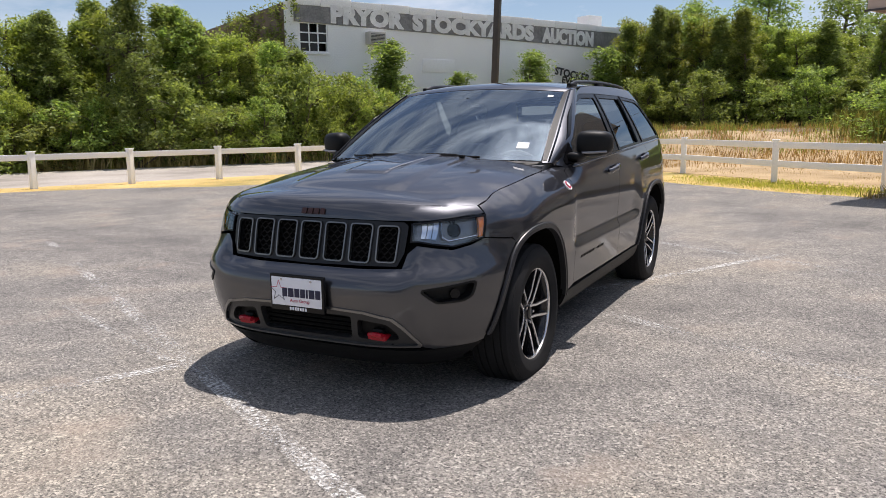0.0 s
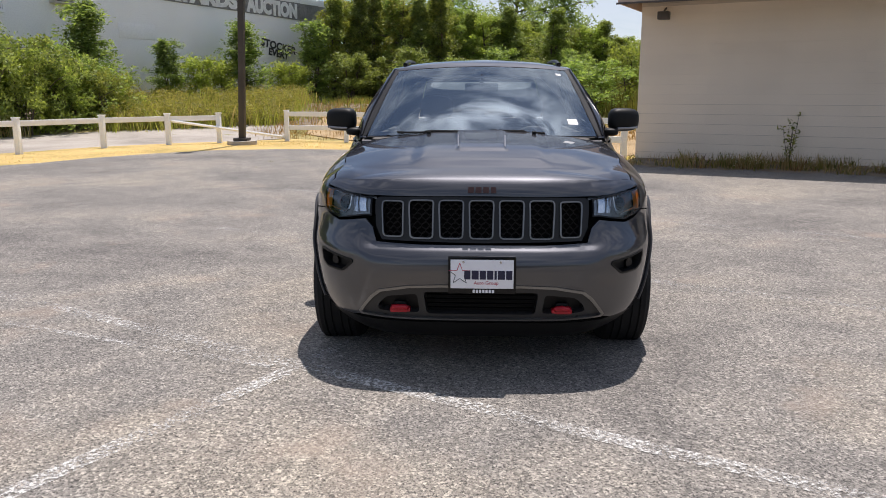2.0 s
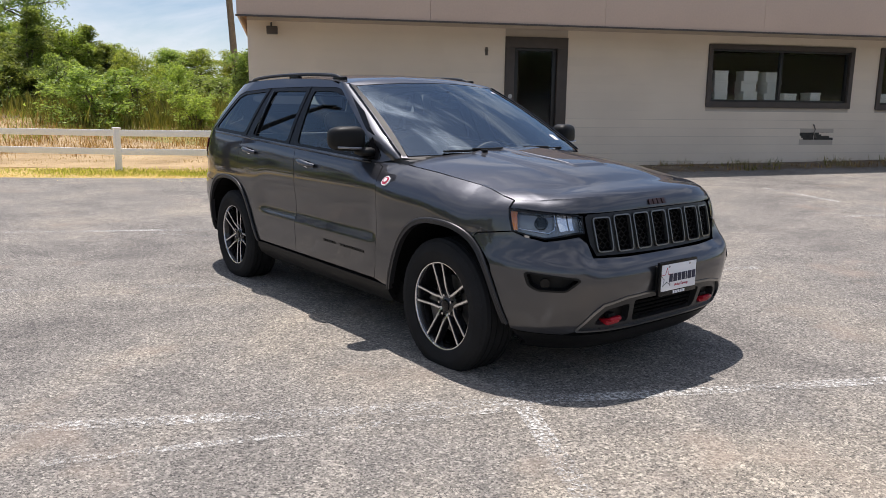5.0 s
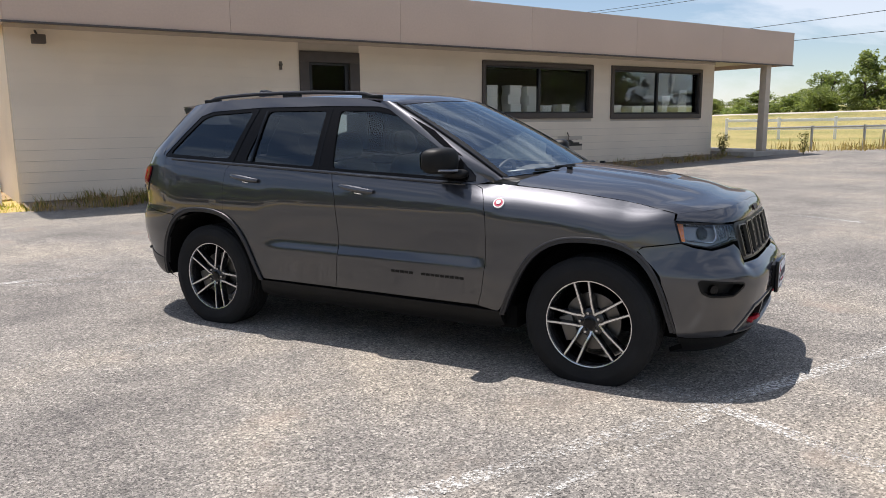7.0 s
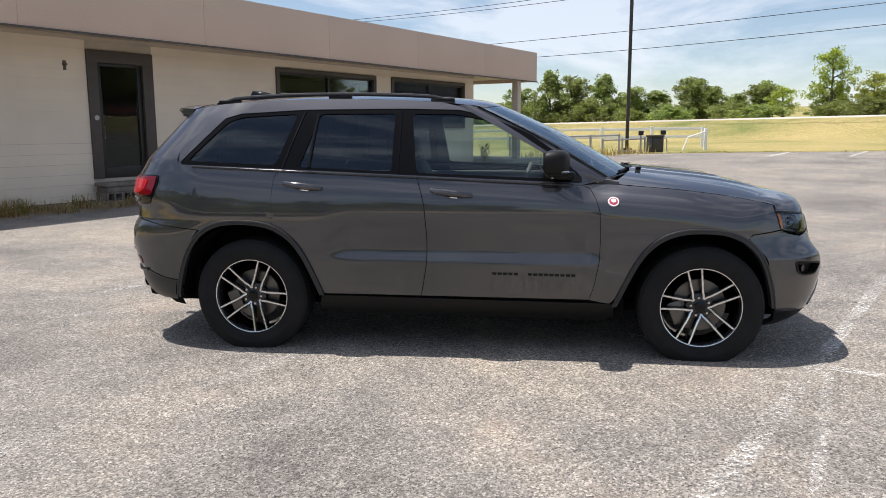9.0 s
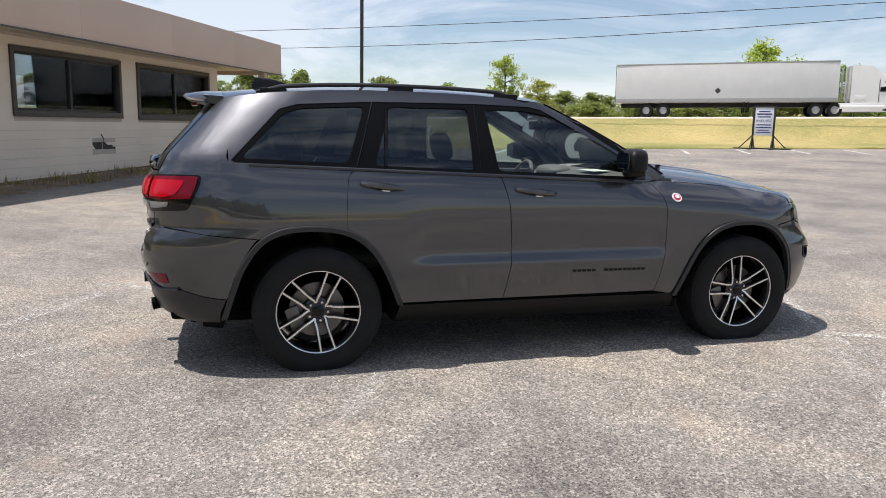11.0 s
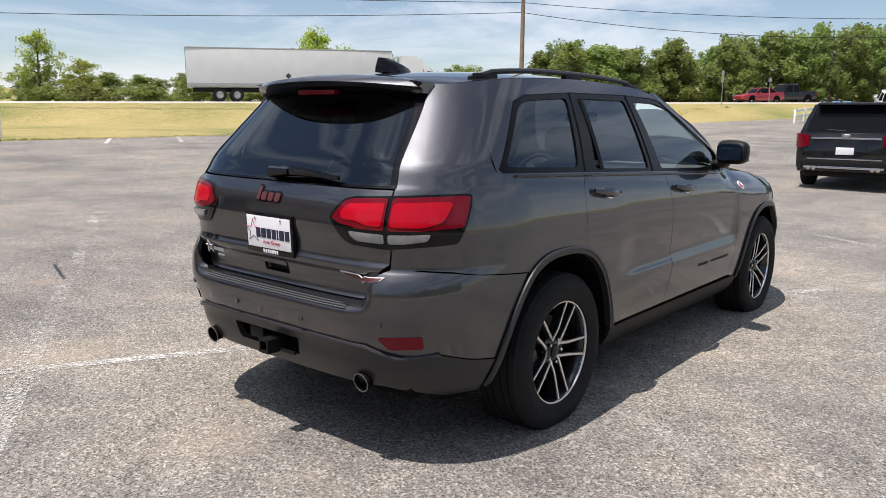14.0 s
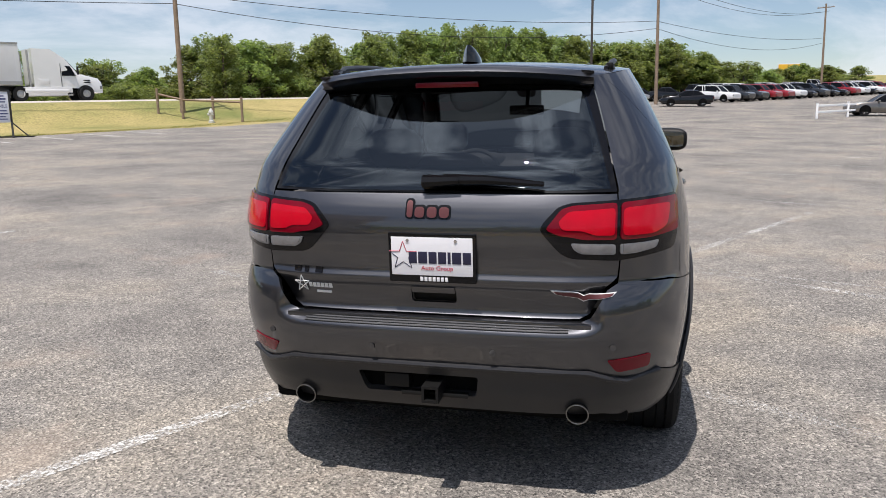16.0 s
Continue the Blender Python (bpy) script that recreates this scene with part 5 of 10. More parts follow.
oaks, elms, spires, cedars, shrubs, shrubs_l, opens = [], [], [], [], [], [], []
# thicket behind the gravel drive
for i, (x, y, h) in enumerate(((-2.5, -31.5, 5.6), (-6, -29.2, 5.8), (-9, -27.3, 5.6), (-11.8, -23.6, 5.5), (-13.3, -23.4, 5.7), (-14.6, -22.2, 6.2), (-16.9, -20.6, 6.3), (-18.2, -19.2, 5.4), (-19.6, -18.4, 5.0))):
    (oaks, elms)[i % 2].append((x, y, h / 7.0, 0.78))
    shrubs.append((x + 2.0, y + 1.3, rt.uniform(0.8, 1.2), rt.uniform(0.9, 1.2)))
    (elms, oaks)[i % 2].append((x - 3.5, y - 3.0, h / 7.0 * 0.98, 0.95))
    spires.append((x + rt.uniform(-0.3, 0.9), y + rt.uniform(-0.2, 1.1), h / 7.4 * rt.uniform(0.9, 1.1), rt.uniform(0.8, 1.1)))
    if i % 2:
        shrubs_l.append((x + 1.0, y + 1.6, rt.uniform(0.9, 1.4), rt.uniform(0.8, 1.1)))
cedars += [(-14.2, -19.9, 0.98, 0.95), (-12.6, -22.2, 0.78, 1.0), (-7.8, -26.0, 0.8, 1.0), (-20.0, -17.2, 0.62, 1.0)]
for x, y, h in ((-18.9, -16.3, 3.8), (-20.6, -15.9, 3.4), (-21.8, -15.0, 2.7), (-22.6, -16.2, 3.2), (-23.8, -15.8, 2.3)):
    shrubs.append((x, y, h / 2.6, 1.15))
    shrubs_l.append((x - 0.8, y + 0.9, h / 2.6, 0.9))
saps = [(-25.7, -16.4, 1.08, 1.6), (-30.2, -14.7, 0.72, 0.95), (-34.0, -12.1, 1.0, 1.55), (-37.6, -9.3, 1.08, 1.4), (-15.2, 5.1, 0.70, 0.62), (-15.9, 5.5, 0.66, 0.7)]
for x, y in ((-31.3, -13.7), (-32.4, -12.9), (-35.6, -10.5), (-36.4, -10.2)):
    shrubs_l.append((x, y, rt.uniform(0.95, 1.25), rt.uniform(0.85, 1.1)))
# thicket beyond the hall
for i, (x, y, h) in enumerate(((-40.3, -8.0, 6.6), (-41.2, -6.4, 7.2), (-40.4, -4.6, 6.2), (-41.6, -2.8, 6.5), (-42.6, -1.0, 6.0), (-41.4, 0.8, 5.6), (-42.8, 2.6, 5.4), (-41.8, 4.4, 5.2), (-42.2, 6.4, 4.8), (-43, 8.6, 4.2))):
    (elms, oaks, elms)[i % 3].append((x, y, h / 7.0, 0.92))
    shrubs.append((x + 2.6, y + 0.6, rt.uniform(0.8, 1.3), 1.2))
    spires.append((x + rt.uniform(0.2, 1.4), y + rt.uniform(-0.8, 0.8), h / 7.4 * rt.uniform(0.92, 1.12), rt.uniform(0.8, 1.1)))
    oaks.append((x - 4, y + rt.uniform(-0.7, 0.7), h / 7.0 * 1.02, 1.0))
cedars += [(-40.0, -7.0, 0.98, 0.9), (-39.5, -3.4, 0.86, 1.0), (-41.0, 1.8, 0.8, 1.1)]
opens += [(-48.0, -2.0, 0.98, 1.0), (-49.5, 2.4, 1.0, 1.0), (-47.0, 5.6, 0.86, 0.9), (-52, -7, 0.95, 1.0)]
for x, y, h in ((-62.5, 10.5, 5.4), (-62, 14.5, 5.2), (-58, 8.5, 5.0), (-54, 11.6, 4.8), (-52.6, 15, 4.6), (-52, 17, 4.8), (-64, 20, 5.6), (-60, 24, 5.4), (-50, 20, 4.0)):
    (oaks if rt.random() < 0.5 else elms).append((x, y, h / 7.0, 1.15))
cedars.append((-36.6, 15.3, 0.55, 0.9))
for p, s, g in ((oak, oaks, "thicket trees"), (elm, elms, "thicket trees"), (spire, spires, "thicket trees"), (cedar, cedars, "thicket cedars"), (shrub, shrubs, "thicket shrubs"), (shrub_l, shrubs_l, "thicket shrubs"), (open_t, opens, "tall open trees"), (sap, saps, "young trees by the white wall")):
    plant(p, s, g)

# trees along the highway's far side
far_a = make_tree("tree", 31, 8.0, 6.5, 0.2, 40, 105, 0.85, 0.19, LEAF_FAR, "round green tree beyond the highway", 0.14)
far_b = make_tree("tree", 32, 8.0, 5.4, 0.2, 36, 105, 0.8, 0.19, LEAF_FAR, "upright green tree beyond the highway", 0.10, multi=2)
far_c = make_tree("tree", 33, 9.0, 8.2, 0.22, 34, 80, 0.8, 0.18, LEAF_LIGHT, "light airy cottonwood beyond the highway", 0.30, multi=2)
far_bush = make_tree("shrub", 34, 3.0, 6.0, 0.06, 30, 90, 0.7, 0.18, LEAF_FAR, "low scrub beyond the highway", 0.05, cat="shrub", multi=3)
fa, fb, fc, fs = [], [], [], []
for i, (x, y, top) in enumerate(((-11, 104, 5.0), (-3, 98, 7.0), (1, 95, 8.9), (4.5, 96, 8.4), (8, 94, 8.3), (12, 98, 7.0), (15, 99, 6.4), (19, 93, 7.8), (23, 101, 7.0), (20, 103, 8.4), (29, 100, 7.6), (36, 98, 6.6),
                                  (44.5, 94, 6.7), (50, 92, 6.3), (49, 80.6, 7.7), (55.5, 82.6, 7.1), (62, 84, 6.0), (64, 63, 9.0), (68, 61, 7.4), (74, 59, 8.3), (77, 55.4, 7.3), (73.2, 42.8, 10.1), (77, 46.6, 9.4), (70, 57, 7.5))):
    (fa, fb)[i % 2].append((x, y, (top - land(x, y)) / 8.0, 0.9 if i % 3 else 1.1))
fc += [(31.2, 83.7, 0.93, 0.75), (51.3, 61, 0.95, 0.95), (36, 83, 0.62, 0.7), (28, 88, 0.5, 0.6)]
rt = random.Random(8)
for i in range(62):
    t = i / 61
    x, y = 80 + 26 * min(1, t * 2.2) + rt.uniform(-5, 5), 48 - 62 * t + rt.uniform(-2, 2)
    top = 10.3 + 3.1 * math.exp(-((t - 0.45) / 0.22) ** 2) + rt.uniform(-0.9, 0.6) - 2.2 * smooth(0.85, 1.0, t)
    (fa, fb)[i % 2].append((x, y, (top - land(x, y)) / 8.0, rt.uniform(0.95, 1.25)))
for i in range(30):
    t = i / 29
    fa.append((180 + rt.uniform(-8, 8), -14 - 34 * t, (9.8 + rt.uniform(-1, 1) - land(180, -30)) / 8.0, 1.1))
for i in range(46):
    s = -110 + 5.2 * i
    p = ROAD_P + ROAD_U * s + ROAD_M * rt.uniform(17, 26)
    fs.append((p.x, p.y, rt.uniform(0.55, 1.1), rt.uniform(0.8, 1.2)))
for i in range(34):
    p = ROAD_P + ROAD_U * (-170 + 6.4 * i) + ROAD_M * rt.uniform(34, 60)
    (fa, fb)[i % 2].append((p.x, p.y, rt.uniform(0.42, 0.66), rt.uniform(0.8, 1.1)))
for p, s, g in ((far_a, fa, "trees beyond the highway"), (far_b, fb, "trees beyond the highway"), (far_c, fc, "cottonwoods beyond the highway"), (far_bush, fs, "scrub beyond the highway")):
    plant(p, s, g)


vine = thing("climbing_vine", "brown-green vine over the hall's side wall and parapet", "vine")
rv_ = random.Random(77)
spots = [(-4.2 + rv_.uniform(-0.1, 0.05), rv_.uniform(0.2, 9.0), rv_.uniform(2.5, 7.1)) for _ in range(150)] + [(rv_.uniform(-4.2, -3.7), rv_.uniform(-0.1, 0.1), rv_.uniform(3.0, 7.2)) for _ in range(16)]
part("foliage", leaf_cloud("foliage", spots, 42, 0.42, 0.10, LEAF_DARK, 78), LEAF_DARK, vine)
vine.matrix_world = hall.matrix_world.copy()


def weeds(name, spots, blades, h, spread, material, seed, label, w=0.006):
    """Tufts of upright blades round the given spots, in one mesh."""
    rs = np.random.RandomState(seed)
    c = np.repeat(np.array(spots, float), blades, axis=0)
    k = len(c)
    xy = c[:, :2] + rs.normal(size=(k, 2)) * spread
    z = np.array([land(a, b) for a, b in xy]) - 0.05
    hh = h * c[:, 2] * (0.45 + 0.8 * rs.rand(k))
    an = rs.rand(k) * 6.283
    side = np.stack([np.cos(an), np.sin(an), np.zeros(k)], 1) * (w * (0.7 + rs.rand(k)))[:, None]
    lean = np.stack([rs.normal(size=k) * 0.22 * hh, rs.normal(size=k) * 0.22 * hh, hh], 1)
    p = np.stack([xy[:, 0], xy[:, 1], z], 1)
    mid = p + lean * np.array([0.4, 0.4, 0.6])
    q = np.stack([p - side, p + side, mid + side * 0.8, p + lean, mid - side * 0.8], 1).reshape(-1, 3)
    me = bpy.data.meshes.new(name)
    me.from_pydata(q.tolist(), [], np.arange(5 * k).reshape(-1, 5).tolist())
    me.materials.append(material)
    return tagged(new(name, me), label, "weeds", kind="stuff")


rt = random.Random(4)
along = [tuple(TA + TD * rt.uniform(-0.6, 20) + TN * rt.uniform(0.10, 1.5)) + (rt.uniform(0.3, 1.0) ** 1.6,) for _ in range(260)]
along += [tuple(TA + TD * rt.gauss(2.4, 0.9) + TN * rt.uniform(0.10, 1.3)) + (rt.uniform(0.5, 1.3),) for _ in range(110)]
along += [tuple(TA + TD * rt.gauss(6.0, 1.4) + TN * rt.uniform(0.50, 1.5)) + (rt.uniform(0.2, 0.6),) for _ in range(80)]
weeds("wall_weeds", along, 14, 0.27, 0.10, STRAW, 1, "dry weeds along the foot of the tan wall", 0.004)
weeds("wall_weeds", along[::2], 22, 0.24, 0.12, WEED, 2, "green weeds along the foot of the tan wall", 0.006)
weeds("wall_weeds", along[1::3], 10, 0.20, 0.11, RUST_WEED, 3, "rusty dried weeds along the foot of the tan wall", 0.006)
heads = [(p[0], p[1], land(p[0], p[1]) + 0.06 + 0.20 * p[2] * rt.random()) for p in along[::2]]
tagged(new("weed_flowers", leaf_cloud("weed_flowers", heads, 9, 0.12, 0.016, FLOWER, 33)), "small white weed flowers along the tan wall", "flowers", kind="stuff")


def tall_weed(base, h, seed, leaves):
    """A thin branching stalk with small leaves."""
    rnd = random.Random(seed)
    o = thing("tall_weed", "thin tall weed at the foot of the tan wall", "weed")
    bm, tips = bmesh.new(), []
    for k in range(4):
        d = Vector((rnd.uniform(-0.22, 0.22), rnd.uniform(-0.22, 0.22), rnd.uniform(0.6, 1.0))) * h
        pts = [Vector((0, 0, -0.05)), d * 0.4, d]
        tube(bm, pts, [0.009, 0.006, 0.003], 5)
        for t in (0.25, 0.4, 0.55, 0.7, 0.85, 1.0):
            tips.append(tuple(d * t + Vector((rnd.uniform(-0.06, 0.06), rnd.uniform(-0.06, 0.06), 0))))
    part("stalk", bm, BARK, o)
    part("foliage", leaf_cloud("foliage", tips, leaves, 0.09, 0.035, WEED, seed), WEED, o)
    o.matrix_basis = Matrix.Translation((base[0], base[1], land(base[0], base[1])))
    return o


bm = bmesh.new()
prev = None
rs_ = random.Random(9)
for i in range(83):
    p = TA + TD * (-0.5 + 0.25 * i)
    cur = [bm.verts.new((q.x, q.y, land(q.x, q.y) + h)) for q, h in ((p + TN * 0.01, 0.05), (p + TN * 0.45, 0.04), (p + TN * rs_.uniform(1.25, 1.75), 0.004))]
    if prev:
        for k in range(2):
            bm.faces.new((prev[k], cur[k], cur[k + 1], prev[k + 1]))
    prev = cur
bmesh.ops.recalc_face_normals(bm, faces=bm.faces)
solo("dirt_strip", bm, DIRT, "strip of bare dirt along the foot of the tan wall", "dirt", "structure")
tall_weed(TA + TD * 2.6 + TN * 0.3, 1.15, 41, 9)
tall_weed(TA + TD * 21.8 + TN * 2.2, 0.9, 42, 12)
tall_weed(TA + TD * 19.9 + TN * 0.5, 0.7, 43, 22)
mead = []
for _ in range(1500):
    x, y = rt.uniform(-36, -11.5), rt.uniform(-8, 12)
    if x < -14 - 0.5 * abs(y - 3) * (y < 3) or (y > 3.6 and x < -11.9):
        mead.append((x, y, rt.uniform(0.4, 1.1)))
weeds("meadow_straw", mead[::2], 26, 0.10, 0.30, STRAW, 5, "short dry grass behind the fence", 0.005)
weeds("meadow_weeds", [m for m in mead if m[0] < -18][::2], 26, 0.36, 0.26, RUST_WEED, 6, "clumps of red-brown dried weeds behind the fence", 0.006)
weeds("meadow_weeds", [m for m in mead if m[0] < -25][::3], 26, 0.42, 0.40, WEED, 16, "rank green weeds behind the fence", 0.008)
# weeds stand thick from the drive's far edge back to the white wall
edge = []
for _ in range(900):
    u, v = rt.random(), rt.random() ** 1.4
    a, c = Vector((-21.3, -13.4)).lerp(Vector((-24.2, -7.6)), u), Vector((-28.0, -17.4)).lerp(Vector((-39.0, -9.6)), u)
    q = a.lerp(c, v)
    edge.append((q.x, q.y, rt.uniform(0.55, 1.1)))
leafy = [(x, y, land(x, y) + rt.uniform(0.05, 0.75) * h) for x, y, h in edge]
tagged(new("thicket_weeds", leaf_cloud("thicket_weeds", leafy, 70, 0.30, 0.05, SUN_TINTED_WEED, 7, 0.8)), "rank yellow-green weeds below the white wall", "weeds", kind="stuff")
weeds("thicket_weeds", edge[::2], 20, 0.72, 0.35, SUN_TINTED_WEED, 27, "upright weed stems by the white wall", 0.008)
weeds("thicket_weeds", edge[1::4], 16, 0.85, 0.3, STRAW, 28, "dry seed stalks among the weeds by the white wall", 0.006)
slope = [(rt.uniform(-46, -29), rt.uniform(3, 17), rt.uniform(0.5, 1.2)) for _ in range(420)]
weeds("thicket_weeds", slope, 34, 0.95, 0.7, WEED, 17, "tall yellow-green weeds below the thicket", 0.018)
for i, (x, y, h) in enumerate(((-30, 5.2, 2.4), (-33, 7.4, 2.8), (-35, 9.6, 2.4), (-38, 11.4, 2.4), (-29, 8.8, 1.5), (-27, 11.5, 1.3), (-41, 14, 2.2), (-36, 14.5, 1.8))):
    c = copy_thing(shrub_l if i % 3 else shrub, Matrix.Translation((x, y, land(x, y) - 0.08)) @ Matrix.Rotation(i * 1.7, 4, "Z") @ Matrix.Diagonal((1.3, 1.3, h / 2.2, 1)))
    tagged(c, group="thicket shrubs")
left = [(x, -0.79 * x - 31.4 + rt.uniform(-1.5, 0.8), rt.uniform(0.5, 1.1)) for x in [rt.uniform(-20, 2) for _ in range(240)]]
weeds("drive_weeds", left, 40, 0.62, 0.4, STRAW, 8, "tall dry grass at the thicket's foot", 0.012)
verge = [(-6.6 - 1.65 * t + rt.uniform(-0.1, 1.5), -14.6 + 1.15 * t + rt.uniform(-0.1, 2.2), rt.uniform(0.2, 0.8)) for t in [rt.uniform(-4, 6.5) for _ in range(560)]]
verge += [(-17.4 + 6.2 * t + rt.uniform(-0.2, 1.5), -5.7 + 8.8 * t + rt.uniform(-1.4, 0.2), rt.uniform(0.2, 0.8)) for t in [rt.random() for _ in range(480)]]
weeds("verge_grass", verge, 26, 0.075, 0.30, VERGE_STRAW, 9, "short dry grass along the fence", 0.006)
tufts = [(x + rt.gauss(0, 0.28), y + rt.gauss(0, 0.22), rt.uniform(0.3, 1)) for x, y in ((-8.65, -4.7), (-10.0, -4.3), (-9.2, -4.5), (-7.9, -2.1), (-7.5, -1.8)) for _ in range(7)]
weeds("lot_weeds", tufts, 12, 0.07, 0.07, SUN_TINTED_WEED, 30, "small weeds in the cracks of the asphalt", 0.006)
end_grass = [(-12.4 + 0.64 * a + rt.gauss(0, 0.5), 1.2 + 0.77 * a + rt.gauss(0, 0.4), rt.uniform(0.4, 1)) for a in [rt.uniform(-2.2, 2.4) for _ in range(330)]]
weeds("verge_grass", [q for q in end_grass if (Vector(q[:2]) - TA).dot(TN) > -2.2], 30, 0.10, 0.22, SUN_TINTED_WEED, 29, "greener grass at the fence's end by the tan wall", 0.005)
rail_w = [(rt.uniform(-0.6, 4.6), 0, rt.uniform(0.3, 1)) for _ in range(60)]
weeds("rail_weeds", [(x, 23.6 + 0.85 * x + rt.uniform(-0.4, 0.4), s) for x, _, s in rail_w[::2]], 14, 0.5, 0.3, STRAW, 10, "dry weeds round the pipe hand rail", 0.012)
field = [(rt.uniform(2, 60), 0, rt.uniform(0.3, 1)) for _ in range(500)]
weeds("field_edge_grass", [(x, 28.0 - 0.055 * x - 0.16 * max(0, x - 32) ** 1.0 + rt.uniform(-0.2, 1.4), s) for x, _, s in field], 12, 0.09, 0.35, WEED, 12, "grass at the lot's far edge", 0.012)


# ---- the grey sport utility vehicle: shape of its body ----
# car axes: x forwards, y to its left, z up; the origin lies on the ground midway between the axles
WBASE, WHEEL_R, HUB_Z = 1.46, 0.383, 0.377
W_DOOR = [(0.22, 0.80), (0.28, 0.865), (0.34, 0.905), (0.42, 0.928), (0.52, 0.942), (0.60, 0.954), (0.645, 0.956), (0.70, 0.936), (0.76, 0.938), (0.90, 0.946), (1.0, 0.944), (1.08, 0.932), (1.14, 0.916), (1.19, 0.896)]
W_ENDS = [(0.22, 0.80), (0.28, 0.87), (0.34, 0.91), (0.42, 0.932), (0.52, 0.945), (0.64, 0.952), (0.76, 0.955), (0.90, 0.954), (1.0, 0.948), (1.08, 0.934), (1.14, 0.917), (1.19, 0.896)]
HOOD_EDGE = [(0.80, 1.142), (1.0, 1.128), (1.3, 1.105), (1.6, 1.068), (1.8, 1.032), (1.9, 1.008), (2.0, 0.98)]
HOOD_MID = [(0.85, 1.222), (1.0, 1.214), (1.11, 1.205), (1.22, 1.194), (1.61, 1.15), (1.85, 1.105), (1.99, 1.074), (2.07, 1.054), (2.11, 1.042), (2.15, 1.022), (2.18, 1.0)]
NOSE = [(0.18, 2.10), (0.24, 2.19), (0.30, 2.245), (0.36, 2.275), (0.45, 2.30), (0.56, 2.318), (0.64, 2.318), (0.69, 2.29), (0.725, 2.248), (0.78, 2.232), (0.86, 2.212), (0.94, 2.19), (0.98, 2.176), (1.02, 2.153), (1.05, 2.12)]
NOSE_SIDE = [(z, x) for z, x in NOSE if z < 0.6] + [(0.64, 2.322), (0.68, 2.316), (0.71, 2.298), (0.74, 2.272), (0.77, 2.250), (0.80, 2.233), (0.83, 2.2195)] + [(z, x) for z, x in NOSE if z > 0.85]
TAIL = [(0.26, -2.27), (0.34, -2.37), (0.44, -2.42), (0.52, -2.435), (0.60, -2.462), (0.67, -2.482), (0.71, -2.475), (0.75, -2.41), (0.80, -2.408), (0.84, -2.420), (0.87, -2.436), (0.885, -2.440), (0.905, -2.430), (0.96, -2.433), (1.02, -2.445), (1.08, -2.444), (1.14, -2.428), (1.19, -2.402), (1.22, -2.38), (1.30, -2.33), (1.40, -2.24), (1.50, -2.15), (1.58, -2.08), (1.68, -1.98)]
TAIL_CORNER = [(z, x) for z, x in TAIL if z < 0.68] + [(0.71, -2.486), (0.75, -2.484), (0.79, -2.479), (0.83, -2.465), (0.86, -2.447), (0.88, -2.432)] + [(z, x) for z, x in TAIL if z > 0.89]
ROOF_EDGE = [(-2.1, 1.60), (-1.9, 1.632), (-1.72, 1.652), (-1.31, 1.678), (-0.81, 1.682), (-0.37, 1.668), (0.0, 1.636), (0.16, 1.60), (0.4, 1.49)]
ROOF_MID = [(-2.1, 1.655), (-1.9, 1.682), (-1.5, 1.712), (-1.0, 1.728), (-0.5, 1.724), (-0.1, 1.702), (0.15, 1.668), (0.3, 1.63)]


def belt(x):
    return 1.166 - 0.043 * x


def flank(x, z):
    """Half the body's width at length x and height z, before the nose and tail round it in."""
    zb = belt(min(x, 0.9))
    if z <= zb:
        zz = z if z < 1.0 else 1.0 + (z - 1.0) * 0.19 / (zb - 1.0)
        k = smooth(-1.0, -0.72, x) * (1 - smooth(0.74, 0.92, x))
        y = lerp_table(W_DOOR, zz) * k + lerp_table(W_ENDS, zz) * (1 - k)
    else:
        d = z - zb
        y = 0.896 - 0.36 * d - 0.27 * d * d
    y -= 0.10 * smooth(0.5, 0.95, x) * smooth(1.0, 1.15, z)
    f = smooth(0.74, 1.02, x)
    if f > 0:
        ze = lerp_table(HOOD_EDGE, x)
        drop = 0.20 - 0.10 * smooth(1.60, 1.92, x)
        t = max(0.0, (z - (ze - drop)) / drop)
        y = y * (1 - f) + (lerp_table(W_ENDS, min(z, 0.9)) - (0.15 - 0.105 * smooth(1.60, 1.92, x)) * min(t, 1.3) ** 2.4) * f
    return y


def tail_len(z):
    return 0.70 - 0.16 * smooth(1.1, 1.3, z)


def side_y(x, z):
    y = flank(x, z)
    u = (lerp_table(NOSE_SIDE, z) - x) / 0.8
    if u < 1 and x > 1.2:
        u = max(u, 0.0)
        y *= (1 - (1 - u) ** 2) ** 0.25
    u = (x - lerp_table(TAIL_CORNER, z)) / tail_len(z)
    if u < 1 and x < -1.2:
        u = max(u, 0.0)
        y *= (1 - (1 - u) ** 2) ** 0.2
    return y


def on_side(out=0.0):
    return lambda x, z: (x, -(side_y(x, z) + out), z)


def on_nose(out=0.0):
    def fn(s, z):
        th = math.pi / 2 * min(1.0, abs(s)) ** 2.0
        w = smooth(0.43, 0.54, abs(s))      # under the headlights the bumper slopes out as a shelf
        xf = lerp_table(NOSE, z) * (1 - w) + lerp_table(NOSE_SIDE, z) * w
        x = xf - 0.8 * (1 - math.cos(th))
        y = flank(x, z) * math.sin(th) ** 0.5
        n = Vector((math.cos(th), math.copysign(math.sin(th), s), 0))
        return (x + n.x * out, math.copysign(y, s) + n.y * out, z)
    return fn


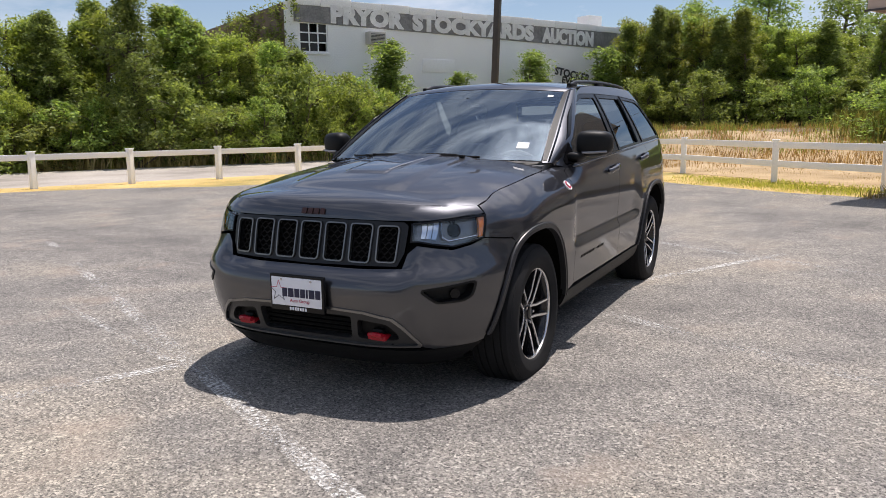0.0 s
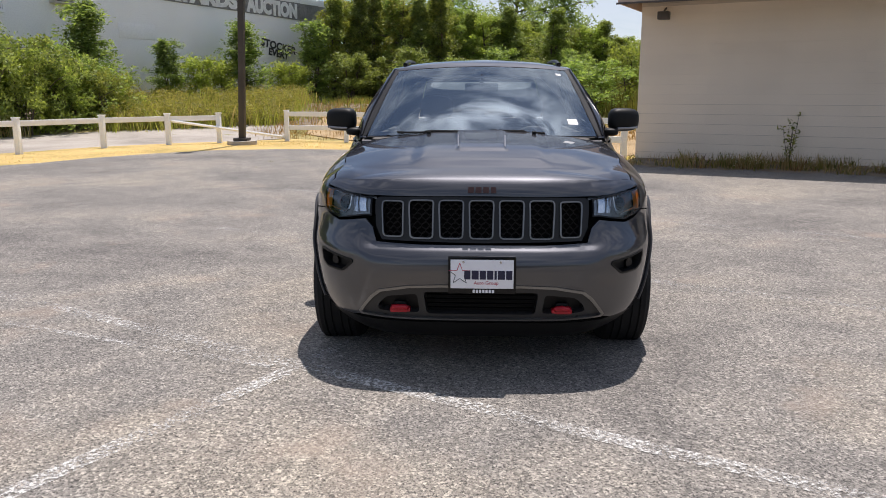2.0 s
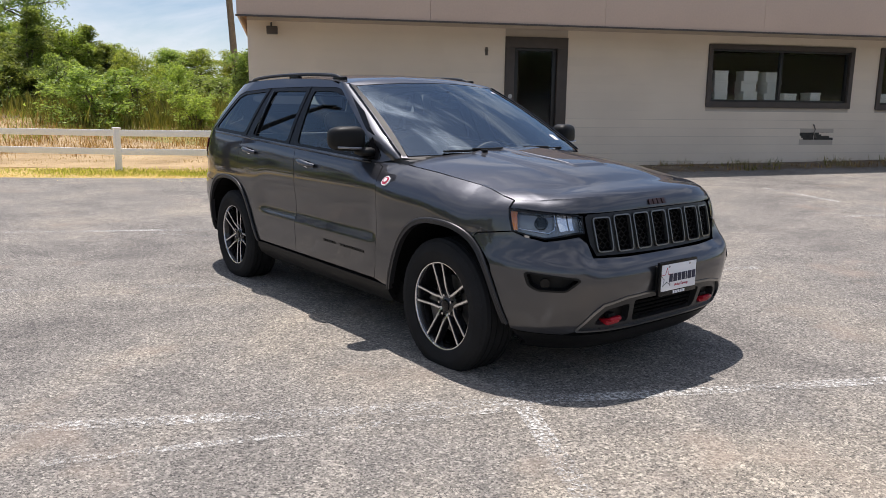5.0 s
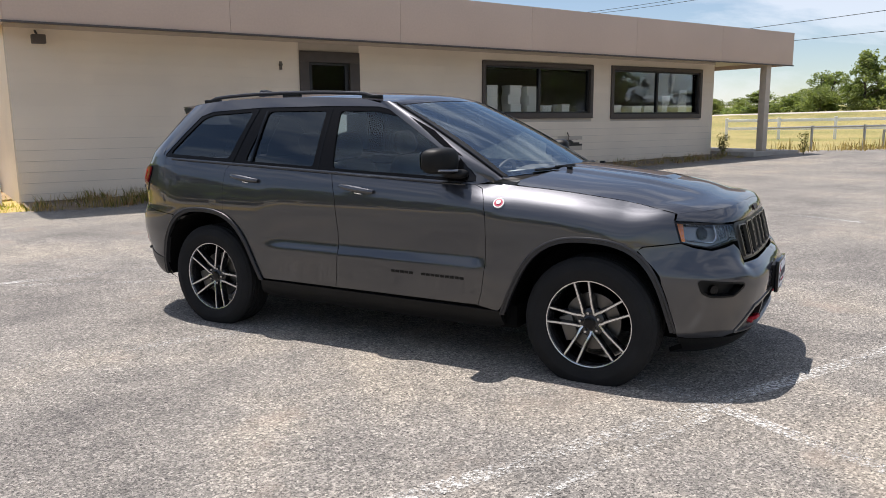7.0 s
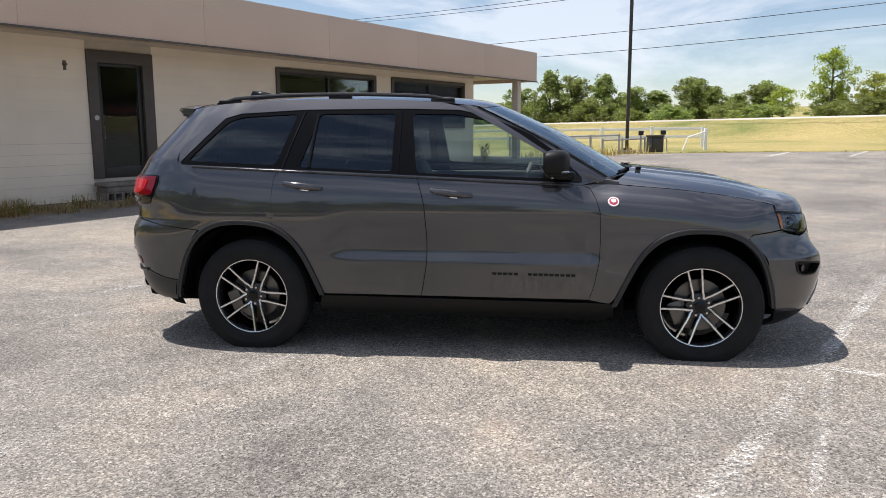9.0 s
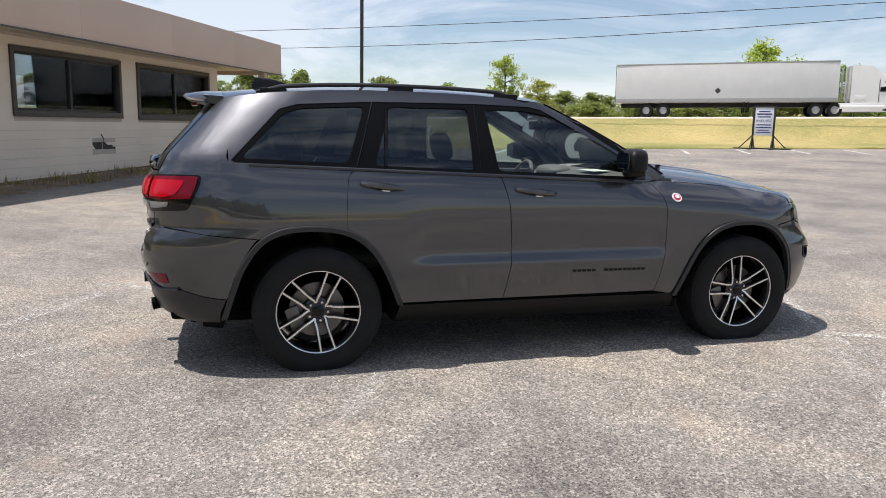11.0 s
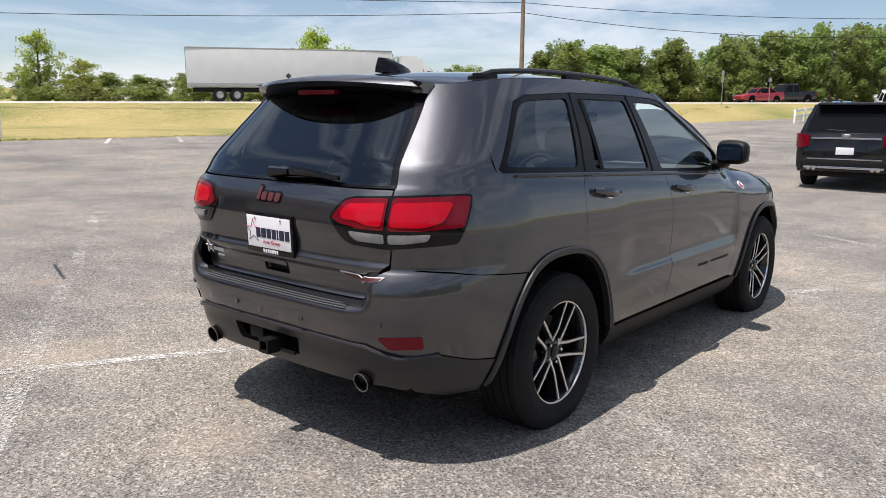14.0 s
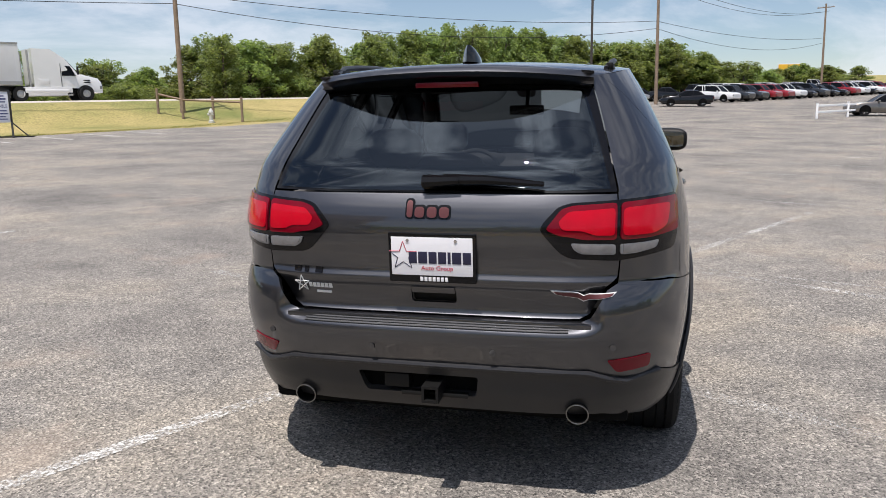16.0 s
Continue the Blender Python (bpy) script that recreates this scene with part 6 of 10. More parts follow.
def on_tail(out=0.0, corner=True):
    """The tail's surface; the bumper's corners stand proud of the gate between them."""
    def fn(s, z):
        th = math.pi / 2 * min(1.0, abs(s)) ** 2.5
        w = smooth(0.44, 0.56, abs(s)) if corner else 0.0
        xr = lerp_table(TAIL, z) * (1 - w) + lerp_table(TAIL_CORNER, z) * w
        x = xr + tail_len(z) * (1 - math.cos(th))
        y = flank(x, z) * math.sin(th) ** 0.4
        n = Vector((-math.cos(th), math.copysign(math.sin(th), s), 0))
        return (x + n.x * out, math.copysign(y, s) + n.y * out, z)
    return fn


def ny(y, z):
    """The nose's arc value for a distance y from the middle."""
    lo, hi = 0.0, 1.0
    fn = on_nose()
    for _ in range(28):
        m = (lo + hi) / 2
        lo, hi = (m, hi) if fn(m, z)[1] < abs(y) else (lo, m)
    return (math.copysign(lo, y), z)


def nx(x, z):
    c = 1 - (lerp_table(NOSE_SIDE, z) - x) / 0.8
    return ((math.acos(min(1, max(0, c))) / (math.pi / 2)) ** 0.5, z)


def ty(y, z):
    lo, hi = 0.0, 1.0
    fn = on_tail()
    for _ in range(28):
        m = (lo + hi) / 2
        lo, hi = (m, hi) if fn(m, z)[1] < abs(y) else (lo, m)
    return (math.copysign(lo, y), z)


def tx(x, z):
    c = 1 - (x - lerp_table(TAIL_CORNER, z)) / tail_len(z)
    return ((math.acos(min(1, max(0, c))) / (math.pi / 2)) ** 0.4, z)


def both(half):
    """An outline given for the left half from the top middle to the bottom middle, closed across the car."""
    return half + [(-s, z) for s, z in reversed(half)]


NOSE_CORNER = 1.895       # where the hood's front edge meets the fender


def nose_top(y):
    """The height of the hood's front crease."""
    return 1.034 - (1.034 - lerp_table(HOOD_EDGE, NOSE_CORNER)) * min(1.0, abs(y) / 0.78) ** 2.6


def hood_raw(x, y):
    a = abs(y)
    ze, zm = lerp_table(HOOD_EDGE, x), lerp_table(HOOD_MID, x)
    ys = side_y(x, ze) if x > 1.0 else 0.79
    z = zm - (zm - ze) * min(1.0, a / ys) ** 2.7
    z += 0.010 * (1 - smooth(0.30, 0.40, a)) * (1 - smooth(1.8, 2.0, x))
    z += 0.009 * (1 - smooth(0.125 + 0.03 * (1.7 - x), 0.15 + 0.03 * (1.7 - x), a)) * smooth(1.72, 1.66, x)
    return z


FRONT_EDGE = {}


def front_edge(y):
    """How far forward the hood's front crease lies, and the step that brings the hood to it."""
    k = round(abs(y), 3)
    if k not in FRONT_EDGE:
        zt = nose_top(k)
        x = on_nose()(*ny(k, zt))[0]
        FRONT_EDGE[k] = (x, zt - hood_raw(x, k))
    return FRONT_EDGE[k]


def hood_z(x, y):
    z = hood_raw(x, y)
    if x > 1.5:
        xe, dz = front_edge(y)
        z += dz * smooth(xe - 0.20, xe, x)
    return z


# ---- its materials ----
def car_paint(name, color, metal=0.75, rough=0.34):
    m = mat(name, color, rough, metal, var=0.03, scale=0.8, coat=1.0)
    n, l = m.node_tree.nodes, m.node_tree.links
    b = n["Principled BSDF"]
    fl = n.new("ShaderNodeTexVoronoi")
    fl.inputs["Scale"].default_value = 2600
    co = n.new("ShaderNodeTexCoord")
    l.new(co.outputs["Object"], fl.inputs["Vector"])
    bu = n.new("ShaderNodeBump")
    bu.inputs["Strength"].default_value, bu.inputs["Distance"].default_value = 0.06, 0.0004
    l.new(fl.outputs["Distance"], bu.inputs["Height"])
    l.new(bu.outputs["Normal"], b.inputs["Normal"])
    b.inputs["Coat Roughness"].default_value = 0.03
    b.inputs["Specular Tint"].default_value = (0.5, 0.5, 0.54, 1)
    b.inputs["Coat IOR"].default_value = 1.62
    return m


GREY_PAINT = car_paint("granite_metallic_paint", (0.064, 0.065, 0.072), 0.96, 0.42)
ARCH_GREY = mat("satin_grey_arch_trim", (0.034, 0.034, 0.037), 0.38, 0.3, var=0.06, scale=4, bump=0.04, bscale=300)
STEP_GREY = mat("ribbed_step_plastic", (0.075, 0.075, 0.077), 0.4, var=0.08)
CLADDING = mat("dark_grey_cladding", (0.022, 0.0218, 0.0225), 0.34, var=0.08, scale=5, bump=0.08, bscale=400)
BLACK_PLASTIC = mat("black_grained_plastic", (0.008, 0.008, 0.008), 0.5, ior=1.3, var=0.1, scale=8, bump=0.08, bscale=300)
GLOSS_BLACK = mat("gloss_black_trim", (0.006, 0.006, 0.007), 0.08, ior=1.33, var=0.02)
PILLAR_BLACK = mat("satin_black_pillar", (0.004, 0.004, 0.0045), 0.22, ior=1.22, var=0.02)
GRILLE_BLACK = mat("satin_black_grille", (0.005, 0.005, 0.0055), 0.38, var=0.05)
# near-black for underbody and liners; also carries the shade of gaps and recesses
DARK_VOID = mat("near_black_void", (0.006, 0.006, 0.006), 0.9, ior=1.15, var=0.1)
RUBBER = mat("tyre_rubber", (0.017, 0.017, 0.0175), 0.8, ior=1.25, var=0.18, scale=7, bump=0.15, bscale=180, fine=0.1)
RIM_BLACK = mat("gloss_black_rim", (0.012, 0.012, 0.013), 0.22, var=0.05, coat=0.4)
RIM_SILVER = mat("machined_aluminium", (0.72, 0.72, 0.73), 0.22, 0.95, var=0.04, scale=20)
CHROME = mat("dark_chrome", (0.55, 0.55, 0.56), 0.12, 1.0, var=0.03)
GUNMETAL = mat("grey_metal_trim", (0.21, 0.207, 0.20), 0.28, 0.85, var=0.05)
BRAKE = mat("brake_steel", (0.13, 0.125, 0.12), 0.35, 0.9, var=0.2, scale=9)
RED_HOOK = mat("red_powder_coat", (0.36, 0.006, 0.016), 0.4, var=0.06)
RED_LENS = mat("red_lamp_lens", (0.44, 0.003, 0.014), 0.14, var=0.12, scale=14, coat=0.35, ior=1.22)
RED_DEEP = mat("dark_red_lamp_lens", (0.15, 0.0015, 0.009), 0.14, var=0.10, scale=14, coat=0.35, ior=1.22)
CLEAR_LENS = mat("clear_grey_lamp_lens", (0.24, 0.24, 0.25), 0.12, 0.35, var=0.2, scale=30, coat=1.0)
AMBER = mat("amber_lamp_lens", (0.85, 0.24, 0.015), 0.15, var=0.1, scale=25, coat=1.0)
LAMP_DARK = mat("lamp_housing", (0.27, 0.28, 0.295), 0.25, 0.5, var=0.2, scale=25)
LAMP_CHROME = mat("lamp_reflector", (0.80, 0.82, 0.85), 0.12, 0.95, var=0.05)
GLASS_LENS = glass_mat("lamp_cover_glass", (0.90, 0.92, 0.94), 0.0, 1.6)
GLASS_FRONT = glass_mat("windscreen_glass", (0.72, 0.80, 0.79), 0.0, 2.9)
GLASS_DOOR = glass_mat("front_door_glass", (0.66, 0.76, 0.73), 0.0, 1.68)
GLASS_DARK = glass_mat("privacy_glass", (0.12, 0.13, 0.142), 0.0, 1.66)
PLATE_WHITE = mat("plate_white", (0.80, 0.80, 0.83), 0.45, var=0.03)
PLATE_NAVY = mat("plate_navy", (0.02, 0.02, 0.05), 0.5, var=0.05)
PLATE_RED = mat("plate_red", (0.45, 0.03, 0.07), 0.5, var=0.05)
BADGE_DARK = mat("badge_dark_red", (0.045, 0.022, 0.021), 0.35, 0.4, var=0.1)
BADGE_RED = mat("badge_dull_red", (0.11, 0.035, 0.037), 0.4, 0.3, var=0.1)
SEAT = mat("black_seat_leather", (0.022, 0.021, 0.021), 0.55, var=0.12, scale=6, bump=0.1, bscale=120)
DASH = mat("grey_dash_plastic", (0.12, 0.12, 0.122), 0.6, var=0.1, bump=0.1, bscale=200)
MOULDING = mat("polished_dark_moulding", (0.06, 0.06, 0.062), 0.12, 0.7, var=0.04)
# light grey for painted reflections on the hood
GLINT = mat("painted_glint", (0.26, 0.26, 0.28), 0.35, 0.6, var=0.1)
STICKER = mat("white_sticker", (0.75, 0.76, 0.76), 0.5, var=0.03)

jeep = thing("sport_utility_vehicle", "dark grey metallic sport utility vehicle parked on the worn lot", "car")


def panel(name, data, material=GREY_PAINT, label="", parent=None):
    return part(name, sheet_mesh(name, data, material), material, parent or jeep, label)


# outlines on the side, in x and z
ARCH_R = [(-2.01, 0.35), (-1.96, 0.52), (-1.90, 0.68), (-1.80, 0.82), (-1.67, 0.883), (-1.53, 0.895), (-1.38, 0.888), (-1.25, 0.853), (-1.14, 0.77), (-1.065, 0.66), (-1.01, 0.54), (-0.955, 0.40)]
ARCH_F = [(0.915, 0.37), (0.97, 0.50), (1.03, 0.63), (1.095, 0.735), (1.19, 0.82), (1.31, 0.866), (1.45, 0.876), (1.59, 0.866), (1.71, 0.82), (1.795, 0.74), (1.85, 0.64), (1.895, 0.50), (1.925, 0.37)]


def rounded(line, times=2):
    """An open line with its corners cut."""
    for _ in range(times):
        out = [line[0]]
        for a, b in zip(line, line[1:]):
            out += [(a[0] * 0.75 + b[0] * 0.25, a[1] * 0.75 + b[1] * 0.25), (a[0] * 0.25 + b[0] * 0.75, a[1] * 0.25 + b[1] * 0.75)]
        line = out + [line[-1]]
    return line


ARCH_R, ARCH_F = rounded(ARCH_R), rounded(ARCH_F)
MID_R, MID_F = (-1.475, 0.36), (1.435, 0.36)


def scaled(poly, mid, k, kz=None):
    return [(mid[0] + (x - mid[0]) * k, mid[1] + (z - mid[1]) * (kz or k)) for x, z in poly]


HOLE_R = [(-2.05, 0.1)] + scaled(ARCH_R, MID_R, 0.955) + [(-0.9, 0.1)]
HOLE_F = [(0.88, 0.1)] + scaled(ARCH_F, MID_F, 0.955) + [(1.95, 0.1)]
B_CUT = [(-0.33, 1.178), (-0.30, 1.08), (-0.28, 1.0), (-0.262, 0.80), (-0.262, 0.64), (-0.285, 0.50), (-0.305, 0.41)]
A_CUT = [(0.715, 1.132), (0.765, 1.11), (0.80, 1.05), (0.825, 0.97), (0.832, 0.80), (0.828, 0.66), (0.80, 0.50), (0.77, 0.41)]
C_CUT = [(-1.245, 1.216), (-1.28, 1.17), (-1.292, 1.05), (-1.292, 0.87)]
f_door = A_CUT + B_CUT[::-1]
r_door = B_CUT + [(-0.952, 0.41)] + [(x, z) for x, z in reversed(ARCH_R) if z > 0.45 and x > -1.28] + C_CUT[::-1]
f_fender = A_CUT + [(0.90, 0.385)] + [p for p in ARCH_F if 0.45 < p[1] and p[0] < 1.72] + [(1.745, 0.838), (1.93, 0.862), (1.905, 0.93), (1.888, 0.978)] + [(x, lerp_table(HOOD_EDGE, x) - 0.0005) for x in (1.885, 1.8, 1.7, 1.6, 1.5, 1.4, 1.3, 1.15, 1.0, 0.85)]
quarter = C_CUT + [p for p in reversed(ARCH_R) if p[1] > 0.8 and p[0] < -1.28] + [(-1.835, 0.83), (-2.10, 0.853), (-2.10, 0.95), (-2.10, 1.05), (-2.10, 1.15), (-2.10, 1.245), (-1.9, 1.243), (-1.5, 1.226)]

GAP = 0.0028
for name, outline, nu, nv in (("front_door", f_door, 30, 22), ("rear_door", r_door, 30, 22), ("front_fender", f_fender, 34, 24)):
    xs, zs = [p[0] for p in outline], [p[1] for p in outline]
    d = sheet(min(xs), max(xs), nu, min(zs), max(zs), nv, on_side(), keep=[shrink(outline, GAP * (0.4 if name == "front_fender" else 0.8))], rim=0.014)
    right = panel(name, d)
    panel(name, mirrored_only(d))

# quarter panels: the flank joined to the rounded corner beside the tail gate
d = sheet(-2.10, -1.2, 26, 0.8, 1.25, 24, on_side(), keep=[shrink([(x, z + 0.005 if z > 1.2 else z) for x, z in quarter], GAP * 0.05)], rim=0.0)
corner = [ty(-0.668, 0.875), ty(-0.675, 0.97), ty(-0.668, 1.08), ty(-0.66, 1.20)]
corner += [(-tx(-2.095, z)[0], z) for z in (1.25, 1.15, 1.05, 0.95, 0.853)]
corner += [(-tx(-2.2, 0.872)[0], 0.872), (-tx(-2.3, 0.882)[0], 0.882)]
ss = [p[0] for p in corner]
d = sheet(min(ss), max(ss), 44, 0.85, 1.25, 36, on_tail(-0.0006), keep=[corner], rim=0.0, out=d, flip=True)
panel("quarter_panel", d)
panel("quarter_panel", mirrored_only(d))

# wheel-arch trims, sills and the shell behind the gaps
for outline, mid in ((ARCH_R, MID_R), (ARCH_F, MID_F)):
    ring = outline + scaled(outline, mid, 0.945)[::-1]
    xs, zs = [p[0] for p in ring], [p[1] for p in ring]
    d = sheet(min(xs), max(xs), 30, min(zs), max(zs), 18, on_side(0.012), keep=[ring], rim=0.035)
    panel("wheel_arch_trim", d, ARCH_GREY, "dark grey wheel-arch trim")
    panel("wheel_arch_trim", mirrored_only(d), ARCH_GREY)
    edge = [on_side(0.008)(x, z) for x, z in scaled(outline, mid, 0.992)]
    for s in (-1, 1):
        part("arch_bead", tube(bmesh.new(), [Vector((p[0], abs(p[1]) * s, p[2])) for p in edge], 0.009, 8), ARCH_GREY, jeep)
sill = [(-0.97, 0.398), (0.915, 0.388), (0.93, 0.30), (0.85, 0.262), (-0.85, 0.262), (-0.99, 0.30)]
d = sheet(-1.0, 0.95, 24, 0.26, 0.40, 6, on_side(0.006), keep=[sill], rim=0.03)
panel("sill", d, BLACK_PLASTIC, "black plastic sill")
panel("sill", mirrored_only(d), BLACK_PLASTIC)
# added sheet behind the panel gaps, their shade put into its near-black colour
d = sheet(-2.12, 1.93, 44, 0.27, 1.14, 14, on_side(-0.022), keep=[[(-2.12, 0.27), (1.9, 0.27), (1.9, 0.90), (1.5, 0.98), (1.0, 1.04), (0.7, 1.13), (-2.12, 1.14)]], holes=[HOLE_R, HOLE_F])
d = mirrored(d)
panel("gap_shade_shell", d, DARK_VOID)
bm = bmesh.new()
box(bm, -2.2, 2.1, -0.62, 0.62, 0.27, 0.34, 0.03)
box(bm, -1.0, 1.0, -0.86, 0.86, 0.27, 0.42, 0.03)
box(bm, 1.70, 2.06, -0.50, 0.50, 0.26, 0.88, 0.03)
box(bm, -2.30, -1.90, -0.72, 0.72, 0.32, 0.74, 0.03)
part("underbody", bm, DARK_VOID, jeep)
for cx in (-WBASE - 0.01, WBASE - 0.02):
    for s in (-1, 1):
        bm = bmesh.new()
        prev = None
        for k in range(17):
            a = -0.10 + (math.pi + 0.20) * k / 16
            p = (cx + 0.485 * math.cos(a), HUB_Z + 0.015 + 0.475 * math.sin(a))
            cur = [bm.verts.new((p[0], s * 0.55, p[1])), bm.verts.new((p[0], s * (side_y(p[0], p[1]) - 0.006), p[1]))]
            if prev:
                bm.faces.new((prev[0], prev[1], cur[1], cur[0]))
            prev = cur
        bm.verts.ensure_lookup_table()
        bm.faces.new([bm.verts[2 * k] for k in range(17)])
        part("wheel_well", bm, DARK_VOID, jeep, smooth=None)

# ---- nose ----
half = [(0.0, 0.722), ny(0.30, 0.722), ny(0.525, 0.73), ny(0.545, 0.80), ny(0.585, 0.838), ny(0.66, 0.826), ny(0.735, 0.815), ny(0.80, 0.835), nx(1.93, 0.8595), nx(1.75, 0.836)]
half += [nx(1.72, 0.818), nx(1.795, 0.74), nx(1.85, 0.64), nx(1.895, 0.50), nx(1.925, 0.345), ny(0.80, 0.335), ny(0.66, 0.33), ny(0.615, 0.345), (0.0, 0.345)]
cover = both(half)
mouth_h = [(0.0, 0.520), ny(0.20, 0.522), ny(0.36, 0.515), ny(0.50, 0.488), ny(0.545, 0.45), ny(0.605, 0.358), ny(0.60, 0.34), (0.0, 0.335)]
mouth = both(mouth_h)
fog = round_poly([ny(0.648, 0.632), ny(0.832, 0.660), ny(0.820, 0.600), ny(0.795, 0.580), ny(0.705, 0.578)], 0.012, 3)
fog_m = [(-s, z) for s, z in fog]
d = sheet(-1, 1, 90, 0.33, 0.86, 40, on_nose(), keep=[shrink(cover, 0.002)], holes=[mouth, fog, fog_m], rim=0.02)
bumper = panel("front_bumper", d, GREY_PAINT, "grey bumper cover with dark lower mouth")
ring = both([(0.0, 0.530), ny(0.20, 0.532), ny(0.365, 0.525), ny(0.51, 0.497), ny(0.556, 0.456), ny(0.622, 0.362), ny(0.61, 0.345), ny(0.40, 0.340), (0.0, 0.338)])
inner = both([(0.0, 0.518), ny(0.20, 0.52), ny(0.358, 0.513), ny(0.497, 0.486), ny(0.542, 0.448), ny(0.606, 0.362), ny(0.597, 0.354), ny(0.40, 0.349), (0.0, 0.347)])
panel("mouth_trim", sheet(-0.8, 0.8, 50, 0.31, 0.55, 12, on_nose(0.006), keep=[ring], holes=[inner], rim=0.02), GUNMETAL, "grey metal trim round the lower mouth", bumper)
panel("lower_grille", sheet(-0.8, 0.8, 40, 0.31, 0.53, 10, on_nose(-0.055), keep=[ring]), BLACK_PLASTIC, "", bumper)
gaps = [round_poly([ny(0.285 * -1, 0.492), ny(0.285, 0.492), ny(0.27, 0.372), ny(-0.27, 0.372)], 0.02, 3)]
for sgn in (1, -1):
    q = [ny(0.318, 0.480), ny(0.47, 0.462), ny(0.515, 0.420), ny(0.525, 0.385), ny(0.49, 0.378), ny(0.305, 0.378)]
    gaps.append(round_poly([(u * sgn, z) for u, z in q], 0.02, 3))
panel("mouth_surround", sheet(-0.8, 0.8, 60, 0.33, 0.535, 18, on_nose(-0.010), keep=[shrink(ring, 0.002)], holes=gaps, rim=0.045), CLADDING, "satin dark grey surround of the lower openings", bumper)
for k in range(6):
    z0 = 0.362 + 0.024 * k
    panel("lower_slat", sheet(ny(-0.27, 0.4)[0], ny(0.27, 0.4)[0], 18, z0, z0 + 0.011, 1, on_nose(-0.04), rim=0.03), DARK_VOID, "", bumper)
chin = both([(0.0, 0.322), ny(0.61, 0.322), ny(0.66, 0.326), ny(0.80, 0.331), nx(1.925, 0.34), nx(1.94, 0.25), ny(0.70, 0.215), (0.0, 0.225)])
panel("chin_spoiler", sheet(-1, 1, 48, 0.2, 0.35, 8, on_nose(-0.004), keep=[chin], rim=0.03), BLACK_PLASTIC, "black lower chin", bumper)
for s in (-1, 1):
    hook = part("tow_hook", box(bmesh.new(), 2.10, 2.262, s * 0.405 - 0.052, s * 0.405 + 0.052, 0.372, 0.402, 0.012), RED_HOOK, jeep, "red painted tow hook")
    part("hook_ring", tube(bmesh.new(), [(2.235, s * 0.405 - 0.04, 0.39), (2.272, s * 0.405 - 0.03, 0.405), (2.28, s * 0.405, 0.41), (2.272, s * 0.405 + 0.03, 0.405), (2.235, s * 0.405 + 0.04, 0.39)], 0.013, 8), RED_HOOK, hook)
    part("hook_cap", box(bmesh.new(), 2.16, 2.25, s * 0.405 - 0.03, s * 0.405 + 0.03, 0.40, 0.43, 0.012), BLACK_PLASTIC, hook)
    pocket = box(bmesh.new(), 2.12, 2.235, s * 0.405 - 0.085, s * 0.405 + 0.085, 0.345, 0.372, 0.01)
    part("hook_pocket", pocket, BLACK_PLASTIC, jeep)
    f = fog if s > 0 else fog_m
    fl = panel("fog_light_bezel", sheet(min(p[0] for p in f), max(p[0] for p in f), 8, 0.54, 0.68, 6, on_nose(-0.045), keep=[f]), BLACK_PLASTIC, "black fog lamp recess", bumper)
    rimp = shrink(f, -0.010)
    panel("fog_rim", sheet(min(p[0] for p in rimp), max(p[0] for p in rimp), 8, 0.53, 0.69, 6, on_nose(0.004), keep=[rimp], holes=[f], rim=0.05), BLACK_PLASTIC, "", fl)
    c = Vector(on_nose(-0.04)(*ny(0.775 * s, 0.607)))
    n = Vector((0.75, 0.66 * s, 0)).normalized()
    part("fog_lamp", rod(bmesh.new(), c - n * 0.02, c + n * 0.012, 0.025, n=18), GLOSS_BLACK, fl, "small dark round fog lamp")

# grille: black panel with seven framed slots
gr = both([(0.0, 0.948), ny(0.30, 0.950), ny(0.515, 0.945), ny(0.535, 0.93), ny(0.53, 0.80), ny(0.50, 0.738), (0.0, 0.728)])
slots = []
for k in range(-3, 4):
    w = 0.064 if abs(k) < 3 else 0.057
    c = 0.1485 * k if abs(k) < 3 else 0.440 * (1 if k > 0 else -1)
    drop = 0.006 * (abs(k) == 3)
    slots.append(round_poly([ny(c - w, 0.938 - drop) if c - w else (0, 0.938), ny(c + w, 0.938 - drop), ny(c + w * 0.93, 0.748 + drop), ny(c - w * 0.93, 0.748 + drop)], 0.022, 4))
d = sheet(-0.6, 0.6, 60, 0.72, 0.955, 14, on_nose(-0.006), keep=[gr], holes=[shrink(s, 0.006) for s in slots], rim=0.03)
grille = panel("grille", d, GRILLE_BLACK, "black grille with seven grey-framed slots")
for s in slots:
    lo, hi = min(p[0] for p in s) - 0.01, max(p[0] for p in s) + 0.01
    fr = panel("slot_frame", sheet(lo, hi, 6, 0.74, 0.945, 10, on_nose(0.004), keep=[s], holes=[shrink(s, 0.0062)], rim=0.02), GUNMETAL, "", grille)
    mesh = bmesh.new()
    fn = on_nose(-0.022)
    n = 6
    for r in range(9):
        z0 = 0.752 + 0.0225 * r
        pts = [fn(lo + 0.012 + (hi - lo - 0.024) * i / n, z0 + (0.0075 if (i + r) % 2 else -0.0075)) for i in range(n + 1)]
        tube(mesh, pts, 0.0042, 5)
    part("slot_mesh", mesh, BLACK_PLASTIC, fr, smooth=60)
panel("grille_backing", sheet(-0.62, 0.62, 20, 0.72, 0.955, 4, on_nose(-0.05)), DARK_VOID, "", grille)
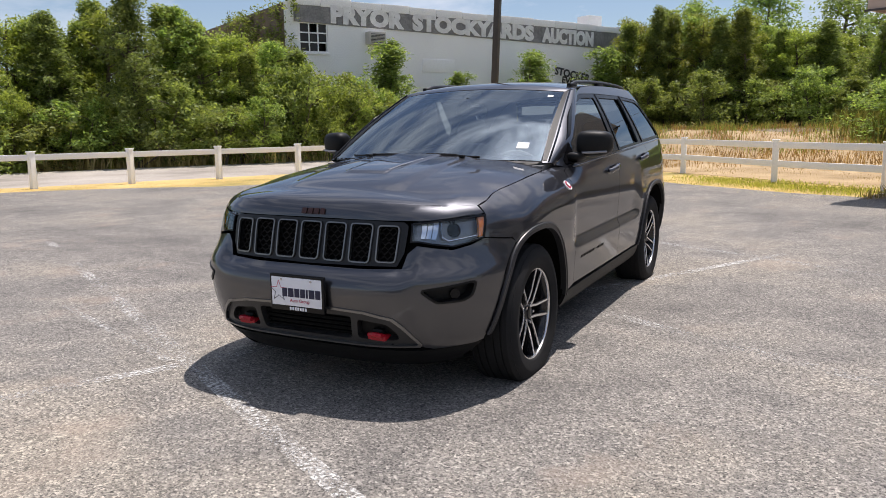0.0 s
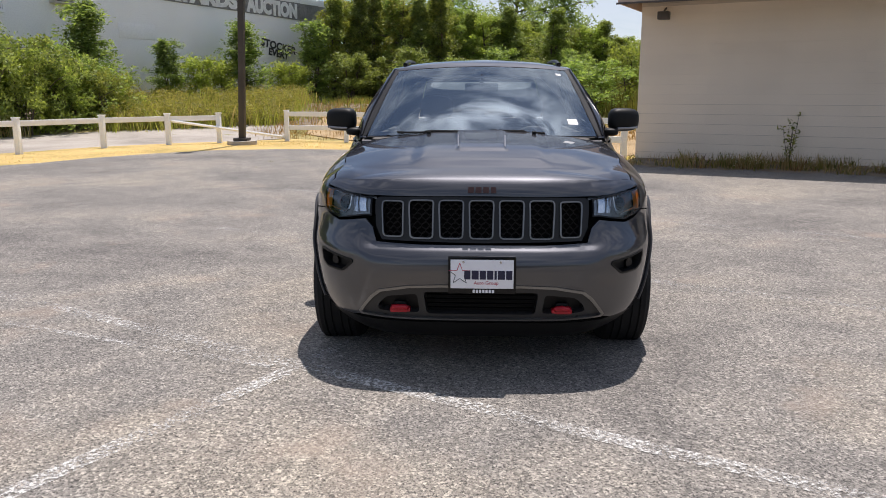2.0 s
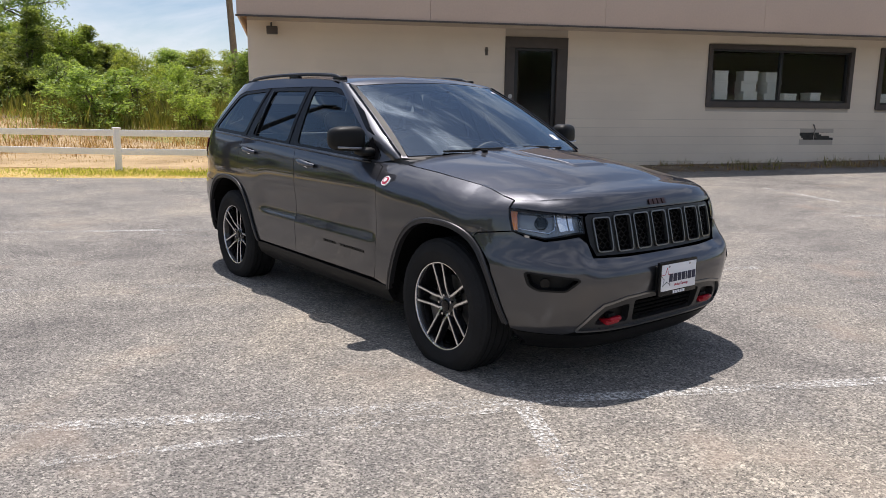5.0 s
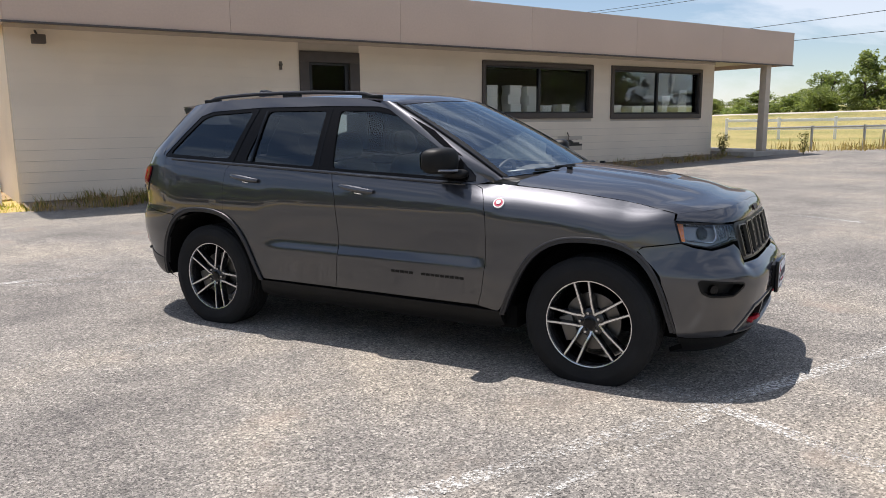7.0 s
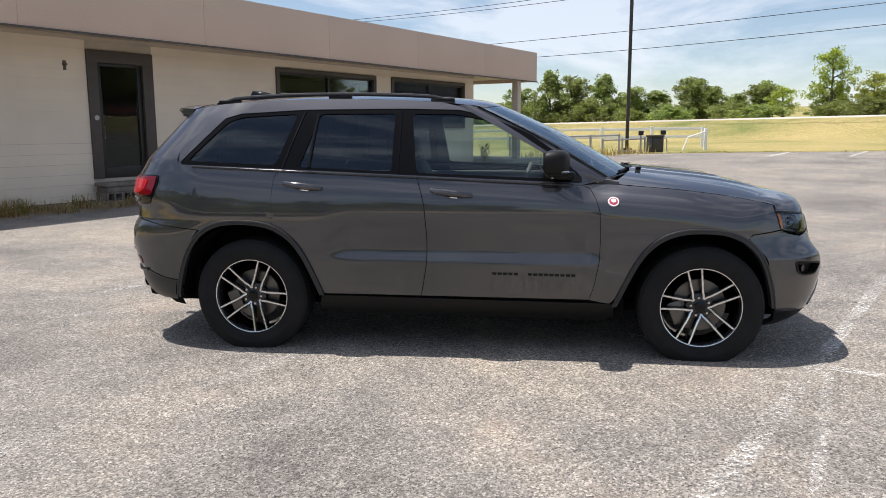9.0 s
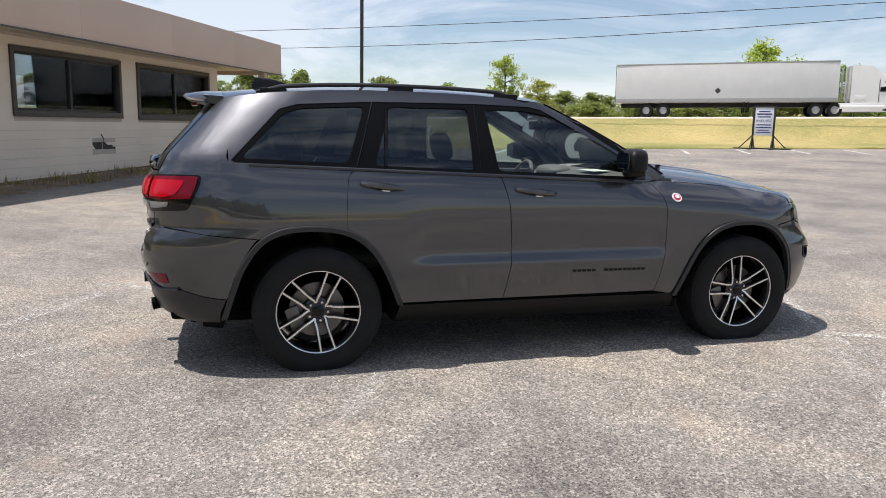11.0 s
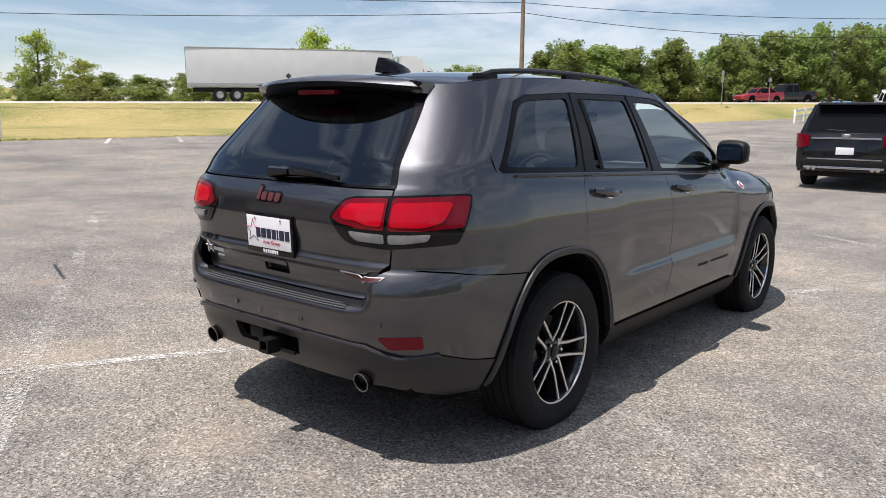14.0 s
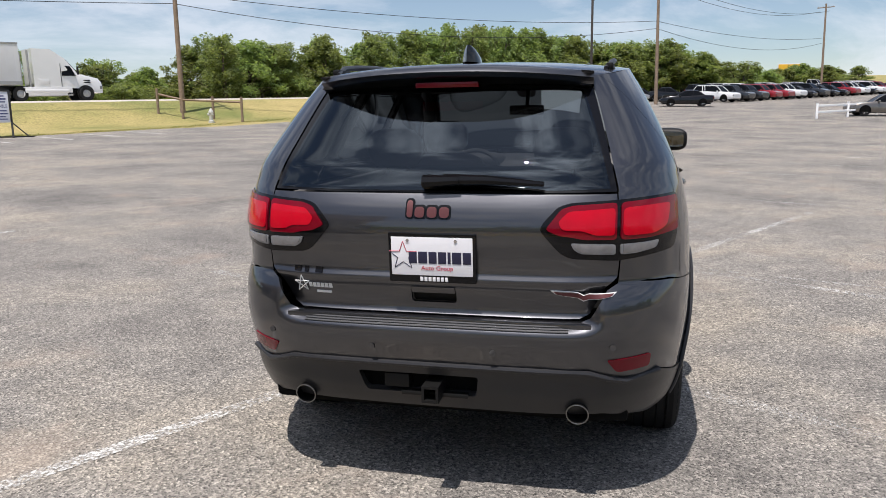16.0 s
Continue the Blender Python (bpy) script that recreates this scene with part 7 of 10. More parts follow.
# headlights
for s in (-1, 1):
    o = [ny(0.548, 0.940), ny(0.68, 0.955), ny(0.80, 0.966), nx(1.888, 0.972), nx(1.925, 0.862), ny(0.80, 0.845), ny(0.735, 0.826), ny(0.665, 0.838), ny(0.59, 0.852), ny(0.552, 0.852)]
    am = [nx(1.936, 0.967), nx(1.889, 0.971), nx(1.925, 0.863), nx(1.958, 0.860)]
    if s < 0:
        o, am = [(-a, b) for a, b in o], [(-a, b) for a, b in am]
    lo, hi = min(p[0] for p in o), max(p[0] for p in o)
    lamp = panel("headlight", sheet(lo, hi, 16, 0.82, 0.98, 8, on_nose(-0.045), keep=[o]), LAMP_DARK, "clear headlight with amber outer corner")
    panel("bezel", sheet(lo, hi, 16, 0.82, 0.98, 8, on_nose(0.001), keep=[o], holes=[shrink(o, 0.007)], rim=0.05), GLOSS_BLACK, "", lamp)
    panel("amber_lens", sheet(min(p[0] for p in am), max(p[0] for p in am), 5, 0.84, 0.98, 6, on_nose(-0.006), keep=[shrink(am, 0.004)], rim=0.02), AMBER, "amber corner lens", lamp)
    # a faceted reflector beside the grille, a dark projector further out in a bright hooked surround
    for k in range(4):
        y0 = 0.572 + 0.024 * k
        fac = [ny(y0 * s, 0.932 + 0.003 * k), ny((y0 + 0.021) * s, 0.934 + 0.003 * k), ny((y0 + 0.021) * s, 0.868 - 0.002 * k), ny(y0 * s, 0.868 - 0.002 * k)]
        panel("reflector_facet", sheet(min(p[0] for p in fac), max(p[0] for p in fac), 2, 0.85, 0.96, 4, on_nose(-0.036 + 0.010 * (k % 2)), keep=[fac], rim=0.006), LAMP_CHROME if k > 0 else LAMP_DARK, "", lamp)
    c = Vector(on_nose(-0.05)(*ny(0.735 * s, 0.897)))
    q = bmesh.new()
    bmesh.ops.create_uvsphere(q, u_segments=18, v_segments=12, radius=0.036)
    bmesh.ops.transform(q, matrix=Matrix.Translation(c), verts=q.verts)
    part("projector", q, GLOSS_BLACK, lamp)
    hook_pts = [on_nose(-0.016)(*ny(y * s, z)) for y, z in ((0.675, 0.944), (0.680, 0.905), (0.688, 0.872), (0.715, 0.853), (0.765, 0.862), (0.815, 0.872))]
    part("running_light", tube(bmesh.new(), hook_pts, [0.004, 0.005, 0.006, 0.006, 0.005, 0.004], 8), LAMP_CHROME, lamp, "bright hooked running light")
    cov = panel("cover_glass", sheet(lo, hi, 16, 0.82, 0.98, 8, on_nose(0.0), keep=[shrink(o, 0.007)]), GLASS_LENS, "", lamp)
    cov.visible_shadow = False

# hood
fn = lambda x, y: (x, y, hood_z(x, y))
yc = side_y(NOSE_CORNER, lerp_table(HOOD_EDGE, NOSE_CORNER)) - 0.002
edge = [(front_edge(yc * k / 12)[0], yc * k / 12) for k in range(-12, 13)]
flanks = [(x, side_y(x, lerp_table(HOOD_EDGE, x)) - 0.002) for x in (1.8, 1.7, 1.6, 1.5, 1.4, 1.3, 1.15, 1.05)]
back = [(0.915, 0.775), (0.99, 0.60), (1.05, 0.40), (1.085, 0.0), (1.05, -0.40), (0.99, -0.60), (0.915, -0.775)]
hood_o = edge + flanks + back + [(x, -y) for x, y in reversed(flanks)]
d = sheet(0.9, 2.2, 60, -0.8, 0.8, 72, fn, keep=[hood_o])
# its upright face over the grille and the headlights
LOW_EDGE = [(0.0, 0.955), (0.5, 0.953), (0.62, 0.955), (0.70, 0.962), (0.80, 0.974), (0.88, 0.978)]


def face(u, v):
    at_z = lambda z: abs(u) * nx(NOSE_CORNER, z)[0]
    z0 = lerp_table(LOW_EDGE, on_nose()(at_z(0.965), 0.965)[1])
    z1 = nose_top(on_nose()(at_z(1.015), 1.015)[1])
    z = z0 + (z1 - z0) * v
    return on_nose(0.004 * math.sin(math.pi * v))(math.copysign(at_z(z), u), z)


d = sheet(-1.0, 1.0, 44, 0.0, 1.0, 5, face, rim=0.012, out=d)
hood = panel("hood", d)
for s in (-1, 1):
    st = [(1.645, s * 0.127), (1.645, s * 0.135), (1.26, s * 0.145), (1.26, s * 0.140)]
    # bright strip: the reflection on the bulge's edge, painted on
    panel("hood_glint", sheet(1.2, 1.7, 8, min(p[1] for p in st), max(p[1] for p in st), 2, lambda x, y: (x, y, hood_z(x, y) + 0.0016), keep=[st]), GLINT, "bright strip painted as the reflection along the hood's bulge", hood)
    nz = part("washer_nozzle", box(bmesh.new(), 1.10, 1.135, s * 0.33 - 0.014, s * 0.33 + 0.014, 1.205, 1.222, 0.005), BLACK_PLASTIC, hood)
panel("cowl", sheet(0.80, 1.10, 10, -0.79, 0.79, 24, lambda x, y: (x, y, hood_z(max(x, 0.9), y) - 0.022), keep=[[(0.915, 0.775), (0.99, 0.60), (1.05, 0.40), (1.085, 0.0), (1.05, -0.40), (0.99, -0.60), (0.915, -0.775), (0.80, -0.77), (0.93, 0.0), (0.80, 0.77)]]), BLACK_PLASTIC)


# ---- glasshouse ----
def screen(a, v, out=0.0):
    base = Vector((1.075 - 0.20 * a * a, a * 0.775, 1.196 - 0.018 * a * a))
    top = Vector((0.175 - 0.12 * a * a, a * 0.638, 1.648 - 0.030 * a * a))
    p = base.lerp(top, v)
    n = Vector((0.46, 0.12 * a, 0.88))
    return p + n * (0.018 * math.sin(math.pi * v) + out)


ws = panel("windscreen", sheet(-0.97, 0.97, 28, 0.0, 0.985, 16, lambda a, v: screen(a, v)), GLASS_FRONT, "large sloping windscreen reflecting clouds")
ws.visible_shadow = False
fr = [(-0.985, -0.01), (0.985, -0.01), (0.985, 1.0), (-0.985, 1.0)]
panel("black_band", sheet(-0.985, 0.985, 28, -0.01, 1.0, 16, lambda a, v: screen(a, v, -0.002), keep=[fr], holes=[round_poly([(-0.945, 0.05), (0.945, 0.05), (0.94, 0.955), (-0.94, 0.955)], 0.05, 3)]), GLOSS_BLACK, "black printed edge of the glass", ws)
part("sensor_pod", sheet_mesh("sensor_pod", sheet(-0.12, 0.12, 4, 0.84, 0.96, 4, lambda a, v: screen(a, v, -0.006), keep=[round_poly([(-0.11, 0.955), (0.11, 0.955), (0.08, 0.85), (-0.08, 0.85)], 0.03, 3)]), GLOSS_BLACK), GLOSS_BLACK, ws)
for a, v, w, h in ((0.86, 0.90, 0.028, 0.035), (0.80, 0.17, 0.045, 0.07)):
    st = [(a - w, v - h / 2), (a + w, v - h / 2), (a + w, v + h / 2), (a - w, v + h / 2)]
    part("sticker", sheet_mesh("sticker", sheet(a - w, a + w, 1, v - h / 2, v + h / 2, 1, lambda q, r: screen(q, r, 0.0015)), STICKER), STICKER, ws, "small white paper sticker")


def pillar(u, v):
    a = Vector(screen(1.0, v))
    x = 0.80 + (-0.07 - 0.80) * v
    z = 1.150 + (1.628 - 1.150) * (v + 0.012 * v * (1 - v))
    b = Vector((x, side_y(x, z), z))
    p = a.lerp(b, u)
    return p + Vector((0.25, 0.75, 0.45)) * 0.020 * math.sin(math.pi * u)


d = sheet(-0.18, 1.0, 8, -0.02, 1.02, 22, pillar, rim=0.0)
for q in (d, mirrored_only(d)):
    panel("roof_pillar", q)
d = sheet(-0.17, 0.09, 3, 0.0, 1.0, 22, lambda u, v: pillar(u, v) + Vector((0.5, 0.3, 0.8)) * 0.003)
for q in (d, mirrored_only(d)):
    panel("pillar_moulding", q, BLACK_PLASTIC, "black moulding along the windscreen")
line_pts = [pillar(0.16, k / 20) for k in range(21)]
for s in (1, -1):
    part("drip_rail", tube(bmesh.new(), [Vector((p.x, p.y * s, p.z)) + Vector((0.003, 0.006 * s, 0.004)) for p in line_pts], 0.006, 6), GLOSS_BLACK, jeep)

DLO = [(0.70, 1.146), (0.715, 1.175), (0.60, 1.305), (0.38, 1.452), (0.12, 1.565), (-0.08, 1.607), (-0.45, 1.617), (-1.10, 1.614), (-1.55, 1.590), (-1.66, 1.558), (-1.935, 1.27), (-1.92, 1.255), (-1.5, 1.238), (-0.5, 1.196)]
G_F = round_poly([(0.655, 1.168), (0.56, 1.29), (0.36, 1.425), (0.10, 1.540), (-0.10, 1.578), (-0.385, 1.583), (-0.335, 1.206)], 0.03, 3)
G_R = round_poly([(-0.50, 1.213), (-0.50, 1.585), (-1.00, 1.585), (-1.115, 1.24)], 0.03, 3)
G_Q = round_poly([(-1.275, 1.252), (-1.155, 1.585), (-1.53, 1.566), (-1.63, 1.538), (-1.885, 1.279)], 0.04, 3)
front_line = [(0.80 - 0.87 * v, 1.150 + 0.478 * (v + 0.012 * v * (1 - v))) for v in (1.0, 0.8, 0.6, 0.4, 0.2, 0.0)]
up = [(x, lerp_table(ROOF_EDGE, x)) for x in (-1.95, -1.72, -1.5, -1.31, -1.0, -0.81, -0.5, -0.37, -0.2)] + front_line + [(0.715, 1.132), (0.2, 1.156), (-0.5, 1.186), (-1.2, 1.216), (-1.95, 1.248)]
d = sheet(-1.96, 0.82, 120, 1.12, 1.70, 40, on_side(), keep=[up], holes=[DLO], rim=0.012)
dp = [(-tx(-1.943, z)[0], z) for z in (1.248, 1.35, 1.45, 1.55, 1.625)] + [(-tx(-1.99, 1.625)[0], 1.625), ty(-0.545, 1.60), ty(-0.575, 1.52), ty(-0.61, 1.40), ty(-0.64, 1.29), ty(-0.665, 1.195), (-tx(-2.1, 1.243)[0], 1.243)]
ss = [p[0] for p in dp]
d = sheet(min(ss), max(ss), 44, 1.19, 1.63, 40, on_tail(-0.0006), keep=[dp], rim=0.0, out=d, flip=True)
for q in (d, mirrored_only(d)):
    panel("body_side_upper", q, GREY_PAINT, "grey body frame round the side windows")
d = sheet(-1.94, 0.72, 56, 1.14, 1.62, 22, on_side(-0.004), keep=[DLO], holes=[G_F, G_R, G_Q], rim=0.012)
for q in (d, mirrored_only(d)):
    panel("window_surround", q, PILLAR_BLACK, "gloss black pillars and window surround")
for nm, o, m, lab in (("front_window", G_F, GLASS_DOOR, "lightly tinted front door glass"), ("rear_window", G_R, GLASS_DARK, "dark privacy glass"), ("quarter_window", G_Q, GLASS_DARK, "dark privacy glass")):
    xs, zs = [p[0] for p in o], [p[1] for p in o]
    d = sheet(min(xs) - 0.01, max(xs) + 0.01, 16, min(zs) - 0.01, max(zs) + 0.01, 12, on_side(-0.012), keep=[shrink(o, -0.004)])
    for q in (d, mirrored_only(d)):
        w = panel(nm, q, m, lab)
        w.visible_shadow = False
# bright line under the windows, shut lines in the black pillars
for s in (-1, 1):
    pts = [(x, s * (side_y(x, belt(x) - 0.006) + 0.004), belt(x) - 0.004) for x in [0.66 - 0.1 * k for k in range(26)]]
    part("belt_moulding", tube(bmesh.new(), pts, 0.007, 8), MOULDING, jeep)
    for a, b in (((-0.455, 1.195), (-0.455, 1.612)), ((-1.225, 1.235), (-1.105, 1.61)), ((-1.052, 1.235), (-1.02, 1.585))):
        pts = [(a[0] + (b[0] - a[0]) * t, s * (side_y(a[0] + (b[0] - a[0]) * t, a[1] + (b[1] - a[1]) * t) - 0.002), a[1] + (b[1] - a[1]) * t) for t in [k / 10 for k in range(11)]]
        part("pillar_seam", tube(bmesh.new(), pts, 0.004 if a[0] > -1.04 or a[0] < -1.06 else 0.010, 6), GLOSS_BLACK, jeep)

# roof and rails
def roof(x, v):
    e = lerp_table(ROOF_EDGE, x)
    y = side_y(x, e)
    return (x, v * y, e + (lerp_table(ROOF_MID, x) - e) * (1 - abs(v) ** 2.3))


def roof_front(v):
    return screen(v, 1.0)


d = sheet(-2.04, 0.0, 44, -1.0, 1.0, 30, roof)
d = sheet(0.0, 1.0, 6, -1.0, 1.0, 30, lambda t, v: Vector(roof(0.0, v)).lerp(Vector(screen(v * 0.985, 1.0)), t) + Vector((0, 0, 0.006 * math.sin(math.pi * t))), out=d)
panel("roof", d)
for s in (-1, 1):
    pts = []
    for k in range(25):
        x = -0.12 - 1.66 * k / 24
        v = 0.90
        p = Vector(roof(x, v))
        lift = 0.004 + 0.020 * smooth(0, 0.10, k / 24) * (1 - smooth(0.90, 1.0, k / 24))
        pts.append((x, s * p.y, p.z + lift))
    rail = part("roof_rail", tube(bmesh.new(), pts, [0.007 + 0.006 * smooth(0, 0.08, min(k, 24 - k) / 24) for k in range(25)], 8), ARCH_GREY, jeep, "satin dark grey roof rail")
    for x in (-0.20, -0.90, -1.68):
        p = roof(x, 0.90)
        part("rail_foot", box(bmesh.new(), x - 0.08, x + 0.08, s * p[1] - 0.015, s * p[1] + 0.018, p[2] - 0.01, p[2] + 0.018, 0.010), BLACK_PLASTIC, rail)
fin = bmesh.new()
zr = lerp_table(ROOF_MID, -1.62)
loops = []
for k, (w, x0, x1) in enumerate(((0.040, -1.78, -1.50), (0.034, -1.775, -1.53), (0.022, -1.765, -1.61), (0.008, -1.755, -1.68))):
    z = zr - 0.004 + (0.0, 0.028, 0.055, 0.072)[k]
    loops.append([fin.verts.new((x0 + (x1 - x0) * t, w * math.sin(math.pi * t) ** 0.6 * sg, z)) for sg, ts in ((1, (0.0, 0.2, 0.45, 0.7, 1.0)), (-1, (0.7, 0.45, 0.2))) for t in ts])
for a, b in zip(loops, loops[1:]):
    for i in range(8):
        fin.faces.new((a[i], a[(i + 1) % 8], b[(i + 1) % 8], b[i]))
fin.faces.new(loops[-1])
bmesh.ops.recalc_face_normals(fin, faces=fin.faces)
part("antenna_fin", fin, GLOSS_BLACK, jeep, "black shark-fin antenna", smooth=50)

# ---- tail ----
gate_h = [(0.0, 1.197), ty(0.40, 1.197), ty(0.657, 1.197), ty(0.665, 1.08), ty(0.672, 0.97), ty(0.666, 0.90), ty(0.628, 0.866), ty(0.573, 0.762), ty(0.537, 0.745), (0.0, 0.744)]
gate_o = both(gate_h)
lo, hi = min(p[0] for p in gate_o), max(p[0] for p in gate_o)
pock = round_poly([ty(0.086, 0.845), ty(0.086, 0.788), ty(-0.086, 0.788), ty(-0.086, 0.845)], 0.012, 3)
gate = panel("tail_gate", sheet(lo, hi, 50, 0.74, 1.20, 46, on_tail(0.0, False), keep=[shrink(gate_o, 0.002)], holes=[pock], rim=0.014, flip=True))
panel("handle_recess", sheet(min(p[0] for p in pock), max(p[0] for p in pock), 6, 0.78, 0.85, 4, on_tail(-0.03), keep=[pock], flip=True), BLACK_PLASTIC, "", gate)
part("gate_handle", sheet_mesh("gate_handle", sheet(ty(-0.082, 0.83)[0], ty(0.082, 0.83)[0], 6, 0.826, 0.850, 2, on_tail(0.004), rim=0.02, flip=True), GREY_PAINT), GREY_PAINT, gate)
gl_h = [(0.0, 1.575), ty(0.40, 1.575), ty(0.515, 1.57), ty(0.545, 1.50), ty(0.585, 1.38), ty(0.615, 1.28), ty(0.635, 1.212), ty(0.40, 1.207), (0.0, 1.205)]
gl_o = both(gl_h)
lo, hi = min(p[0] for p in gl_o), max(p[0] for p in gl_o)
rg = panel("rear_glass", sheet(lo, hi, 28, 1.20, 1.58, 16, on_tail(-0.003), keep=[gl_o], flip=True), GLASS_DARK, "dark privacy rear glass", gate)
rg.visible_shadow = False
ring_o = both([(0.0, 1.60), ty(0.40, 1.60), ty(0.545, 1.60), ty(0.572, 1.52), ty(0.607, 1.40), ty(0.637, 1.29), ty(0.658, 1.202), ty(0.40, 1.200), (0.0, 1.200)])
lo, hi = min(p[0] for p in ring_o), max(p[0] for p in ring_o)
panel("glass_surround", sheet(lo, hi, 30, 1.19, 1.61, 18, on_tail(-0.006), keep=[ring_o], holes=[shrink(gl_o, 0.01)], flip=True), GLOSS_BLACK, "", gate)
sp = bmesh.new()
cols = []
for k in range(25):
    y = -0.555 + 1.11 * k / 24
    q = (abs(y) / 0.555)
    tipx = -2.215 + 0.15 * q ** 3.0
    zt = 1.652 - 0.028 * q ** 2
    rx = -1.97
    zr = roof(rx, min(0.97, abs(y) / side_y(rx, lerp_table(ROOF_EDGE, rx))))[2]
    prof = [(rx, zr + 0.004), (-2.08, (zr + zt) / 2 + 0.010), (tipx + 0.015, zt + 0.002), (tipx, zt - 0.014), (tipx + 0.02, zt - 0.030), (-2.06, 1.597 - 0.012 * q * q), (-1.99, 1.60 - 0.02 * q)]
    cols.append([sp.verts.new((x, y, z)) for x, z in prof])
for a, b in zip(cols, cols[1:]):
    for i in range(6):
        sp.faces.new((a[i], b[i], b[i + 1], a[i + 1]))
sp.faces.new(cols[0])
sp.faces.new(cols[-1][::-1])
bmesh.ops.recalc_face_normals(sp, faces=sp.faces)
cols = [[v.co.copy() for v in c] for c in cols]
spo = part("roof_spoiler", sp, GREY_PAINT, jeep, smooth=40)
part("high_brake_lamp", box(bmesh.new(), -2.165, -2.130, -0.125, 0.125, 1.580, 1.602, 0.006), RED_DEEP, spo, "dark red high brake lamp")
under = bmesh.new()
rows = [[under.verts.new((x, c[0].y * 0.985, z - 0.004)) for x, z in ((c[4].x + 0.012, c[4].z), (-2.06, c[5].z), (-1.985, c[6].z - 0.012))] for c in cols]
for a, b in zip(rows, rows[1:]):
    for i in range(2):
        under.faces.new((a[i], a[i + 1], b[i + 1], b[i]))
part("spoiler_underside", under, GRILLE_BLACK, spo, "black underside")
wip = part("rear_wiper", tube(bmesh.new(), [on_tail(0.03)(*ty(-0.04, 1.245)), on_tail(0.04)(*ty(-0.20, 1.246)), on_tail(0.03)(*ty(-0.40, 1.232))], [0.022, 0.017, 0.009], 8), GLOSS_BLACK, gate, "black rear wiper parked across the glass")
part("wiper_base", rod(bmesh.new(), on_tail(-0.005)(*ty(0.02, 1.235)), on_tail(0.045)(*ty(0.02, 1.235)), 0.028, 0.022, 14), GLOSS_BLACK, wip)
part("wiper_arm", tube(bmesh.new(), [on_tail(0.035)(*ty(0.035, 1.238)), on_tail(0.045)(*ty(-0.10, 1.245))], [0.026, 0.016], 8), GLOSS_BLACK, wip)

# rear bumper, cladding, step pad
rb = [(0.0, 0.735), ty(0.40, 0.735), ty(0.54, 0.74), ty(0.575, 0.76), ty(0.63, 0.86), ty(0.665, 0.88), ty(0.72, 0.885), tx(-2.3, 0.878), tx(-2.2, 0.868), tx(-2.06, 0.848), tx(-1.80, 0.824), tx(-1.88, 0.70), tx(-1.96, 0.52), tx(-1.975, 0.475)]
rb += [tx(-2.1, 0.490), ty(0.82, 0.530), ty(0.70, 0.515), ty(0.64, 0.53), ty(0.57, 0.555), ty(0.40, 0.56), (0.0, 0.56)]
rb_o = both(rb)
bump = panel("rear_bumper", sheet(-1, 1, 90, 0.46, 0.90, 40, on_tail(), keep=[shrink(rb_o, 0.002)], rim=0.02, flip=True))
rc = [(0.0, 0.557), ty(0.40, 0.557), ty(0.57, 0.552), ty(0.64, 0.527), ty(0.70, 0.512), ty(0.82, 0.527), tx(-2.1, 0.487), tx(-1.98, 0.472), tx(-2.015, 0.33), tx(-2.15, 0.325), ty(0.72, 0.355), ty(0.62, 0.375), ty(0.50, 0.375), (0.0, 0.372)]
bay = round_poly([ty(0.30, 0.514), ty(-0.17, 0.514), ty(-0.16, 0.432), ty(0.27, 0.432)], 0.012, 3)
panel("lower_cladding", sheet(-1, 1, 64, 0.32, 0.56, 20, on_tail(0.004), keep=[both(rc)], holes=[bay], rim=0.03, flip=True), CLADDING, "dark grey lower bumper cladding", bump)
lip = [(0.0, 0.557), ty(0.40, 0.557), ty(0.57, 0.552), ty(0.64, 0.527), ty(0.70, 0.512), ty(0.82, 0.527)]
lip = [(-a, z) for a, z in lip[:0:-1]] + lip
part("cladding_edge", tube(bmesh.new(), [on_tail(0.007)(a, z) for a, z in lip], 0.011, 8), ARCH_GREY, bump)
panel("cladding_lip", sheet(ty(-0.36, 0.5)[0], ty(0.36, 0.5)[0], 20, 0.545, 0.562, 2, on_tail(0.012), rim=0.02, flip=True), CLADDING, "", bump)
for k in range(4):
    z = 0.7135 + 0.0065 * k
    part("step_rib", tube(bmesh.new(), [on_tail(0.0035)(*ty(-0.50 + 0.04 * i, z)) for i in range(26)], 0.0036, 6), STEP_GREY, bump, "raised rib of the step pad" if not k else "")
part("step_base", box(bmesh.new(), -2.445, -2.38, -0.58, 0.58, 0.712, 0.7385, 0.004), GREY_PAINT, bump)
# plate at the back of the recess, whose shade is put into its colour
hitch = part("hitch_cover", box(bmesh.new(), -2.372, -2.33, -0.34, 0.34, 0.39, 0.545, 0.006), DARK_VOID, jeep, "near-black plate giving the shade of the tow hitch bay")
q = bmesh.new()
for a in ((-0.032, 0.032, 0.478, 0.488), (-0.032, 0.032, 0.424, 0.434), (-0.032, -0.022, 0.434, 0.478), (0.022, 0.032, 0.434, 0.478)):
    box(q, -2.50, -2.37, a[0], a[1], a[2], a[3])
part("receiver", q, BLACK_PLASTIC, hitch, "square steel hitch receiver")
part("receiver_bar", box(bmesh.new(), -2.43, -2.37, -0.13, 0.13, 0.424, 0.440, 0.004), BLACK_PLASTIC, hitch)
part("wiring_socket", box(bmesh.new(), -2.425, -2.36, 0.10, 0.20, 0.45, 0.505, 0.008), BLACK_PLASTIC, hitch)
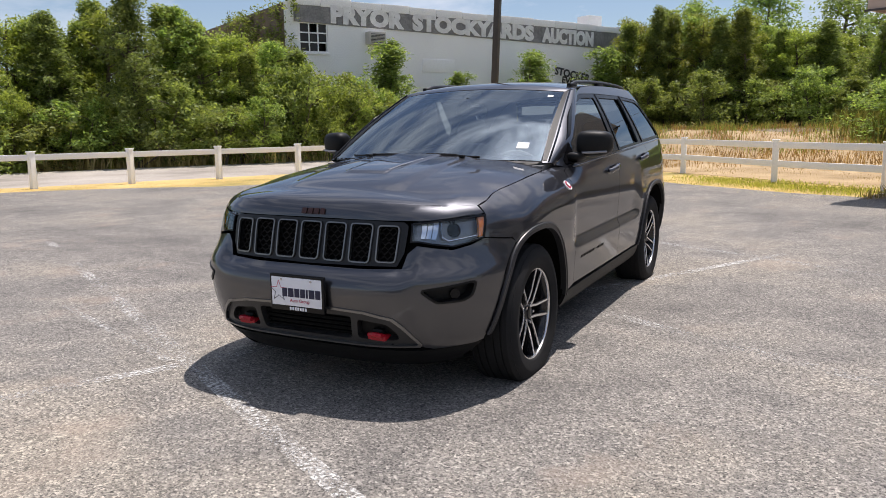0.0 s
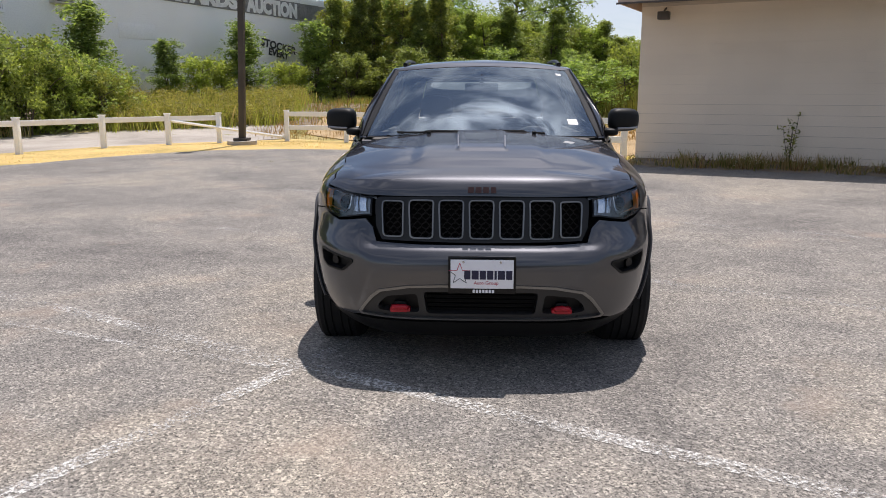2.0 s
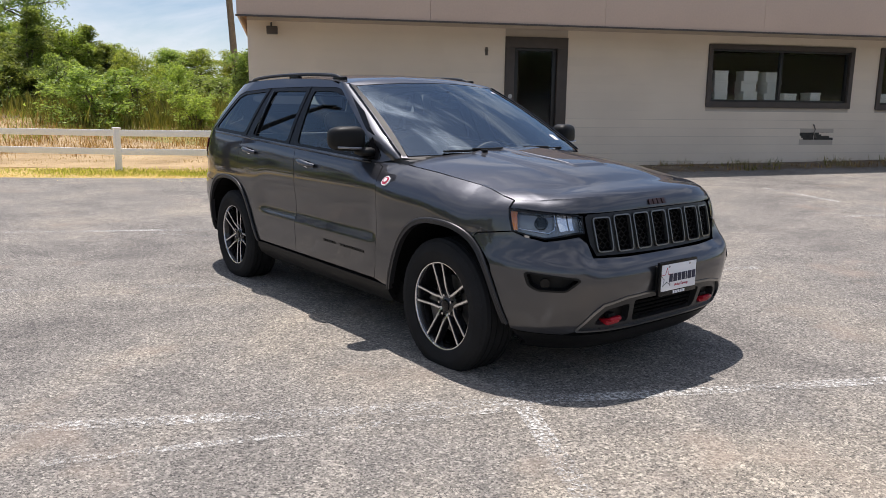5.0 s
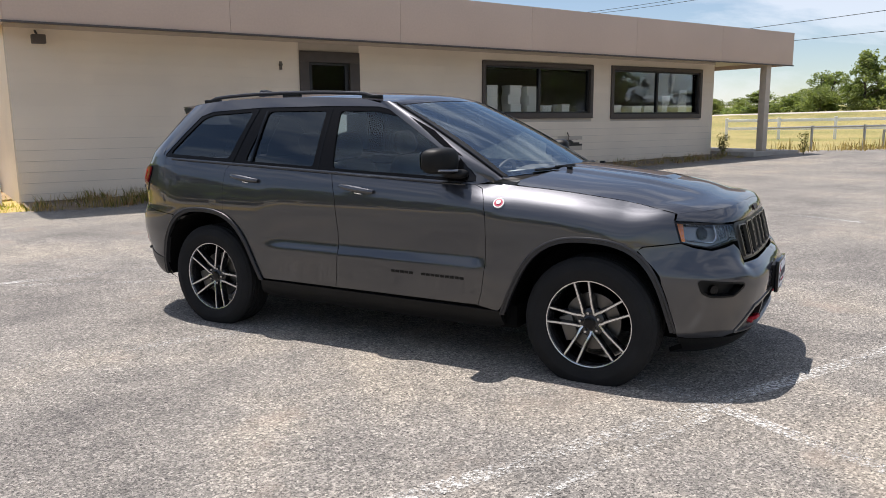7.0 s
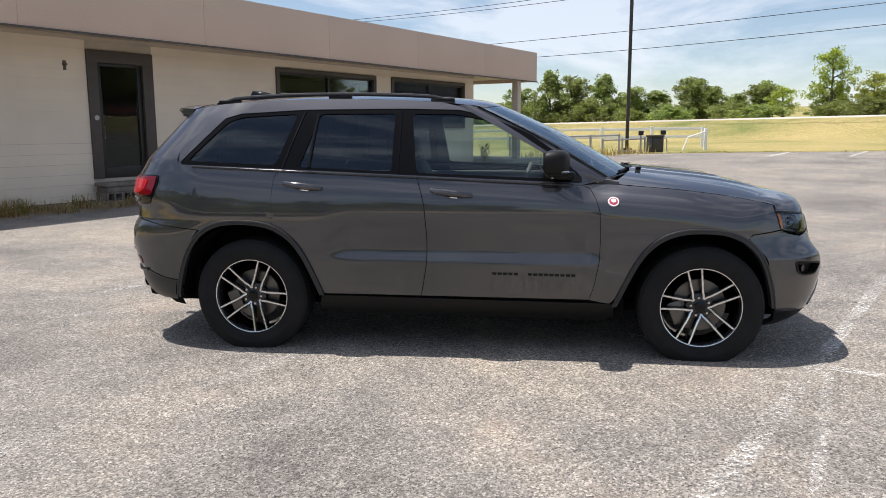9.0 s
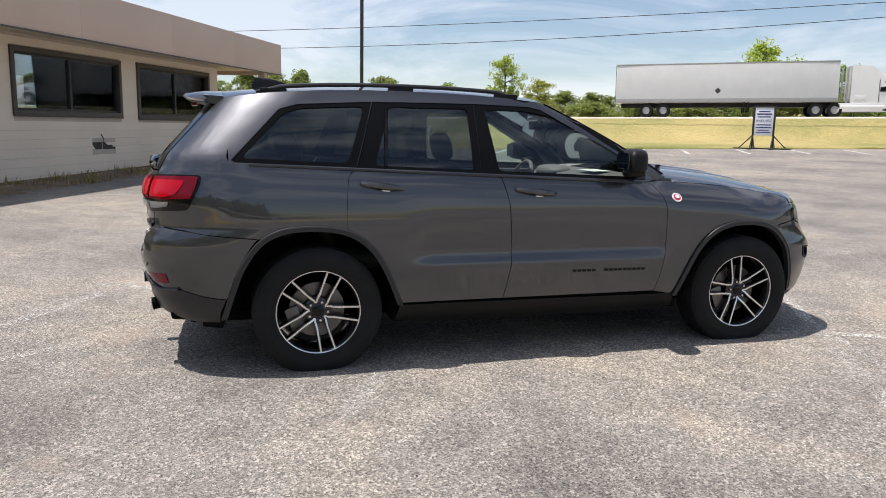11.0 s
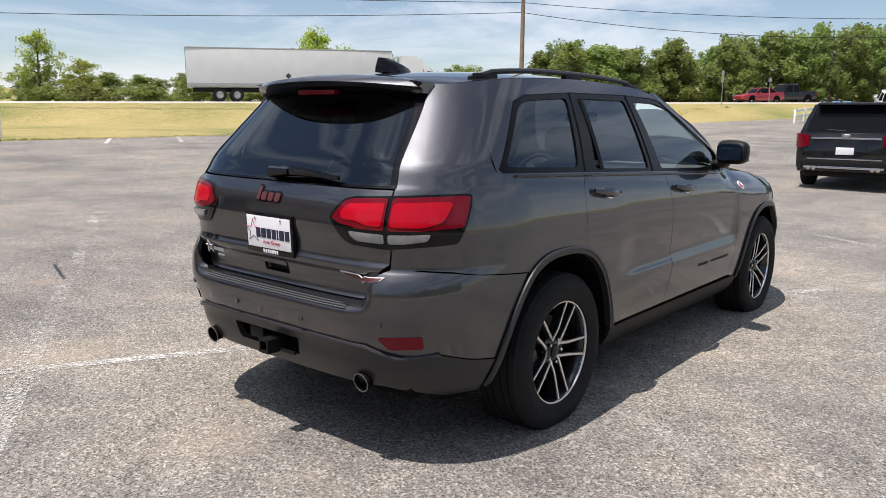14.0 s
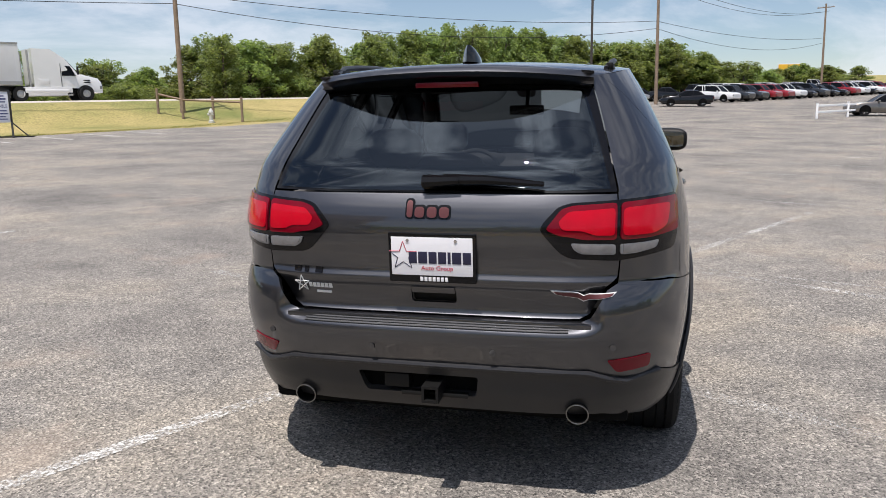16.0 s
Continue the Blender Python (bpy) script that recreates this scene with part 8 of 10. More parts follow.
for s in (-1, 1):
    c = Vector((-2.408, s * 0.535, 0.388))
    q = bmesh.new()
    lathe(q, [(0.034, -0.16), (0.037, 0.0), (0.039, 0.003), (0.037, 0.001), (0.034, -0.10), (0.001, -0.10)], 22)
    bmesh.ops.transform(q, matrix=Matrix.Translation(c) @ Vector((-1, 0, -0.18)).to_track_quat("Z", "Y").to_matrix().to_4x4(), verts=q.verts)
    tip = part("exhaust_tip", q, DARK_VOID, jeep, "round chrome exhaust tip")
    turn_m = Matrix.Translation(c) @ Vector((-1, 0, -0.18)).to_track_quat("Z", "Y").to_matrix().to_4x4()
    ring_pts = [turn_m @ Vector((0.040 * math.cos(a), 0.040 * math.sin(a), 0.002)) for a in [math.tau * k / 24 for k in range(25)]]
    part("tip_rim", tube(bmesh.new(), ring_pts, 0.0024, 8), GUNMETAL, tip, "polished rim")
    r = round_poly([ty(0.635 * s, 0.602), ty(0.79 * s, 0.612), ty(0.785 * s, 0.558), ty(0.67 * s, 0.550)], 0.012, 3)
    panel("bumper_reflector", sheet(min(p[0] for p in r), max(p[0] for p in r), 8, 0.54, 0.62, 5, on_tail(0.004), keep=[r], rim=0.01, flip=True), RED_DEEP, "red bumper reflector", bump)
    for y, z in ((0.23, 0.625), (0.655, 0.655)):
        n = Vector((-1, 0.25 * s, 0)).normalized()
        p = Vector(on_tail(0.002)(*ty(y * s, z)))
        part("parking_sensor", rod(bmesh.new(), p - n * 0.01, p + n * 0.003, 0.012, n=14), GREY_PAINT, bump)
    # tail lights
    o = [ty(0.392, 1.075), ty(0.405, 1.10), ty(0.455, 1.155), ty(0.50, 1.168), ty(0.66, 1.176), tx(-2.25, 1.182), tx(-2.095, 1.184), tx(-2.12, 1.10), tx(-2.145, 1.045), tx(-2.175, 0.985), ty(0.66, 0.962), ty(0.50, 0.972), ty(0.465, 0.99)]
    red = [ty(0.412, 1.078), ty(0.465, 1.148), ty(0.505, 1.160), ty(0.652, 1.168), ty(0.654, 1.040), ty(0.54, 1.043), ty(0.50, 1.052), ty(0.46, 1.056)]
    red2 = [ty(0.668, 1.168), tx(-2.25, 1.174), tx(-2.107, 1.176), tx(-2.132, 1.10), tx(-2.152, 1.052), ty(0.76, 1.040), ty(0.668, 1.040)]
    clr = [ty(0.500, 1.030), ty(0.652, 1.024), ty(0.652, 0.986), ty(0.535, 0.991), ty(0.512, 1.005)]
    clr2 = [ty(0.668, 1.024), ty(0.74, 1.025), ty(0.80, 1.028), ty(0.79, 1.0), ty(0.72, 0.988), ty(0.668, 0.986)]
    mid = [ty(0.455, 1.105), ty(0.49, 1.140), ty(0.646, 1.150), ty(0.646, 1.056), ty(0.58, 1.058), ty(0.54, 1.074), ty(0.47, 1.076)]
    mid2 = [ty(0.674, 1.150), ty(0.78, 1.154), ty(0.835, 1.154), ty(0.825, 1.075), ty(0.78, 1.054), ty(0.674, 1.054)]
    if s < 0:
        o, red, red2, clr, clr2, mid, mid2 = [[(-a, b) for a, b in q] for q in (o, red, red2, clr, clr2, mid, mid2)]

    def lens(nm, poly, outw, material, parent, label=""):
        us = [p[0] for p in poly]
        zs = [p[1] for p in poly]
        return panel(nm, sheet(min(us), max(us), 12, min(zs), max(zs), 8, on_tail(outw), keep=[poly], rim=0.012, flip=True), material, label, parent)

    tl = lens("tail_light", round_poly(o, 0.015, 2), 0.006, GLOSS_BLACK, jeep, "red and clear wrap-round tail light in a black bezel")
    lens("red_lens", round_poly(red, 0.012, 2), 0.013, RED_DEEP, tl, "dark red lens")
    lens("red_lens", round_poly(red2, 0.012, 2), 0.013, RED_DEEP, tl)
    lens("brake_lens", round_poly(mid, 0.012, 3), 0.0155, RED_LENS, tl, "bright red inner lens")
    lens("brake_lens", round_poly(mid2, 0.018, 3), 0.0155, RED_LENS, tl)
    for q in (clr, clr2):
        rl = lens("reverse_lens", round_poly(q, 0.008, 2), 0.012, LAMP_DARK, tl, "dark grey clear lens")
        zm = sum(p[1] for p in q) / len(q)
        um = sum(p[0] for p in q) / len(q)
        inner = [(um + (u - um) * 0.86, zm + (z - zm) * 0.72 + 0.002) for u, z in q]
        lens("reverse_bulb_strip", inner, 0.0155, CLEAR_LENS, rl, "pale faceted strip")
# ---- wheels ----
def wheel_parts():
    """Meshes of one wheel, its axle along the local z, the outer face at +z."""
    tyre = bmesh.new()
    R, w = WHEEL_R, 0.132
    prof = [(0.248, -0.105), (0.256, -0.118), (0.280, -0.130), (0.315, -w), (0.350, -0.126), (0.370, -0.112), (R - 0.001, -0.098)]
    for k, z in enumerate((-0.070, -0.062, -0.030, -0.022, 0.022, 0.030, 0.062, 0.070)):
        g = 0.009
        prof += [(R, z), (R - g, z + 0.0012)] if k % 2 == 0 else [(R - g, z - 0.0012), (R, z)]
    prof += [(R - 0.001, 0.098), (0.370, 0.112), (0.350, 0.126), (0.318, w), (0.312, w + 0.001), (0.306, w - 0.001), (0.282, 0.130), (0.256, 0.120), (0.249, 0.108)]
    lathe(tyre, prof, 56)
    lugs = bmesh.new()
    for k in range(56):
        a = 2 * math.pi * k / 56
        for z0, z1, tw in ((0.074, 0.118, 0.02), (-0.118, -0.074, -0.02)):
            m = Matrix.Rotation(a, 4, "Z")
            vs = []
            for dz, t in ((z0, 0), (z1, tw)):
                rr = R + 0.002 if abs(dz) < 0.1 else 0.366
                for da in (-0.033, 0.033):
                    for r in (rr - 0.02, rr):
                        vs.append(lugs.verts.new(m @ Vector((r * math.cos(da + t), r * math.sin(da + t), dz))))
            for q in ((0, 1, 3, 2), (4, 6, 7, 5), (1, 5, 7, 3), (0, 2, 6, 4), (0, 4, 5, 1), (2, 3, 7, 6)):
                lugs.faces.new([vs[i] for i in q])
    bmesh.ops.recalc_face_normals(lugs, faces=lugs.faces)
    barrel = bmesh.new()
    lathe(barrel, [(0.235, 0.104), (0.228, 0.100), (0.222, 0.09), (0.214, 0.03), (0.208, -0.06), (0.220, -0.10), (0.234, -0.106)], 56)
    lip = bmesh.new()
    lathe(lip, [(0.2345, 0.100), (0.2365, 0.108), (0.2335, 0.112), (0.2285, 0.1105), (0.2255, 0.104), (0.226, 0.096)], 72)
    disc = bmesh.new()
    lathe(disc, [(0.001, 0.012), (0.09, 0.012), (0.09, 0.024), (0.165, 0.024), (0.165, 0.004), (0.001, 0.004)], 40)
    cal = bmesh.new()
    box(cal, 0.10, 0.185, -0.075, 0.075, -0.01, 0.052, 0.014)
    hub = bmesh.new()
    lathe(hub, [(0.085, 0.02), (0.082, 0.060), (0.066, 0.068), (0.045, 0.068), (0.036, 0.076), (0.001, 0.078)], 30)
    cap = bmesh.new()
    lathe(cap, [(0.034, 0.076), (0.032, 0.083), (0.026, 0.085), (0.001, 0.0855)], 24)
    spokes, faces, nuts = [], [], []
    for k in range(5):
        a = 2 * math.pi * k / 5
        rot = Matrix.Rotation(a, 4, "Z")
        n = bmesh.new()
        rod(n, rot @ Vector((0.0575, 0, 0.062)), rot @ Vector((0.0575, 0, 0.084)), 0.0105, 0.008, 6)
        nuts.append(n)
        for s in (-1, 1):
            # an arm leaves the hub beside a nut, bends and runs out to the lip
            mid = [(0.038, 0.0255), (0.056, 0.0305), (0.082, 0.0290), (0.102, 0.0295), (0.229, 0.0400)]
            hw = [0.0050, 0.0062, 0.0066, 0.0062, 0.0056]
            zz = [0.070, 0.077, 0.084, 0.088, 0.106]
            arm, face = bmesh.new(), bmesh.new()
            ra, rf = [], []
            for (r, off), h, z in zip(mid, hw, zz):
                d = Vector((1, 0.15 * s, 0)).normalized()
                side = Vector((-d.y, d.x, 0))
                c = Vector((r, off * s, 0))
                ra.append([arm.verts.new(rot @ (c + side * sx * h * k2 + Vector((0, 0, z + dz)))) for sx, k2, dz in ((-1, 1.9, -0.045), (-1, 1.35, -0.004), (1, 1.35, -0.004), (1, 1.9, -0.045))])
                rf.append([face.verts.new(rot @ (c + side * sx * h * k2 + Vector((0, 0, z + dz)))) for sx, k2, dz in ((-1, 1.0, -0.006), (-1, 0.80, 0.0), (1, 0.80, 0.0), (1, 1.0, -0.006))])
            for rr, bmm in ((ra, arm), (rf, face)):
                for a1, b1 in zip(rr, rr[1:]):
                    for i in range(4):
                        bmm.faces.new((a1[i], a1[(i + 1) % 4], b1[(i + 1) % 4], b1[i]))
                bmm.faces.new(rr[0][::-1])
                bmm.faces.new(rr[-1])
                bmesh.ops.recalc_face_normals(bmm, faces=bmm.faces)
            spokes.append(arm)
            faces.append(face)
    for b in [barrel, lip] + spokes + faces:
        bmesh.ops.transform(b, matrix=Matrix.Diagonal((1.07, 1.07, 1, 1)), verts=b.verts)

    def me(nm, b, m, sm=40):
        return mesh_of(nm, b, m, sm)
    return {"tyre": me("tyre", tyre, RUBBER, 30), "lugs": me("tread_lugs", lugs, RUBBER, 30), "barrel": me("rim_barrel", barrel, RIM_BLACK), "lip": me("rim_lip", lip, RIM_SILVER), "disc": me("brake_disc", disc, BRAKE),
            "cal": me("brake_caliper", cal, BRAKE), "hub": me("hub", hub, RIM_BLACK), "cap": me("hub_cap", cap, GLOSS_BLACK), "arms": [me("spoke", b, RIM_BLACK) for b in spokes],
            "faces": [me("spoke_face", b, RIM_SILVER) for b in faces], "nuts": [me("wheel_nut", b, CHROME) for b in nuts]}


WP = wheel_parts()
for x, s, turn in ((WBASE, -1, 101), (-WBASE, -1, 67), (WBASE, 1, 33), (-WBASE, 1, 80)):
    wm = Matrix.Translation((x, s * 0.815, HUB_Z)) @ Matrix.Rotation(radians(90 * (1 if s < 0 else -1)), 4, "X")
    wh = part("wheel", WP["barrel"], RIM_BLACK, jeep, "black alloy wheel with silver-faced double spokes")
    wh.matrix_local = wm @ Matrix.Rotation(radians(turn), 4, "Z")
    part("tyre", WP["tyre"], RUBBER, wh)
    tagged(part("tread", WP["lugs"], RUBBER, wh), kind="stuff")
    for key in ("lip", "hub", "cap", "disc"):
        part(WP[key].name, WP[key], RIM_SILVER, wh)
    c = part("brake_caliper", WP["cal"], BRAKE, wh)
    c.matrix_local = Matrix.Rotation(radians(-turn + (200 if s < 0 else -20)), 4, "Z")
    for key in ("arms", "faces", "nuts"):
        for m in WP[key]:
            part(m.name.split(".")[0], m, RIM_SILVER, wh)

# ---- mirrors, handles ----
def blob(bm, c, r, p=3.2, n=20, m=8):
    """A rounded box."""
    rings = []
    for i in range(m + 1):
        t = -math.pi / 2 + math.pi * i / m
        ring = []
        for k in range(n):
            a = 2 * math.pi * k / n
            f = lambda v: math.copysign(abs(v) ** (2 / p), v)
            ring.append(bm.verts.new((c[0] + r[0] * f(math.cos(t)) * f(math.cos(a)), c[1] + r[1] * f(math.cos(t)) * f(math.sin(a)), c[2] + r[2] * f(math.sin(t)))))
        rings.append(ring)
    for a, b in zip(rings, rings[1:]):
        for k in range(n):
            bm.faces.new((a[k], a[(k + 1) % n], b[(k + 1) % n], b[k]))
    bmesh.ops.remove_doubles(bm, verts=bm.verts, dist=1e-5)
    return bm


for s in (-1, 1):
    q = blob(bmesh.new(), (0, 0, 0), (0.085, 0.108, 0.083), 3.4, 28, 14)
    for v in q.verts:
        t = (v.co.y * s + 0.108) / 0.216
        v.co.x -= 0.055 * t * t
        v.co.z *= 0.90 + 0.10 * (1 - t)
        v.co.x *= 1.0 if v.co.x > -0.03 else 0.75
    bmesh.ops.transform(q, matrix=Matrix.Translation((0.555, s * 0.985, 1.275)), verts=q.verts)
    mir = part("door_mirror", q, BLACK_PLASTIC, jeep, "large black door mirror", smooth=60)
    part("mirror_foot", blob(bmesh.new(), (0.60, s * 0.885, 1.195), (0.075, 0.055, 0.028), 3.0, 16, 8), BLACK_PLASTIC, mir, smooth=60)
    part("sail_panel", sheet_mesh("sail_panel", sheet(0.56, 0.72, 6, 1.14, 1.30, 6, (lambda x, z: (x, s * (side_y(x, z) + 0.003), z)), keep=[[(0.575, 1.158), (0.715, 1.150), (0.71, 1.178), (0.60, 1.288)]], flip=s > 0), GLOSS_BLACK), GLOSS_BLACK, mir)
    q = bmesh.new()
    prism(q, round_poly([(-0.074, -0.052), (0.074, -0.052), (0.077, 0.052), (-0.077, 0.052)], 0.03, 4), 0.004, Matrix.Translation((0.458, s * 0.99, 1.278)) @ Matrix.Rotation(radians(-90), 4, "Y") @ Matrix.Rotation(radians(90), 4, "Z"))
    # a dark reflection is put into the mirror's blue-grey colour
    part("mirror_glass", q, mat("darkened_mirror", (0.10, 0.12, 0.145), 0.02, 1.0, var=0.0), mir)
    part("turn_lamp", tube(bmesh.new(), [(0.632, s * 0.93, 1.218), (0.622, s * 1.0, 1.220), (0.585, s * 1.072, 1.224)], 0.008, 6), CLEAR_LENS, mir, "thin clear turn lamp")
    for x0, x1, zc in ((-0.235, 0.025, 1.082), (-1.205, -0.955, 1.122)):
        pts = []
        for k in range(13):
            t = k / 12
            x = x0 + (x1 - x0) * t
            z = zc + 0.016 - 0.030 * t
            pts.append((x, s * (side_y(x, z) + 0.010 + 0.024 * math.sin(math.pi * t) ** 0.5), z))
        h = part("door_handle", tube(bmesh.new(), pts, [0.013 + 0.007 * math.sin(math.pi * k / 12) for k in range(13)], 8), GREY_PAINT, jeep, "body-coloured pull handle")
        xm = (x0 + x1) / 2
        # flat black patch on the door: shade behind the handle, given as colour
        cup = round_poly([(xm - 0.065, zc + 0.018), (xm + 0.065, zc + 0.010), (xm + 0.06, zc - 0.026), (xm - 0.05, zc - 0.022)], 0.03, 4)
        part("handle_cup", sheet_mesh("handle_cup", sheet(xm - 0.07, xm + 0.07, 8, zc - 0.03, zc + 0.03, 5, (lambda x, z: (x, s * (side_y(x, z) + 0.0015), z)), keep=[cup], flip=s > 0), GLOSS_BLACK), GLOSS_BLACK, h)
        part("handle_insert", tube(bmesh.new(), [(xm + 0.005 + 0.03 * k, s * (side_y(xm, zc) + 0.012), zc - 0.024 - 0.003 * k) for k in (-0.4, 0.4, 1.2)], 0.009, 8), LAMP_CHROME, h)
    # fender badge and dark name strip on the front door
    p = Vector((0.905, s * side_y(0.905, 1.035), 1.035))
    du = Vector((0.915, s * side_y(0.915, 1.035), 1.035)) - p
    dv = Vector((0.905, s * side_y(0.905, 1.045), 1.045)) - p
    n = du.cross(dv).normalized()
    n = n if n.y * s > 0 else -n
    bd = part("round_badge", rod(bmesh.new(), p - n * 0.004, p + n * 0.005, 0.034, n=28), STICKER, jeep, "round white and red fender badge")
    part("badge_disc", rod(bmesh.new(), p + n * 0.005, p + n * 0.0062, 0.027, n=28), PLATE_RED, bd)
    part("badge_bar", rod(bmesh.new(), p + n * 0.0062 + Vector((0, 0, 0.004)), p + n * 0.0075 + Vector((0, 0, 0.004)), 0.015, n=20), STICKER, bd)
    for a, b in ((0.16, 0.355), (0.385, 0.72)):
        for k in range(int((b - a) / 0.034)):
            x = a + 0.034 * k
            z = 0.572 - 0.006 * (x - 0.16)
            part("name_letter_block", sheet_mesh("name_letter_block", sheet(x, x + 0.026, 1, z - 0.008, z + 0.008, 1, (lambda u, v: (u, s * (side_y(u, v) + 0.003), v)), rim=0.003, flip=s > 0), BLACK_PLASTIC), BLACK_PLASTIC, jeep)

# ---- windscreen wipers ----
for a0, a1, v0 in ((-0.12, -0.80, 0.012), (0.42, -0.28, 0.018)):
    w = part("wiper_arm", tube(bmesh.new(), [screen(a0, -0.03, 0.012), screen(a0 - 0.08, -0.005, 0.028), screen((a0 + a1) / 2, v0, 0.022)], [0.016, 0.012, 0.007], 6), BLACK_PLASTIC, jeep, "black windscreen wiper")
    part("wiper_blade", tube(bmesh.new(), [screen(a0 + (a1 - a0) * t - 0.0 + 0.1, 0.006 + 0.008 * t, 0.012) for t in (0.0, 0.25, 0.5, 0.75, 1.0)], 0.008, 6), BLACK_PLASTIC, w)
    part("wiper_pivot", rod(bmesh.new(), screen(a0, -0.05, -0.01), screen(a0, -0.03, 0.03), 0.02, 0.016, 12), BLACK_PLASTIC, w)

# ---- plates and rear badges ----
def dealer_plate(parent_name, m, width=0.305, height=0.155):
    """A white advertising plate in a black frame: star outline, a word as plain blocks, a thin line of print."""
    pl = part(parent_name, box(bmesh.new(), -width / 2 - 0.012, width / 2 + 0.012, -0.022, 0.0, -height / 2 - 0.016, height / 2 + 0.014, 0.006), GLOSS_BLACK, jeep, "white dealer plate in a black frame")
    pl.matrix_local = m
    q = part("plate_sheet", box(bmesh.new(), -width / 2, width / 2, 0.0004, 0.0025, -height / 2 + 0.012, height / 2, 0.001), PLATE_WHITE, pl)
    star = []
    for k in range(10):
        r = 0.055 if k % 2 == 0 else 0.022
        a = math.pi / 2 + math.pi * k / 5
        star.append((-0.108 + r * math.cos(a), 0.006 + r * math.sin(a)))
    star.append(star[0])
    for i in range(10):
        part("star_line", tube(bmesh.new(), [(star[i][0], 0.0028, star[i][1]), (star[i + 1][0], 0.0028, star[i + 1][1])], 0.0016, 4), PLATE_RED if i in (0, 1, 8, 9) else PLATE_NAVY, pl)
    x = -0.086
    for w in (0.030, 0.034, 0.030, 0.030, 0.011, 0.034, 0.030):
        part("letter_block", box(bmesh.new(), x, x + w, 0.0026, 0.0042, -0.020, 0.024, 0.001), PLATE_NAVY, pl)
        x += w + 0.0055
    words("Auto Group", 0.024, PLATE_RED, "plate_print", pl, Matrix.Translation((0.02, 0.0035, -0.045)) @ Matrix(((1, 0, 0, 0), (0, 0, 1, 0), (0, 1, 0, 0), (0, 0, 0, 1))), 0.0006, align="CENTER")
    for k in range(7):
        part("letter_block", box(bmesh.new(), -0.045 + 0.0155 * k, -0.034 + 0.0155 * k, 0.0004, 0.002, -height / 2 - 0.010, -height / 2 + 0.006, 0.0006), PLATE_WHITE, pl)
    for x in (-0.09, 0.09):
        part("plate_screw", rod(bmesh.new(), (x, 0.002, height / 2 - 0.012), (x, 0.005, height / 2 - 0.012), 0.006, n=10), CHROME, pl)
    return pl


# local x along the plate to the reader's right, y towards the reader
dealer_plate("front_plate", Matrix(((0, 1, 0, 2.352), (1, 0, 0, 0.005), (0, 0, 1, 0.592), (0, 0, 0, 1))))
dealer_plate("rear_plate", Matrix(((0, -1, 0, -2.455), (-1, 0, 0, -0.005), (0, 0, 1, 0.965), (0, 0, 0, 1))) @ Matrix.Rotation(radians(-3), 4, "X"))
part("plate_mount", box(bmesh.new(), 2.27, 2.331, -0.15, 0.15, 0.515, 0.66, 0.012), BLACK_PLASTIC, jeep)


def tail_bar(nm, y0, y1, z0, z1, outw, material, parent, label=""):
    return part(nm, sheet_mesh(nm, sheet(ty(y0, z0)[0], ty(y1, z0)[0], 3, z0, z1, 2, on_tail(outw), rim=0.005, flip=True), material), material, parent, label)


for i, (y, w, z0, z1) in enumerate(((0.098, 0.022, 1.112, 1.172), (0.061, 0.036, 1.112, 1.150), (0.015, 0.036, 1.112, 1.150), (-0.031, 0.036, 1.112, 1.150))):
    for nm, grow, lift, material in (("logo_edge", 0.0065, 0.003, GLOSS_BLACK), ("logo_block", 0.0, 0.008, BADGE_RED)):
        r0 = round_poly([ty(y - 0.018 - w / 2 - grow, z0 - grow), ty(y - 0.018 + w / 2 + grow, z0 - grow), ty(y - 0.018 + w / 2 + grow, z1 + grow), ty(y - 0.018 - w / 2 - grow, z1 + grow)], 0.014, 5)
        us = [p[0] for p in r0]
        part(nm, sheet_mesh(nm, sheet(min(us), max(us), 4, z0 - grow, z1 + grow, 4, on_tail(lift), keep=[r0], rim=0.004, flip=True), material), material, gate, "dull red raised logo shape" if not i and not grow else "")
for i, (y, w) in enumerate(((0.06, 0.026), (0.022, 0.030), (-0.016, 0.030), (-0.054, 0.030))):
    n0 = [ny(y - w / 2, 0.968), ny(y + w / 2, 0.968)]
    part("logo_block", sheet_mesh("logo_block", sheet(min(p[0] for p in n0), max(p[0] for p in n0), 2, 0.972, 1.0, 2, on_nose(0.012), rim=0.006), BADGE_DARK), BADGE_DARK, jeep, "dull red raised logo shape" if not i else "")
wing = [(0, 0.0), (0.02, 0.010), (0.115, 0.016), (0.10, 0.002), (0.055, -0.008), (0.02, -0.012), (0, -0.022)]
wing = wing + [(-x, z) for x, z in reversed(wing[1:-1])]
wo = [ty(-0.548 + x, 0.838 + z) for x, z in wing]
wg = part("wing_badge", sheet_mesh("wing_badge", sheet(min(p[0] for p in wo), max(p[0] for p in wo), 10, 0.81, 0.86, 4, on_tail(0.005), keep=[wo], rim=0.005, flip=True), STICKER), STICKER, gate, "silver and red wing-shaped badge")
wi = [ty(-0.548 + x * 0.93, 0.838 + z * 0.80 - 0.0006) for x, z in wing]
part("wing_fill", sheet_mesh("wing_fill", sheet(min(p[0] for p in wi), max(p[0] for p in wi), 10, 0.815, 0.855, 4, on_tail(0.0065), keep=[wi], flip=True), BADGE_RED), BADGE_RED, wg)
for k, w in enumerate((0.03, 0.016, 0.03)):
    tail_bar("drive_badge", 0.555 - 0.046 * k - w, 0.555 - 0.046 * k, 0.892, 0.912, 0.004, GLOSS_BLACK, gate)
